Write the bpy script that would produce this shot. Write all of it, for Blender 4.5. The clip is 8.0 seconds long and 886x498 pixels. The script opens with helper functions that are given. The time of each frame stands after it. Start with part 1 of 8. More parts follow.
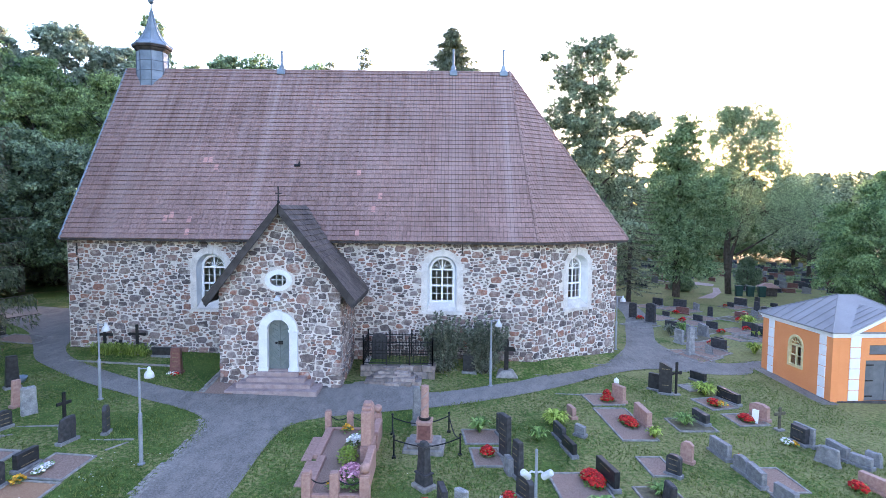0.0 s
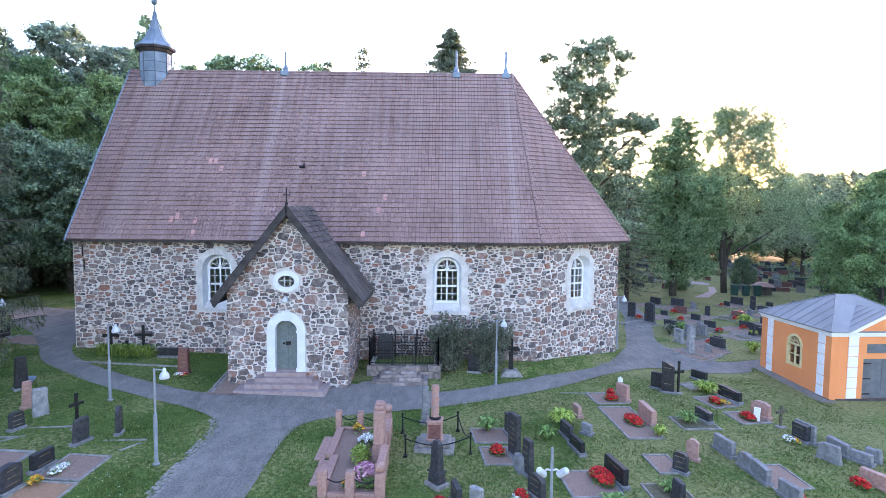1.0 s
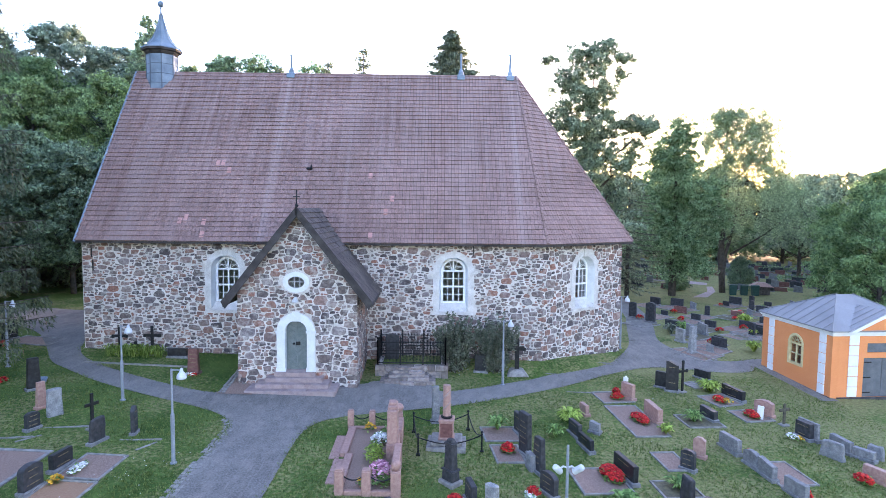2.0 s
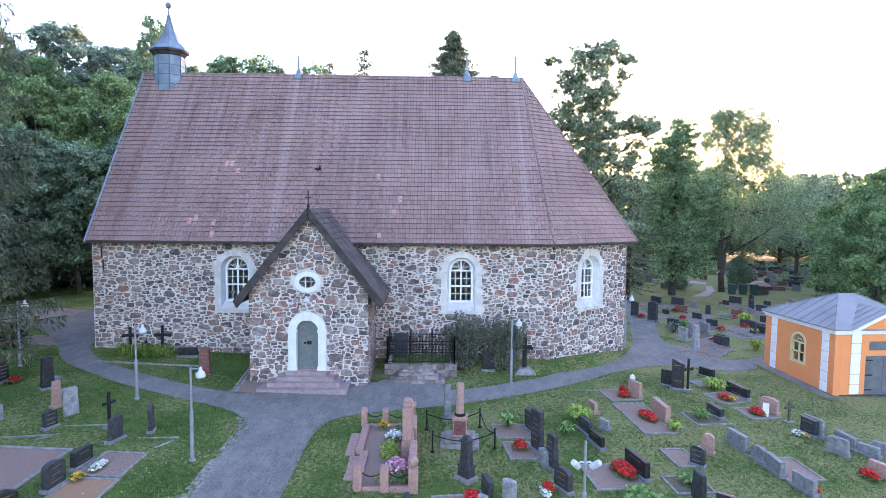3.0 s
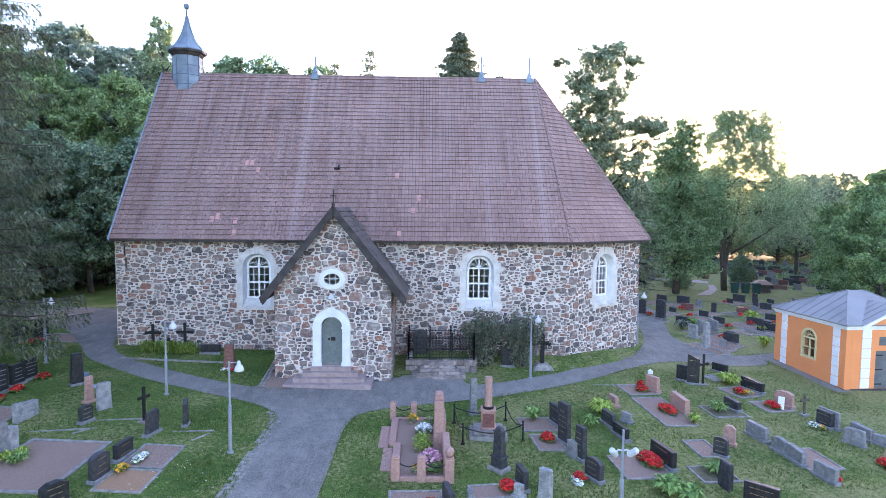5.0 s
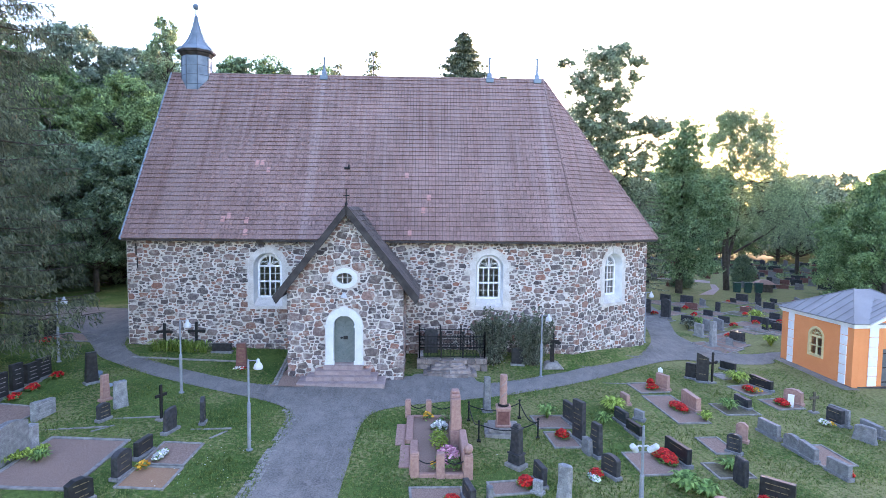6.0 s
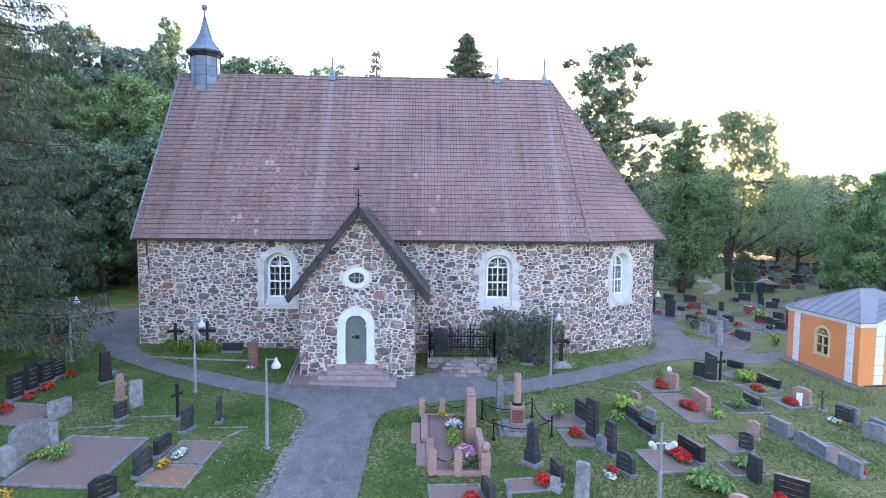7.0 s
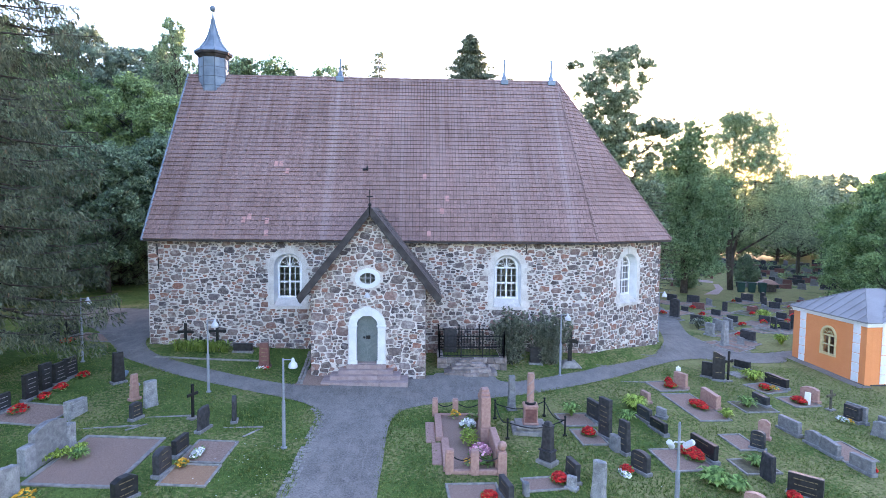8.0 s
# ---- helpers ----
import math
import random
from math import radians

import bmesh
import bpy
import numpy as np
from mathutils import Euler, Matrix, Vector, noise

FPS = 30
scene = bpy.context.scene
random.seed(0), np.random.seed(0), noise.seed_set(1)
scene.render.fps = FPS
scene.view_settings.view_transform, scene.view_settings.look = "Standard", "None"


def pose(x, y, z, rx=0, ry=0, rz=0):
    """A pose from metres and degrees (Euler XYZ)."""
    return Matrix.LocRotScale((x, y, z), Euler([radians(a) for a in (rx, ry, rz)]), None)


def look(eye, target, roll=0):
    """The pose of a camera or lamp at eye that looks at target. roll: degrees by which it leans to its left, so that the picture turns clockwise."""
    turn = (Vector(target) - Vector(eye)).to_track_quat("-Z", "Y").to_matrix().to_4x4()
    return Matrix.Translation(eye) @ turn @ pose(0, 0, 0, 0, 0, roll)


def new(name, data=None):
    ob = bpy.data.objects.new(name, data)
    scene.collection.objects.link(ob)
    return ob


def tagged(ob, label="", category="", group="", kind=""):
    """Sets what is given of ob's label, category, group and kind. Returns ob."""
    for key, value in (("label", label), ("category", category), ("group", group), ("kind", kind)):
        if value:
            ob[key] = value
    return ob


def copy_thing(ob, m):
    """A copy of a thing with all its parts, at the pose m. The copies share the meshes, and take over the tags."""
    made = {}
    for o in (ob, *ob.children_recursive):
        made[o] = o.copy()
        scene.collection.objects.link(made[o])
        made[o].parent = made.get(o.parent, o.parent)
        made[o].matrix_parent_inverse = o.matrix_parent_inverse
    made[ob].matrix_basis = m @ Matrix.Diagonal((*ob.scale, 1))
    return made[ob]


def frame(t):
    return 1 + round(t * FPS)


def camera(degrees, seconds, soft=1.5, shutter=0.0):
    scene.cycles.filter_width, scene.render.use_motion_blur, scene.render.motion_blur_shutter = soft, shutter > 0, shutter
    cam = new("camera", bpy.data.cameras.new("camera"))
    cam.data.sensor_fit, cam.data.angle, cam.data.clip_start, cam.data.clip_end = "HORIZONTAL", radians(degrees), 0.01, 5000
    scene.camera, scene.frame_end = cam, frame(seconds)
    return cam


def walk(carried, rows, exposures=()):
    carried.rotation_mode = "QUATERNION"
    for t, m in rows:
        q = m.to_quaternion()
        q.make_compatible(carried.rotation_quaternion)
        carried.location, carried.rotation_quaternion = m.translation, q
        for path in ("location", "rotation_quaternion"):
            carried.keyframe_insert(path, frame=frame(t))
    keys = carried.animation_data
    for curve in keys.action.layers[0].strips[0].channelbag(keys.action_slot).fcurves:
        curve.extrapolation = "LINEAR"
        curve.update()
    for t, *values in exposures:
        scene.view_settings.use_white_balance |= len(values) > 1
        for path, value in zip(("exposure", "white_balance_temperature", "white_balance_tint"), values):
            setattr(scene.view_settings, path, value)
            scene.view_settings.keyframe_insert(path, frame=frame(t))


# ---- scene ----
cam = camera(75.0, 8.0, soft=0.8)
PATH = [
    (0, (0.272, -0.751, 7.479), (0.256, 1.244, 7.343), 0.6),
    (0.5, (0.009, -0.865, 7.529), (0.007, 1.13, 7.39), 0.6),
    (1, (-0.259, -0.998, 7.583), (-0.251, 0.997, 7.443), 0.6),
    (1.5, (-0.506, -1.135, 7.622), (-0.49, 0.86, 7.482), 0.6),
    (3, (-1.331, -1.536, 7.686), (-1.293, 0.459, 7.544), 0.6),
    (3.5, (-1.626, -1.663, 7.662), (-1.581, 0.332, 7.521), 0.6),
    (4, (-1.906, -1.757, 7.624), (-1.857, 0.238, 7.484), 0.6),
    (4.5, (-2.179, -1.864, 7.607), (-2.126, 0.131, 7.467), 0.6),
    (6, (-3.061, -2.091, 7.536), (-2.996, -0.097, 7.398), 0.6),
    (6.5, (-3.351, -2.154, 7.537), (-3.281, -0.16, 7.399), 0.6),
    (7, (-3.625, -2.228, 7.537), (-3.552, -0.234, 7.399), 0.6),
    (7.5, (-3.906, -2.282, 7.542), (-3.828, -0.288, 7.405), 0.6),
    (8, (-4.174, -2.334, 7.553), (-4.093, -0.341, 7.416), 0.6),
]
walk(cam, [(t, look(eye, target, roll)) for t, eye, target, roll in PATH], exposures=[(0.0, 3.38, 5950, 36), (8.0, 3.38, 5950, 36)])

# ---- world, sun, exposure ----
SUN_EL, SUN_AZ = 6.0, 30.0          # low evening sun behind the trees, right of straight ahead
world = bpy.data.worlds.new("evening_sky")
scene.world = world
world.use_nodes = True
wn = world.node_tree.nodes
sky = wn.new("ShaderNodeTexSky")
sky.sky_type, sky.sun_disc = "NISHITA", False
sky.sun_elevation, sky.sun_rotation = radians(SUN_EL), radians(SUN_AZ)
sky.air_density, sky.dust_density, sky.ozone_density = 1.0, 1.0, 1.5
wn["Background"].inputs["Strength"].default_value = 0.15
world.node_tree.links.new(sky.outputs[0], wn["Background"].inputs["Color"])
sun_data = bpy.data.lights.new("sun", "SUN")
sun_data.energy, sun_data.angle, sun_data.color = 1.2, radians(1.0), (1.0, 0.72, 0.42)
sun = new("sun", sun_data)
sun_way = Vector((math.sin(radians(SUN_AZ)) * math.cos(radians(SUN_EL)), math.cos(radians(SUN_AZ)) * math.cos(radians(SUN_EL)), math.sin(radians(SUN_EL))))
sun.matrix_world = look((60, 60, 60), Vector((60, 60, 60)) - sun_way)

# ---- materials ----
def material(name, a, b, rough=0.8, scale=6.0, bump=0.3, metal=0.0, c=None, island=0.0, each=0.0, fine=60.0, spec=0.4, bump_fine=0.15, grain_mix=0.45):
    """Two colours mixed by broad noise, fine grain on top, relief at both scales."""
    m = bpy.data.materials.new(name)
    m.use_nodes = True
    n, l = m.node_tree.nodes, m.node_tree.links
    p = n["Principled BSDF"]
    p.inputs["Roughness"].default_value, p.inputs["Metallic"].default_value = rough, metal
    p.inputs["Specular IOR Level"].default_value = spec
    tc, oi = n.new("ShaderNodeTexCoord"), n.new("ShaderNodeObjectInfo")
    off = n.new("ShaderNodeVectorMath"); off.operation = "ADD"
    k = n.new("ShaderNodeMath"); k.operation = "MULTIPLY"; k.inputs[1].default_value = 40.0
    l.new(oi.outputs["Random"], k.inputs[0]); l.new(tc.outputs["Object"], off.inputs[0]); l.new(k.outputs[0], off.inputs[1])
    n1, n2 = n.new("ShaderNodeTexNoise"), n.new("ShaderNodeTexNoise")
    n1.inputs["Scale"].default_value, n1.inputs["Detail"].default_value = scale, 4.0
    n2.inputs["Scale"].default_value, n2.inputs["Detail"].default_value = fine, 3.0
    l.new(off.outputs[0], n1.inputs["Vector"]); l.new(off.outputs[0], n2.inputs["Vector"])
    ramp = n.new("ShaderNodeValToRGB")
    ramp.color_ramp.elements[0].position, ramp.color_ramp.elements[1].position = 0.35, 0.68
    ramp.color_ramp.elements[0].color, ramp.color_ramp.elements[1].color = (*a, 1), (*b, 1)
    if c:
        e = ramp.color_ramp.elements.new(0.52); e.color = (*c, 1)
    l.new(n1.outputs["Fac"], ramp.inputs[0])
    grain = n.new("ShaderNodeMix"); grain.data_type, grain.blend_type = "RGBA", "OVERLAY"
    grain.inputs[0].default_value = grain_mix
    l.new(ramp.outputs[0], grain.inputs[6]); l.new(n2.outputs["Fac"], grain.inputs[7])
    col = grain.outputs[2]
    if island or each:
        hsv = n.new("ShaderNodeHueSaturation")
        rnd = n.new("ShaderNodeNewGeometry").outputs["Random Per Island"] if island else oi.outputs["Random"]
        mr = n.new("ShaderNodeMapRange")
        d = island or each
        mr.inputs["To Min"].default_value, mr.inputs["To Max"].default_value = 1 - d, 1 + d
        l.new(rnd, mr.inputs["Value"]); l.new(mr.outputs[0], hsv.inputs["Value"]); l.new(col, hsv.inputs["Color"])
        col = hsv.outputs[0]
    l.new(col, p.inputs["Base Color"])
    b1, b2 = n.new("ShaderNodeBump"), n.new("ShaderNodeBump")
    b1.inputs["Strength"].default_value, b2.inputs["Strength"].default_value = bump, bump_fine
    b1.inputs["Distance"].default_value, b2.inputs["Distance"].default_value = 0.03, 0.008
    l.new(n1.outputs["Fac"], b1.inputs["Height"]); l.new(n2.outputs["Fac"], b2.inputs["Height"])
    l.new(b1.outputs[0], b2.inputs["Normal"]); l.new(b2.outputs[0], p.inputs["Normal"])
    return m


def palette(name, colours, rough=0.85, island=True, scale=9.0, bump=0.5):
    """A stone whose colour is drawn piece by piece from a palette, with mottling."""
    m = material(name, (0.32, 0.32, 0.32), (0.68, 0.68, 0.68), rough, scale, bump, fine=45.0)
    n, l = m.node_tree.nodes, m.node_tree.links
    p = n["Principled BSDF"]
    src = p.inputs["Base Color"].links[0].from_socket
    rnd = n.new("ShaderNodeNewGeometry").outputs["Random Per Island"] if island else n.new("ShaderNodeObjectInfo").outputs["Random"]
    ramp = n.new("ShaderNodeValToRGB"); ramp.color_ramp.interpolation = "CONSTANT"
    els = ramp.color_ramp.elements
    for i, col in enumerate(colours):
        e = els[i] if i < 2 else els.new(i / len(colours))
        e.position, e.color = i / len(colours), (*col, 1)
    mix = n.new("ShaderNodeMix"); mix.data_type, mix.blend_type = "RGBA", "OVERLAY"
    mix.inputs[0].default_value = 0.8
    l.new(rnd, ramp.inputs[0]); l.new(ramp.outputs[0], mix.inputs[6]); l.new(src, mix.inputs[7])
    pos, lime, r = n.new("ShaderNodeNewGeometry"), n.new("ShaderNodeTexNoise"), n.new("ShaderNodeMapRange")
    lime.inputs["Scale"].default_value, lime.inputs["Detail"].default_value, lime.inputs["Roughness"].default_value = 3.4, 8.0, 0.72
    r.inputs["From Min"].default_value, r.inputs["From Max"].default_value, r.inputs["To Max"].default_value = 0.50, 0.66, 0.7
    smear = n.new("ShaderNodeMix"); smear.data_type = "RGBA"
    smear.inputs[7].default_value = (0.53, 0.485, 0.44, 1)
    l.new(pos.outputs["Position"], lime.inputs["Vector"]); l.new(lime.outputs["Fac"], r.inputs["Value"]); l.new(r.outputs[0], smear.inputs[0])
    l.new(mix.outputs[2], smear.inputs[6]); l.new(smear.outputs[2], p.inputs["Base Color"])
    return m


def leafy(name, a, b, rough=0.6, through_light=0.35):
    """Leaves: the colour is shared between what they reflect and what they let through."""
    m = bpy.data.materials.new(name)
    m.use_nodes = True
    n, l = m.node_tree.nodes, m.node_tree.links
    p = n["Principled BSDF"]
    p.inputs["Roughness"].default_value = rough
    p.inputs["Specular IOR Level"].default_value = 0.25
    tc, n1 = n.new("ShaderNodeTexCoord"), n.new("ShaderNodeTexNoise")
    n1.inputs["Scale"].default_value = 0.5
    l.new(tc.outputs["Object"], n1.inputs["Vector"])
    g1, add = n.new("ShaderNodeNewGeometry"), n.new("ShaderNodeMath")
    add.operation = "MULTIPLY_ADD"; add.inputs[1].default_value = 0.55
    l.new(g1.outputs["Random Per Island"], add.inputs[0]); l.new(n1.outputs["Fac"], add.inputs[2])
    ramp = n.new("ShaderNodeValToRGB")
    ramp.color_ramp.elements[0].position, ramp.color_ramp.elements[1].position = 0.35, 1.0
    ramp.color_ramp.elements[0].color, ramp.color_ramp.elements[1].color = (*a, 1), (*b, 1)
    l.new(add.outputs[0], ramp.inputs[0])
    vary, spread = n.new("ShaderNodeHueSaturation"), n.new("ShaderNodeMapRange")
    spread.inputs["To Min"].default_value, spread.inputs["To Max"].default_value = 0.62, 1.38
    l.new(g1.outputs["Random Per Island"], spread.inputs["Value"]); l.new(spread.outputs[0], vary.inputs["Value"]); l.new(ramp.outputs[0], vary.inputs["Color"])
    l.new(vary.outputs[0], p.inputs["Base Color"])
    tr, mix = n.new("ShaderNodeBsdfTranslucent"), n.new("ShaderNodeMixShader")
    mix.inputs[0].default_value = through_light
    l.new(vary.outputs[0], tr.inputs["Color"]); l.new(p.outputs[0], mix.inputs[1]); l.new(tr.outputs[0], mix.inputs[2])
    l.new(mix.outputs[0], n["Material Output"].inputs["Surface"])
    return m


STONES_GREY = [(0.16, 0.15, 0.155), (0.23, 0.205, 0.20), (0.29, 0.23, 0.215), (0.12, 0.115, 0.125), (0.32, 0.29, 0.275), (0.29, 0.19, 0.16),
          (0.20, 0.19, 0.205), (0.34, 0.25, 0.225), (0.175, 0.16, 0.155), (0.29, 0.28, 0.285), (0.24, 0.195, 0.19), (0.15, 0.14, 0.14),
          (0.26, 0.23, 0.22), (0.31, 0.20, 0.165), (0.35, 0.20, 0.155), (0.10, 0.095, 0.105)]
STONES = [(r * 0.84, g * 0.715, b * 0.67) for r, g, b in STONES_GREY]
M_stone = palette("field_stone", STONES, 0.9, True)
M_stone_each = palette("field_stone_single", STONES, 0.9, False)
M_mortar = material("lime_mortar", (0.50, 0.455, 0.41), (0.70, 0.65, 0.60), 0.95, 2.2, 0.6, fine=25.0, bump_fine=0.5)
M_plaster = material("white_plaster", (0.64, 0.65, 0.65), (0.74, 0.75, 0.75), 0.9, 3.0, 0.15)
M_white = material("white_paint", (0.76, 0.76, 0.76), (0.82, 0.82, 0.82), 0.5, 5.0, 0.05)
M_glass = bpy.data.materials.new("window_glass"); M_glass.use_nodes = True
_g = M_glass.node_tree.nodes["Principled BSDF"].inputs
_g["Base Color"].default_value, _g["Roughness"].default_value, _g["Transmission Weight"].default_value = (0.85, 0.9, 0.9, 1), 0.03, 1.0
M_tile = material("clay_tile", (0.232, 0.139, 0.120), (0.315, 0.194, 0.170), 0.85, 0.35, 0.2, island=0.14, fine=14.0, grain_mix=0.7)
M_shingle = material("dark_mossy_tile", (0.085, 0.068, 0.062), (0.15, 0.12, 0.108), 0.9, 1.5, 0.3, island=0.15, fine=20.0)
M_tile_new = material("new_tile", (0.50, 0.25, 0.215), (0.58, 0.31, 0.27), 0.85, 4.0, 0.2)
M_tar = material("tarred_board", (0.040, 0.034, 0.032), (0.075, 0.065, 0.061), 0.9, 3.0, 0.3)
M_zinc = material("weathered_sheet_metal", (0.15, 0.20, 0.255), (0.265, 0.33, 0.40), 0.55, 1.6, 0.1, metal=0.0, spec=0.25)
M_zinc_dark = material("dark_metal_seam", (0.075, 0.095, 0.125), (0.12, 0.145, 0.18), 0.6, 3.0, 0.1, spec=0.25)
M_sheet = material("grey_sheet_roof", (0.22, 0.214, 0.218), (0.285, 0.276, 0.277), 0.6, 0.8, 0.08, metal=0.0, spec=0.3)
M_door = material("grey_green_door", (0.13, 0.16, 0.15), (0.18, 0.21, 0.20), 0.6, 4.0, 0.15)
M_pink = material("red_granite", (0.32, 0.18, 0.145), (0.43, 0.26, 0.212), 0.55, 12.0, 0.05, fine=140.0)
M_red = material("polished_red_granite", (0.135, 0.056, 0.05), (0.215, 0.10, 0.084), 0.3, 10.0, 0.03, fine=150.0)
M_black = material("polished_black_granite", (0.017, 0.017, 0.018), (0.036, 0.036, 0.038), 0.4, 8.0, 0.02, fine=160.0, spec=0.3)
M_dark = material("dark_grey_granite", (0.028, 0.028, 0.031), (0.062, 0.062, 0.066), 0.5, 8.0, 0.1, fine=120.0, spec=0.3)
M_grey = material("grey_granite", (0.15, 0.15, 0.153), (0.245, 0.243, 0.243), 0.65, 7.0, 0.15, fine=50.0, spec=0.3, grain_mix=0.8)
M_light = material("pale_granite", (0.19, 0.19, 0.195), (0.33, 0.33, 0.325), 0.8, 5.0, 0.35, fine=40.0, grain_mix=0.8)
M_kerb = material("granite_kerb", (0.18, 0.165, 0.15), (0.32, 0.295, 0.265), 0.8, 6.0, 0.3, fine=80.0)
M_step = material("pink_granite_step", (0.28, 0.205, 0.195), (0.38, 0.29, 0.27), 0.8, 4.0, 0.2, fine=80.0)
M_iron = material("black_iron", (0.012, 0.012, 0.013), (0.03, 0.027, 0.026), 0.55, 12.0, 0.1, metal=0.4)
M_galv = material("galvanised_pole", (0.24, 0.26, 0.30), (0.32, 0.34, 0.38), 0.5, 4.0, 0.05, metal=0.3)
M_orange = material("orange_limewash", (0.77, 0.275, 0.098), (0.82, 0.305, 0.115), 0.9, 1.2, 0.06, fine=120.0)
M_yellow = material("pale_yellow_paint", (0.62, 0.50, 0.25), (0.70, 0.58, 0.32), 0.6, 4.0, 0.05)
M_plinth = material("dark_plinth", (0.05, 0.045, 0.045), (0.09, 0.08, 0.08), 0.9, 4.0, 0.3)
M_gravel = material("reddish_gravel", (0.225, 0.142, 0.108), (0.34, 0.232, 0.178), 0.95, 26.0, 0.9, fine=80.0, bump_fine=0.9)
M_gravel2 = material("orange_gravel", (0.30, 0.16, 0.09), (0.40, 0.24, 0.14), 0.95, 30.0, 0.8, fine=90.0, bump_fine=0.9)
M_asphalt = material("worn_asphalt", (0.150, 0.136, 0.122), (0.200, 0.183, 0.164), 0.92, 0.6, 0.3, fine=20.0, bump_fine=1.0, grain_mix=0.9)
M_bark = material("bark", (0.05, 0.04, 0.033), (0.11, 0.09, 0.075), 0.95, 5.0, 0.8)
M_plot_earth = material("mossy_earth", (0.10, 0.085, 0.055), (0.17, 0.15, 0.085), 0.95, 9.0, 0.6, fine=60.0)
M_moss_wood = material("mossy_wood", (0.06, 0.055, 0.04), (0.13, 0.115, 0.075), 0.95, 9.0, 0.5)
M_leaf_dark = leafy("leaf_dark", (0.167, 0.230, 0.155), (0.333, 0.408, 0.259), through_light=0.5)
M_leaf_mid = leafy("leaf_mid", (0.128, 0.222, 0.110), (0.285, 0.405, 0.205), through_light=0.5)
M_leaf_birch = leafy("leaf_birch", (0.20, 0.28, 0.16), (0.38, 0.48, 0.27), through_light=0.5)
M_leaf_oak = leafy("leaf_oak", (0.170, 0.255, 0.120), (0.37, 0.485, 0.20), through_light=0.5)
M_leaf_maple = leafy("leaf_maple", (0.112, 0.203, 0.092), (0.268, 0.392, 0.170), through_light=0.5)
M_needle = leafy("needles", (0.119, 0.149, 0.097), (0.253, 0.283, 0.171), through_light=0.5)
M_spruce = leafy("spruce_twigs", (0.072, 0.090, 0.056), (0.165, 0.188, 0.112), through_light=0.3)
M_cone = material("spruce_cone", (0.20, 0.13, 0.07), (0.30, 0.21, 0.12), 0.8, 20.0, 0.2)
M_leaf_wood = leafy("leaf_wood", (0.112, 0.172, 0.115), (0.25, 0.345, 0.195), through_light=0.3)
M_shrub = leafy("leaf_shrub", (0.085, 0.105, 0.068), (0.21, 0.235, 0.165), through_light=0.3)
M_pine = leafy("leaf_pine", (0.18, 0.25, 0.185), (0.35, 0.43, 0.31), through_light=0.5)
M_lily = leafy("leaf_lily", (0.12, 0.20, 0.03), (0.27, 0.36, 0.08))
M_hosta = leafy("leaf_hosta", (0.19, 0.29, 0.04), (0.40, 0.50, 0.10))
M_plant = leafy("leaf_plant", (0.11, 0.21, 0.055), (0.26, 0.40, 0.115))
M_begonia = leafy("petal_red", (0.42, 0.012, 0.014), (0.70, 0.04, 0.03), through_light=0.25)
M_petal_w = leafy("petal_white", (0.65, 0.65, 0.62), (0.85, 0.85, 0.8), through_light=0.25)
M_petal_p = leafy("petal_pink", (0.55, 0.14, 0.24), (0.85, 0.52, 0.58), through_light=0.25)
M_petal_y = leafy("petal_yellow", (0.6, 0.28, 0.02), (0.85, 0.5, 0.05), through_light=0.25)
M_gold = material("gilded_letters", (0.20, 0.16, 0.09), (0.30, 0.25, 0.14), 0.5, 10.0, 0.0, metal=0.4)
M_silver = material("pale_letters", (0.28, 0.28, 0.28), (0.40, 0.40, 0.40), 0.6, 10.0, 0.0)


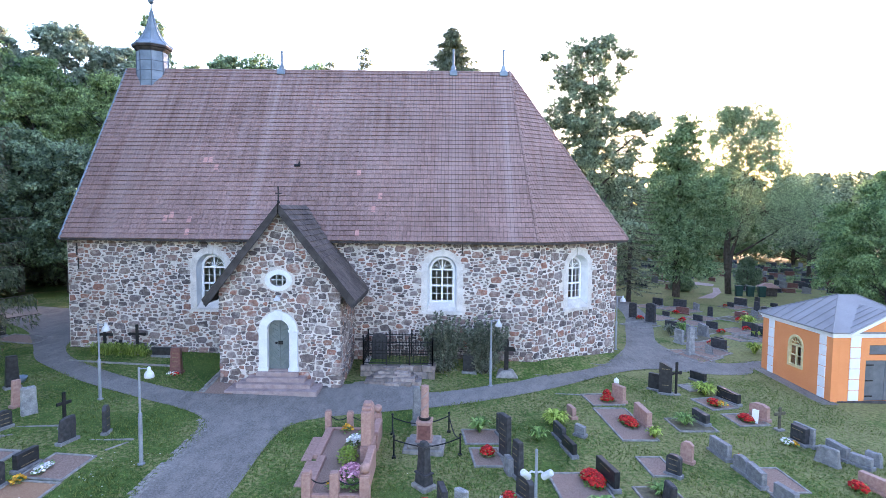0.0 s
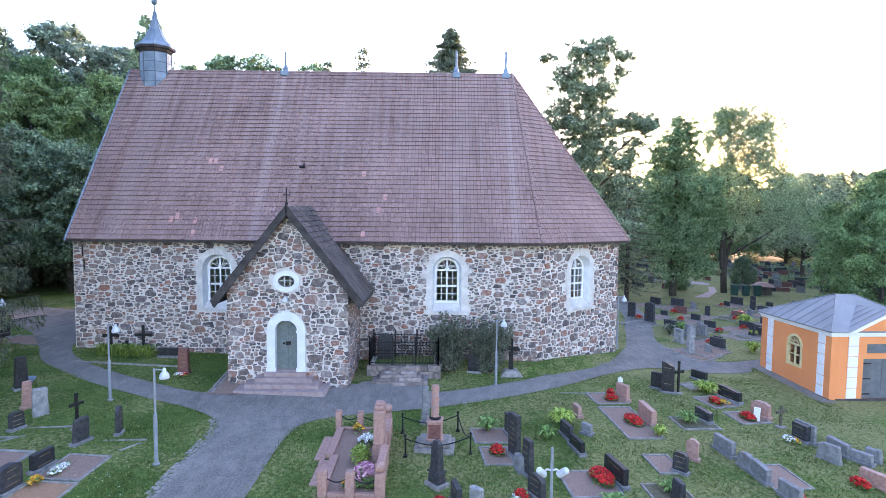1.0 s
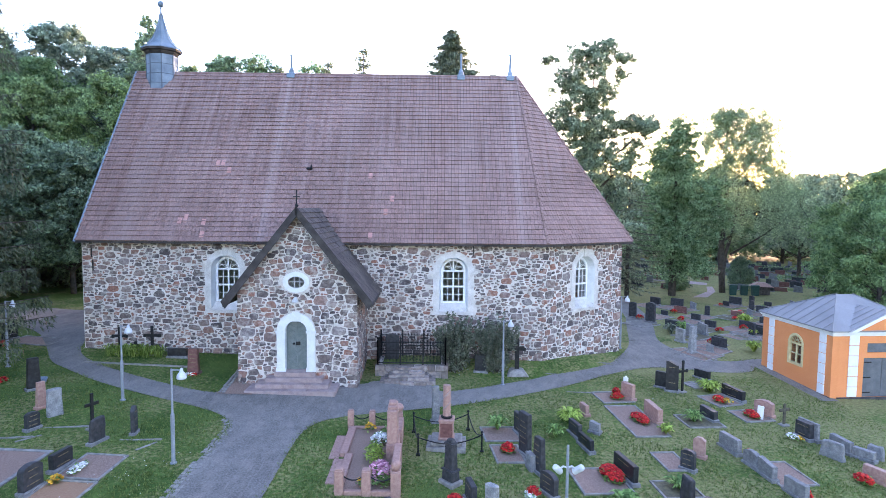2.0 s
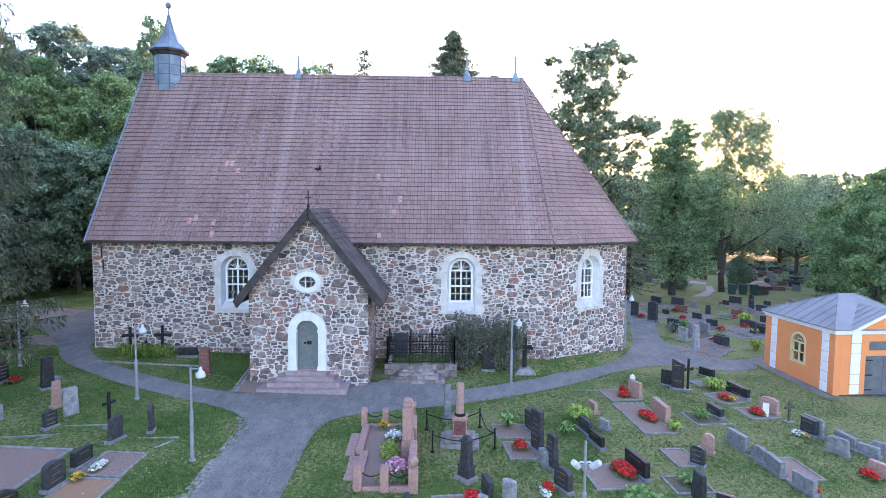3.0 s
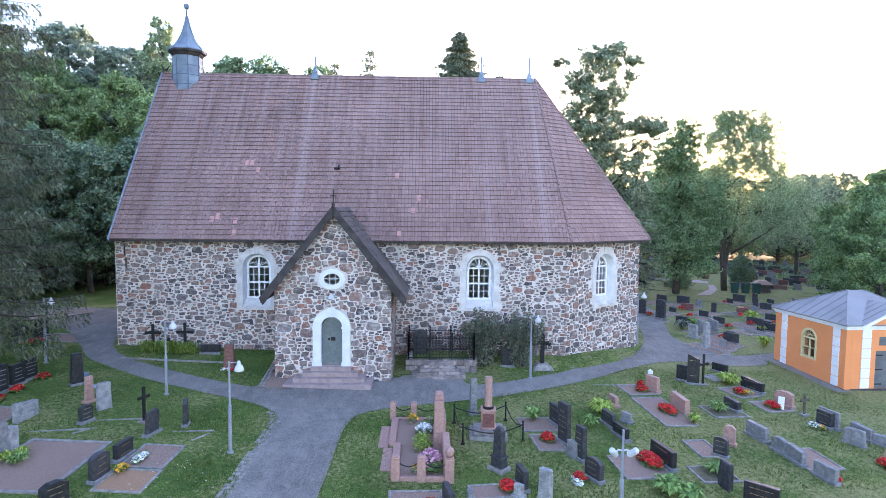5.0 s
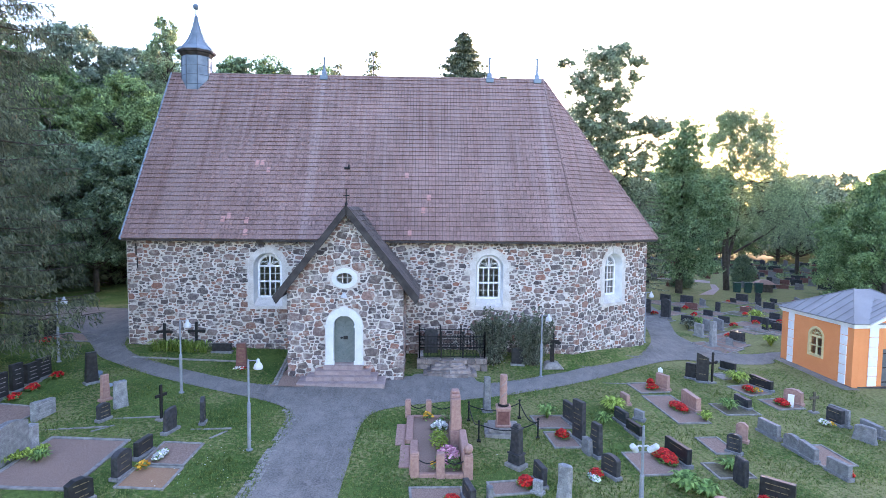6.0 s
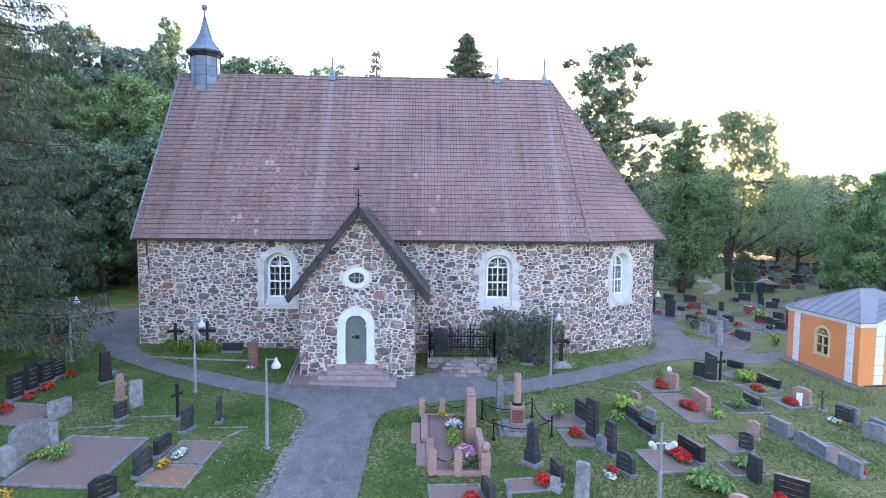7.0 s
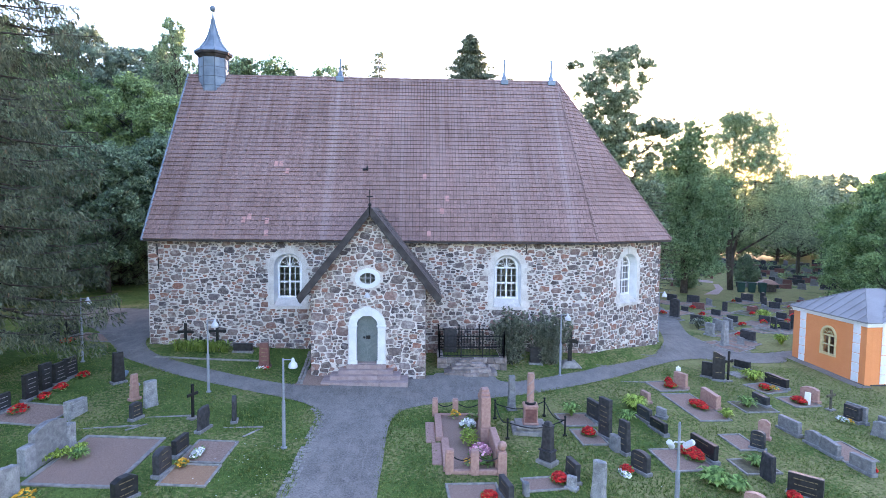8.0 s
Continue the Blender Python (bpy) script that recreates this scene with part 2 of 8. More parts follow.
def grass_material():
    m = material("lawn", (0.049, 0.094, 0.018), (0.100, 0.152, 0.036), 0.95, 0.55, 0.2, fine=26.0, bump_fine=0.6, spec=0.15, grain_mix=0.7)
    n, l = m.node_tree.nodes, m.node_tree.links
    p = n["Principled BSDF"]
    src = p.inputs["Base Color"].links[0].from_socket
    tc, big, mid = n.new("ShaderNodeTexCoord"), n.new("ShaderNodeTexNoise"), n.new("ShaderNodeTexNoise")
    big.inputs["Scale"].default_value, big.inputs["Detail"].default_value = 0.42, 7.0
    mid.inputs["Scale"].default_value, mid.inputs["Detail"].default_value = 9.0, 5.0
    l.new(tc.outputs["Object"], big.inputs["Vector"]); l.new(tc.outputs["Object"], mid.inputs["Vector"])
    s = n.new("ShaderNodeMath"); s.operation = "MULTIPLY"
    l.new(big.outputs["Fac"], s.inputs[0]); l.new(mid.outputs["Fac"], s.inputs[1])
    r = n.new("ShaderNodeMapRange")
    r.inputs["From Min"].default_value, r.inputs["From Max"].default_value = 0.215, 0.318
    r.inputs["To Max"].default_value = 0.75
    # Drier to the east; the darker, greener west also paints in the wood's shade.
    sep, east, dry = n.new("ShaderNodeSeparateXYZ"), n.new("ShaderNodeMapRange"), n.new("ShaderNodeMath")
    east.inputs["From Min"].default_value, east.inputs["From Max"].default_value = -9.0, 17.0
    east.inputs["To Min"].default_value, east.inputs["To Max"].default_value = -0.04, 0.085
    dry.operation = "ADD"
    l.new(tc.outputs["Object"], sep.inputs[0]); l.new(sep.outputs["X"], east.inputs["Value"])
    l.new(s.outputs[0], dry.inputs[0]); l.new(east.outputs[0], dry.inputs[1]); l.new(dry.outputs[0], r.inputs["Value"])
    mix = n.new("ShaderNodeMix"); mix.data_type = "RGBA"
    l.new(r.outputs[0], mix.inputs[0]); l.new(src, mix.inputs[6])
    mix.inputs[7].default_value = (0.255, 0.228, 0.098, 1)
    tuft, tr, mul = n.new("ShaderNodeTexNoise"), n.new("ShaderNodeMapRange"), n.new("ShaderNodeMix")
    tuft.inputs["Scale"].default_value, tuft.inputs["Detail"].default_value, tuft.inputs["Roughness"].default_value = 6.5, 8.0, 0.75
    l.new(tc.outputs["Object"], tuft.inputs["Vector"]); l.new(tuft.outputs["Fac"], tr.inputs["Value"])
    tr.inputs["From Min"].default_value, tr.inputs["From Max"].default_value = 0.36, 0.66
    tr.inputs["To Min"].default_value, tr.inputs["To Max"].default_value = 0.70, 1.38
    mul.data_type, mul.blend_type = "RGBA", "MULTIPLY"
    mul.inputs[0].default_value = 1.0
    l.new(mix.outputs[2], mul.inputs[6]); l.new(tr.outputs[0], mul.inputs[7])
    l.new(mul.outputs[2], p.inputs["Base Color"])
    return m


M_grass = grass_material()
M_blade = leafy("grass_blades", (0.080, 0.137, 0.026), (0.200, 0.242, 0.070), rough=0.9)


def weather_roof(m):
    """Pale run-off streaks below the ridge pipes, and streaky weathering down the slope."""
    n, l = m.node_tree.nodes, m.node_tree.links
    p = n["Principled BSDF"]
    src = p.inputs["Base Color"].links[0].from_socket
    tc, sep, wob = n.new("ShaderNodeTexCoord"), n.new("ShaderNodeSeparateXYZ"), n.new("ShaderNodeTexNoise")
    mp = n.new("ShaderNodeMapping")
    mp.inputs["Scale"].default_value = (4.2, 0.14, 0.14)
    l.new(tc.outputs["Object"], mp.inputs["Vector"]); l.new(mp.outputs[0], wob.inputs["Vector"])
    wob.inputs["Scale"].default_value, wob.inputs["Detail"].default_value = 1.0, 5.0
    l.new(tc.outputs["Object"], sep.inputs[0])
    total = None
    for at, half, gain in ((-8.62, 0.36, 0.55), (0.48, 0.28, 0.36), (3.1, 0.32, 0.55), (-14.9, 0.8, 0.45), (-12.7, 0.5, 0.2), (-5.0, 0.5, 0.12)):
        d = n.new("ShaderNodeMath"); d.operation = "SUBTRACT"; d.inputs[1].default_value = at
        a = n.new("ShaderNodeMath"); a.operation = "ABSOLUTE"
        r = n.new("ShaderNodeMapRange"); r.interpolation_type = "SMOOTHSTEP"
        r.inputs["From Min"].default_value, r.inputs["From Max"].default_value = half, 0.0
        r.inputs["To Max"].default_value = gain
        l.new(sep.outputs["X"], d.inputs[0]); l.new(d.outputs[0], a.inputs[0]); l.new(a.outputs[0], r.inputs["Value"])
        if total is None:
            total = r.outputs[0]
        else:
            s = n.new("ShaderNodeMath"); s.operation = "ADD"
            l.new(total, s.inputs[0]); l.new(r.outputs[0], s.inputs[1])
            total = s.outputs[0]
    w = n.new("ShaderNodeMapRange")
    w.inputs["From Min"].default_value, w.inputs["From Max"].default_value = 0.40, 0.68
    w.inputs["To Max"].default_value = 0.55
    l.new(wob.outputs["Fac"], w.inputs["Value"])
    by_height, high = n.new("ShaderNodeMapRange"), n.new("ShaderNodeMath")      # pale streaks mixed in more strongly with height, towards the ridge
    by_height.inputs["From Min"].default_value, by_height.inputs["From Max"].default_value = 7.0, 14.8
    by_height.inputs["To Min"].default_value, by_height.inputs["To Max"].default_value = 0.45, 1.35
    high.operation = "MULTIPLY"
    l.new(sep.outputs["Z"], by_height.inputs["Value"]); l.new(w.outputs[0], high.inputs[0]); l.new(by_height.outputs[0], high.inputs[1])
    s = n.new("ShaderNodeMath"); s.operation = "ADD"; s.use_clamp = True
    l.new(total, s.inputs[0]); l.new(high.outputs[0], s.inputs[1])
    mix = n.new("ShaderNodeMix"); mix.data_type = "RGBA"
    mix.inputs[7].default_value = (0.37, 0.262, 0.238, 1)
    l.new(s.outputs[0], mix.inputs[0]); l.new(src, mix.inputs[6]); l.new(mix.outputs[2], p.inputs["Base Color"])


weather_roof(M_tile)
M_old = material("old_mossy_stone", (0.11, 0.10, 0.09), (0.27, 0.245, 0.22), 0.95, 5.0, 0.7, fine=60.0, each=0.2)
M_band = material("lime_plaster_band", (0.52, 0.485, 0.45), (0.68, 0.645, 0.605), 0.95, 2.5, 0.4, fine=25.0, bump_fine=0.4)
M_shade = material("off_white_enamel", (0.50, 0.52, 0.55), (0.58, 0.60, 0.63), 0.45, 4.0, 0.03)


def wear_path(m):
    """Sandy wheel wear and scattered grit on the asphalt."""
    n, l = m.node_tree.nodes, m.node_tree.links
    p = n["Principled BSDF"]
    src = p.inputs["Base Color"].links[0].from_socket
    tc, mp, wide, grit = n.new("ShaderNodeTexCoord"), n.new("ShaderNodeMapping"), n.new("ShaderNodeTexNoise"), n.new("ShaderNodeTexVoronoi")
    mp.inputs["Scale"].default_value = (2.4, 1.3, 1.0)
    wide.inputs["Scale"].default_value, wide.inputs["Detail"].default_value, wide.inputs["Distortion"].default_value = 1.0, 12.0, 0.3
    wide.inputs["Roughness"].default_value = 0.72
    grit.inputs["Scale"].default_value = 20.0
    l.new(tc.outputs["Object"], mp.inputs["Vector"]); l.new(mp.outputs[0], wide.inputs["Vector"]); l.new(tc.outputs["Object"], grit.inputs["Vector"])
    r = n.new("ShaderNodeMapRange")
    r.inputs["From Min"].default_value, r.inputs["From Max"].default_value, r.inputs["To Max"].default_value = 0.45, 0.68, 0.6
    l.new(wide.outputs["Fac"], r.inputs["Value"])
    g = n.new("ShaderNodeMapRange")
    g.inputs["From Min"].default_value, g.inputs["From Max"].default_value, g.inputs["To Max"].default_value = 0.2, 0.06, 0.75
    l.new(grit.outputs["Distance"], g.inputs["Value"])
    s = n.new("ShaderNodeMath"); s.operation = "MAXIMUM"
    l.new(r.outputs[0], s.inputs[0]); l.new(g.outputs[0], s.inputs[1])
    for turn, seed in ((0.5, 3.0), (-0.35, 9.0)):
        mp2, sc, rs, s2 = n.new("ShaderNodeMapping"), n.new("ShaderNodeTexNoise"), n.new("ShaderNodeMapRange"), n.new("ShaderNodeMath")
        mp2.inputs["Rotation"].default_value, mp2.inputs["Scale"].default_value, mp2.inputs["Location"].default_value = (0, 0, turn), (5.0, 0.5, 1.0), (seed, seed, 0)
        sc.inputs["Scale"].default_value, sc.inputs["Detail"].default_value, sc.inputs["Roughness"].default_value = 1.4, 10.0, 0.7
        rs.inputs["From Min"].default_value, rs.inputs["From Max"].default_value, rs.inputs["To Max"].default_value = 0.58, 0.74, 0.85
        s2.operation = "MAXIMUM"
        l.new(tc.outputs["Object"], mp2.inputs["Vector"]); l.new(mp2.outputs[0], sc.inputs["Vector"]); l.new(sc.outputs["Fac"], rs.inputs["Value"])
        l.new(s.outputs[0], s2.inputs[0]); l.new(rs.outputs[0], s2.inputs[1])
        s = s2
    mix = n.new("ShaderNodeMix"); mix.data_type = "RGBA"
    mix.inputs[7].default_value = (0.30, 0.264, 0.230, 1)
    l.new(s.outputs[0], mix.inputs[0]); l.new(src, mix.inputs[6]); l.new(mix.outputs[2], p.inputs["Base Color"])


wear_path(M_asphalt)

# ---- mesh helpers ----
rng = random.Random(7)


def clampv(v, a, b):
    return max(a, min(b, v))


def smooth01(v):
    v = clampv(v, 0.0, 1.0)
    return v * v * (3 - 2 * v)


# ---- the church's plan ----
WALL_Y, WEST_X, CORNER, APSE = 25.0, -16.82, (4.13, 25.0), (8.69, 27.98)
RIDGE_Y, RIDGE_Z, EAVE_Z = 30.4, 14.76, 6.06


def ground(x, y):
    """Height of the lawn: it falls to the east and rises to the church, with a low bank at its foot."""
    z = 0.07 - 0.033 * (clampv(x, -24, 24) + 3.4) + 0.038 * (clampv(y, 4, 30) - 13.6)
    dx = max(WEST_X - x, 0.0, x - 8.7)
    edge = WALL_Y if x < 4.13 else WALL_Y + (x - 4.13) * 0.654
    dy = max(edge - y, 0.0, y - 35.8)
    d = math.hypot(dx, dy)
    bank = 0.15 + 0.24 * smooth01((x + 2.5) / 4.0) - 0.2 * smooth01((x - 5.0) / 4.0)
    return z + bank * (1 - smooth01(d / 1.7))


def link_mesh(name, me, mat, parent=None, label="", m=None):
    ob = new(name, me)
    if mat and not me.materials:
        me.materials.append(mat)
    if parent:
        ob.parent = parent
    if m is not None:
        ob.matrix_basis = m
    if label:
        ob["label"] = label
    return ob


def part(name, bm, mat, parent=None, label="", m=None, smooth=False):
    """Links a bmesh as one mesh object under a thing or a part."""
    me = bpy.data.meshes.new(name)
    bm.to_mesh(me)
    bm.free()
    if smooth:
        for p in me.polygons:
            p.use_smooth = True
    return link_mesh(name, me, mat, parent, label, m)


def soup(name, verts, faces, mat, parent=None, label="", m=None):
    me = bpy.data.meshes.new(name)
    me.from_pydata(verts, [], faces)
    me.update()
    return link_mesh(name, me, mat, parent, label, m)


def thing(name, m, label, category, group="", kind=""):
    ob = new(name)
    ob.empty_display_size = 0.2
    ob.matrix_basis = m
    return tagged(ob, label, category, group, kind)


def box(bm, x0, x1, y0, y1, z0, z1, bevel=0.0, m=None, taper=1.0):
    vs = []
    cx, cy = (x0 + x1) / 2, (y0 + y1) / 2
    for z in (z0, z1):
        k = taper if z == z1 else 1.0
        for x, y in ((x0, y0), (x1, y0), (x1, y1), (x0, y1)):
            vs.append(bm.verts.new((cx + (x - cx) * k, cy + (y - cy) * k, z)))
    fs = [bm.faces.new([vs[i] for i in f]) for f in ((3, 2, 1, 0), (4, 5, 6, 7), (0, 1, 5, 4), (1, 2, 6, 5), (2, 3, 7, 6), (3, 0, 4, 7))]
    if bevel:
        r = bmesh.ops.bevel(bm, geom=list({e for f in fs for e in f.edges}), offset=bevel, segments=1, affect="EDGES")
        vs = list({v for f in r["faces"] for v in f.verts} | {v for v in vs if v.is_valid})
    if m is not None:
        bmesh.ops.transform(bm, matrix=m, verts=vs)
    return bm


def lathe(bm, profile, segs=12, at=(0, 0, 0), turn=0.0):
    """A turned form from (radius, height) rows."""
    rings = []
    for r, z in profile:
        rings.append([bm.verts.new((at[0] + r * math.cos(turn + 2 * math.pi * i / segs), at[1] + r * math.sin(turn + 2 * math.pi * i / segs), at[2] + z)) for i in range(segs)])
    for a, b in zip(rings, rings[1:]):
        for i in range(segs):
            bm.faces.new((a[i], a[(i + 1) % segs], b[(i + 1) % segs], b[i]))
    bm.faces.new(rings[0][::-1])
    bm.faces.new(rings[-1])
    return bm


def prism(bm, outline, y0, y1):
    """An outline in the x-z plane, carried from y0 (front) to y1 (back)."""
    a = [bm.verts.new((x, y0, z)) for x, z in outline]
    b = [bm.verts.new((x, y1, z)) for x, z in outline]
    n = len(a)
    bm.faces.new(a)
    bm.faces.new(b[::-1])
    for i in range(n):
        bm.faces.new((a[(i + 1) % n], a[i], b[i], b[(i + 1) % n]))
    return bm


def rod(bm, pts, r, segs=6, r_end=None):
    """A round bar along points."""
    pts = [Vector(p) for p in pts]
    rings = []
    for i, p in enumerate(pts):
        d = (pts[min(i + 1, len(pts) - 1)] - pts[max(i - 1, 0)]).normalized()
        u = d.cross(Vector((0, 0, 1)) if abs(d.z) < 0.9 else Vector((1, 0, 0))).normalized()
        v = d.cross(u)
        k = r if r_end is None else r + (r_end - r) * i / (len(pts) - 1)
        rings.append([bm.verts.new(p + k * (math.cos(2 * math.pi * j / segs) * u + math.sin(2 * math.pi * j / segs) * v)) for j in range(segs)])
    for a, b in zip(rings, rings[1:]):
        for j in range(segs):
            bm.faces.new((a[j], a[(j + 1) % segs], b[(j + 1) % segs], b[j]))
    bm.faces.new(rings[0][::-1])
    bm.faces.new(rings[-1])
    return bm


def panel(bm, outline, holes, thick):
    """A wall in the x-z plane with openings; its face at y = 0, its back at y = thick."""
    edges = []
    for loop in [outline] + holes:
        vs = [bm.verts.new((x, 0, z)) for x, z in loop]
        edges += [bm.edges.new((vs[i], vs[(i + 1) % len(vs)])) for i in range(len(vs))]
    r = bmesh.ops.triangle_fill(bm, edges=edges, use_beauty=True, use_dissolve=False)
    faces = [f for f in r["geom"] if isinstance(f, bmesh.types.BMFace)]
    e = bmesh.ops.extrude_face_region(bm, geom=faces)
    bmesh.ops.translate(bm, vec=(0, thick, 0), verts=[v for v in e["geom"] if isinstance(v, bmesh.types.BMVert)])
    bmesh.ops.recalc_face_normals(bm, faces=bm.faces)
    return bm


def arch(cx, half, z0, spring, n=14):
    """An arched outline: from the lower left, over the top, to the lower right."""
    pts = [(cx + half, z0), (cx + half, spring)]
    pts += [(cx + half * math.cos(math.pi * i / n), spring + half * math.sin(math.pi * i / n)) for i in range(1, n)]
    return pts + [(cx - half, spring), (cx - half, z0)]


def ring(bm, outer, inner, y0, y1, closed=True):
    """A band between two like outlines."""
    n = len(outer)
    rows = [[bm.verts.new((x, y, z)) for x, z in loop] for loop, y in ((outer, y0), (inner, y0), (inner, y1), (outer, y1))]
    for i in range(n if closed else n - 1):
        j = (i + 1) % n
        for a, b in ((0, 1), (1, 2), (2, 3), (3, 0)):
            bm.faces.new((rows[a][i], rows[a][j], rows[b][j], rows[b][i]))
    bmesh.ops.recalc_face_normals(bm, faces=bm.faces)
    return bm


def clip_cell(poly, nx, nz, d):
    """The part of a convex polygon with nx*x + nz*z <= d."""
    out = []
    for i, p in enumerate(poly):
        q = poly[(i + 1) % len(poly)]
        a, b = nx * p[0] + nz * p[1] - d, nx * q[0] + nz * q[1] - d
        if a <= 0:
            out.append(p)
        if a * b < 0:
            t = a / (a - b)
            out.append((p[0] + t * (q[0] - p[0]), p[1] + t * (q[1] - p[1])))
    return out


def inside(poly, x, z):
    hit = False
    for i, p in enumerate(poly):
        q = poly[i - 1]
        if (p[1] > z) != (q[1] > z) and x < (q[0] - p[0]) * (z - p[1]) / (q[1] - p[1]) + p[0]:
            hit = not hit
    return hit


def rubble(outline, holes, seed, size=0.36, gap=(0.012, 0.05), flat=1.7, fill=1.75):
    """Rubble stones that fill a convex outline in the x-z plane round convex openings: a list of angular polygons."""
    r = random.Random(seed)
    out_s = [(x, z * flat) for x, z in outline]
    hole_s = [[(x, z * flat) for x, z in h] for h in holes]
    xs, zs = [p[0] for p in out_s], [p[1] for p in out_s]
    seeds, grid, tries = [], {}, 0
    want = (max(xs) - min(xs)) * (max(zs) - min(zs)) / (size * size * 0.6)
    while tries < want * 14:
        tries += 1
        x, z = r.uniform(min(xs), max(xs)), r.uniform(min(zs), max(zs))
        rad = size * 0.5 * r.choice((0.34, 0.42, 0.5, 0.6, 0.75, 0.9, 1.05) if tries > want * 0.45 else (0.85, 1.0, 1.2, 1.6))
        ix, iz = int(x // size), int(z // size)
        ok = True
        for a in range(ix - 3, ix + 4):
            for b in range(iz - 3, iz + 4):
                for sx, sz, sr in grid.get((a, b), ()):
                    if (x - sx) ** 2 + (z - sz) ** 2 < (0.85 * (rad + sr)) ** 2:
                        ok = False
        if ok:
            grid.setdefault((ix, iz), []).append((x, z, rad))
            seeds.append((x, z, rad))

    def trim(poly, loop, x, z, outer):
        n = len(loop)
        area = sum(loop[i - 1][0] * loop[i][1] - loop[i][0] * loop[i - 1][1] for i in range(n))
        sgn = 1 if area > 0 else -1
        planes = []
        for i in range(n):
            p, q = loop[i], loop[(i + 1) % n]
            L = math.hypot(q[0] - p[0], q[1] - p[1])
            if L > 1e-6:
                nx, nz = sgn * (q[1] - p[1]) / L, -sgn * (q[0] - p[0]) / L
                planes.append((nx, nz, nx * p[0] + nz * p[1]))
        if outer:
            for nx, nz, d in planes:
                poly = clip_cell(poly, nx, nz, d - 0.004)
            return poly
        nx, nz, d = max(planes, key=lambda s: s[0] * x + s[1] * z - s[2])
        return clip_cell(poly, -nx, -nz, -d - 0.02)

    out = []
    for x, z, rad in seeds:
        if not inside(out_s, x, z) or any(inside(h, x, z) for h in hole_s):
            continue
        reach = rad * fill
        poly = [(x + reach * math.cos(0.4 + 1.0472 * k), z + reach * math.sin(0.4 + 1.0472 * k)) for k in range(6)]
        ix, iz = int(x // size), int(z // size)
        for a in range(ix - 4, ix + 5):
            for b in range(iz - 4, iz + 5):
                for sx, sz, sr in grid.get((a, b), ()):
                    if (sx, sz) != (x, z) and poly:
                        dx, dz = sx - x, sz - z
                        dd = math.hypot(dx, dz)
                        k = 0.5 + 0.5 * (rad * rad - sr * sr) / (dd * dd)
                        nx, nz = dx / dd, dz / dd
                        tilt = r.uniform(-0.22, 0.22)
                        way = math.atan2(nz, nx) + tilt
                        way += 0.55 * (round(way / (math.pi / 2)) * (math.pi / 2) - way)
                        nx, nz = math.cos(way), math.sin(way)
                        poly = clip_cell(poly, nx, nz, nx * (x + dx * k) + nz * (z + dz * k) - r.uniform(*gap))
        poly = trim(poly, out_s, x, z, True) if len(poly) > 2 else poly
        for h in hole_s:
            if len(poly) > 2 and any(inside(h, *p) for p in poly):
                poly = trim(poly, h, x, z, False)
        if len(poly) < 3:
            continue
        cut = []
        for i, p in enumerate(poly):
            for q in (poly[i - 1], poly[(i + 1) % len(poly)]):
                t = r.uniform(0.03, 0.19)
                cut.append(((1 - t) * p[0] + t * q[0] + r.uniform(-0.017, 0.017), ((1 - t) * p[1] + t * q[1]) / flat + r.uniform(-0.014, 0.014)))
        keep = []
        for p in cut:
            if not keep or math.hypot(p[0] - keep[-1][0], p[1] - keep[-1][1]) > 0.018:
                keep.append(p)
        area = abs(sum(keep[i - 1][0] * p[1] - p[0] * keep[i - 1][1] for i, p in enumerate(keep))) / 2
        if len(keep) > 3 and area > 0.004:
            out.append(keep)
    return out


def stone_mesh(poly, r):
    """One stone: proud of the mortar, its face slightly domed, about its own middle."""
    cx, cz = sum(p[0] for p in poly) / len(poly), sum(p[1] for p in poly) / len(poly)
    d = r.uniform(0.012, 0.04)
    tx, tz = r.uniform(-0.05, 0.05), r.uniform(-0.05, 0.05)
    n = len(poly)
    verts = [(p[0] - cx, 0.02, p[1] - cz) for p in poly]
    verts += [((p[0] - cx) * 0.96, -d * 0.7 + tx * (p[0] - cx) + tz * (p[1] - cz), (p[1] - cz) * 0.96) for p in poly]
    verts += [((p[0] - cx) * 0.7, -d * 1.25 + tx * (p[0] - cx) + tz * (p[1] - cz), (p[1] - cz) * 0.7) for p in poly]
    faces = []
    for k in (0, n):
        faces += [(k + i, k + (i + 1) % n, k + n + (i + 1) % n, k + n + i) for i in range(n)]
    faces.append(tuple(range(2 * n, 3 * n)))
    return (cx, cz), verts, faces


def stone_face(wall, polys, seed, near, limit=300):
    """The stones of one wall: those nearest to the given place as pieces of their own, the rest joined."""
    r = random.Random(seed)
    made = [stone_mesh(p, r) for p in polys]
    made.sort(key=lambda s: math.hypot(s[0][0] - near[0], s[0][1] - near[1]))
    for c, verts, faces in made[:limit]:
        soup("stone", verts, faces, M_stone_each, wall, m=Matrix.Translation((c[0], 0, c[1])))
    if len(made) > limit:
        vs, fs = [], []
        for c, verts, faces in made[limit:]:
            k = len(vs)
            vs += [(x + c[0], y, z + c[1]) for x, y, z in verts]
            fs += [tuple(k + i for i in f) for f in faces]
        tagged(soup("rubble", vs, fs, M_stone, wall), kind="stuff")

# ---- ground and paths ----
def axis(lo, hi, fine_lo, fine_hi, step):
    out = []
    v = fine_lo
    while v > lo:
        out.append(v)
        v -= max(step, (fine_lo - v) * 0.5)
    out = [lo] + out[::-1]
    v = fine_lo + step
    while v < fine_hi:
        out.append(v)
        v += step
    while v < hi:
        out.append(v)
        v += max(step, (v - fine_hi) * 0.5)
    return out + [hi]


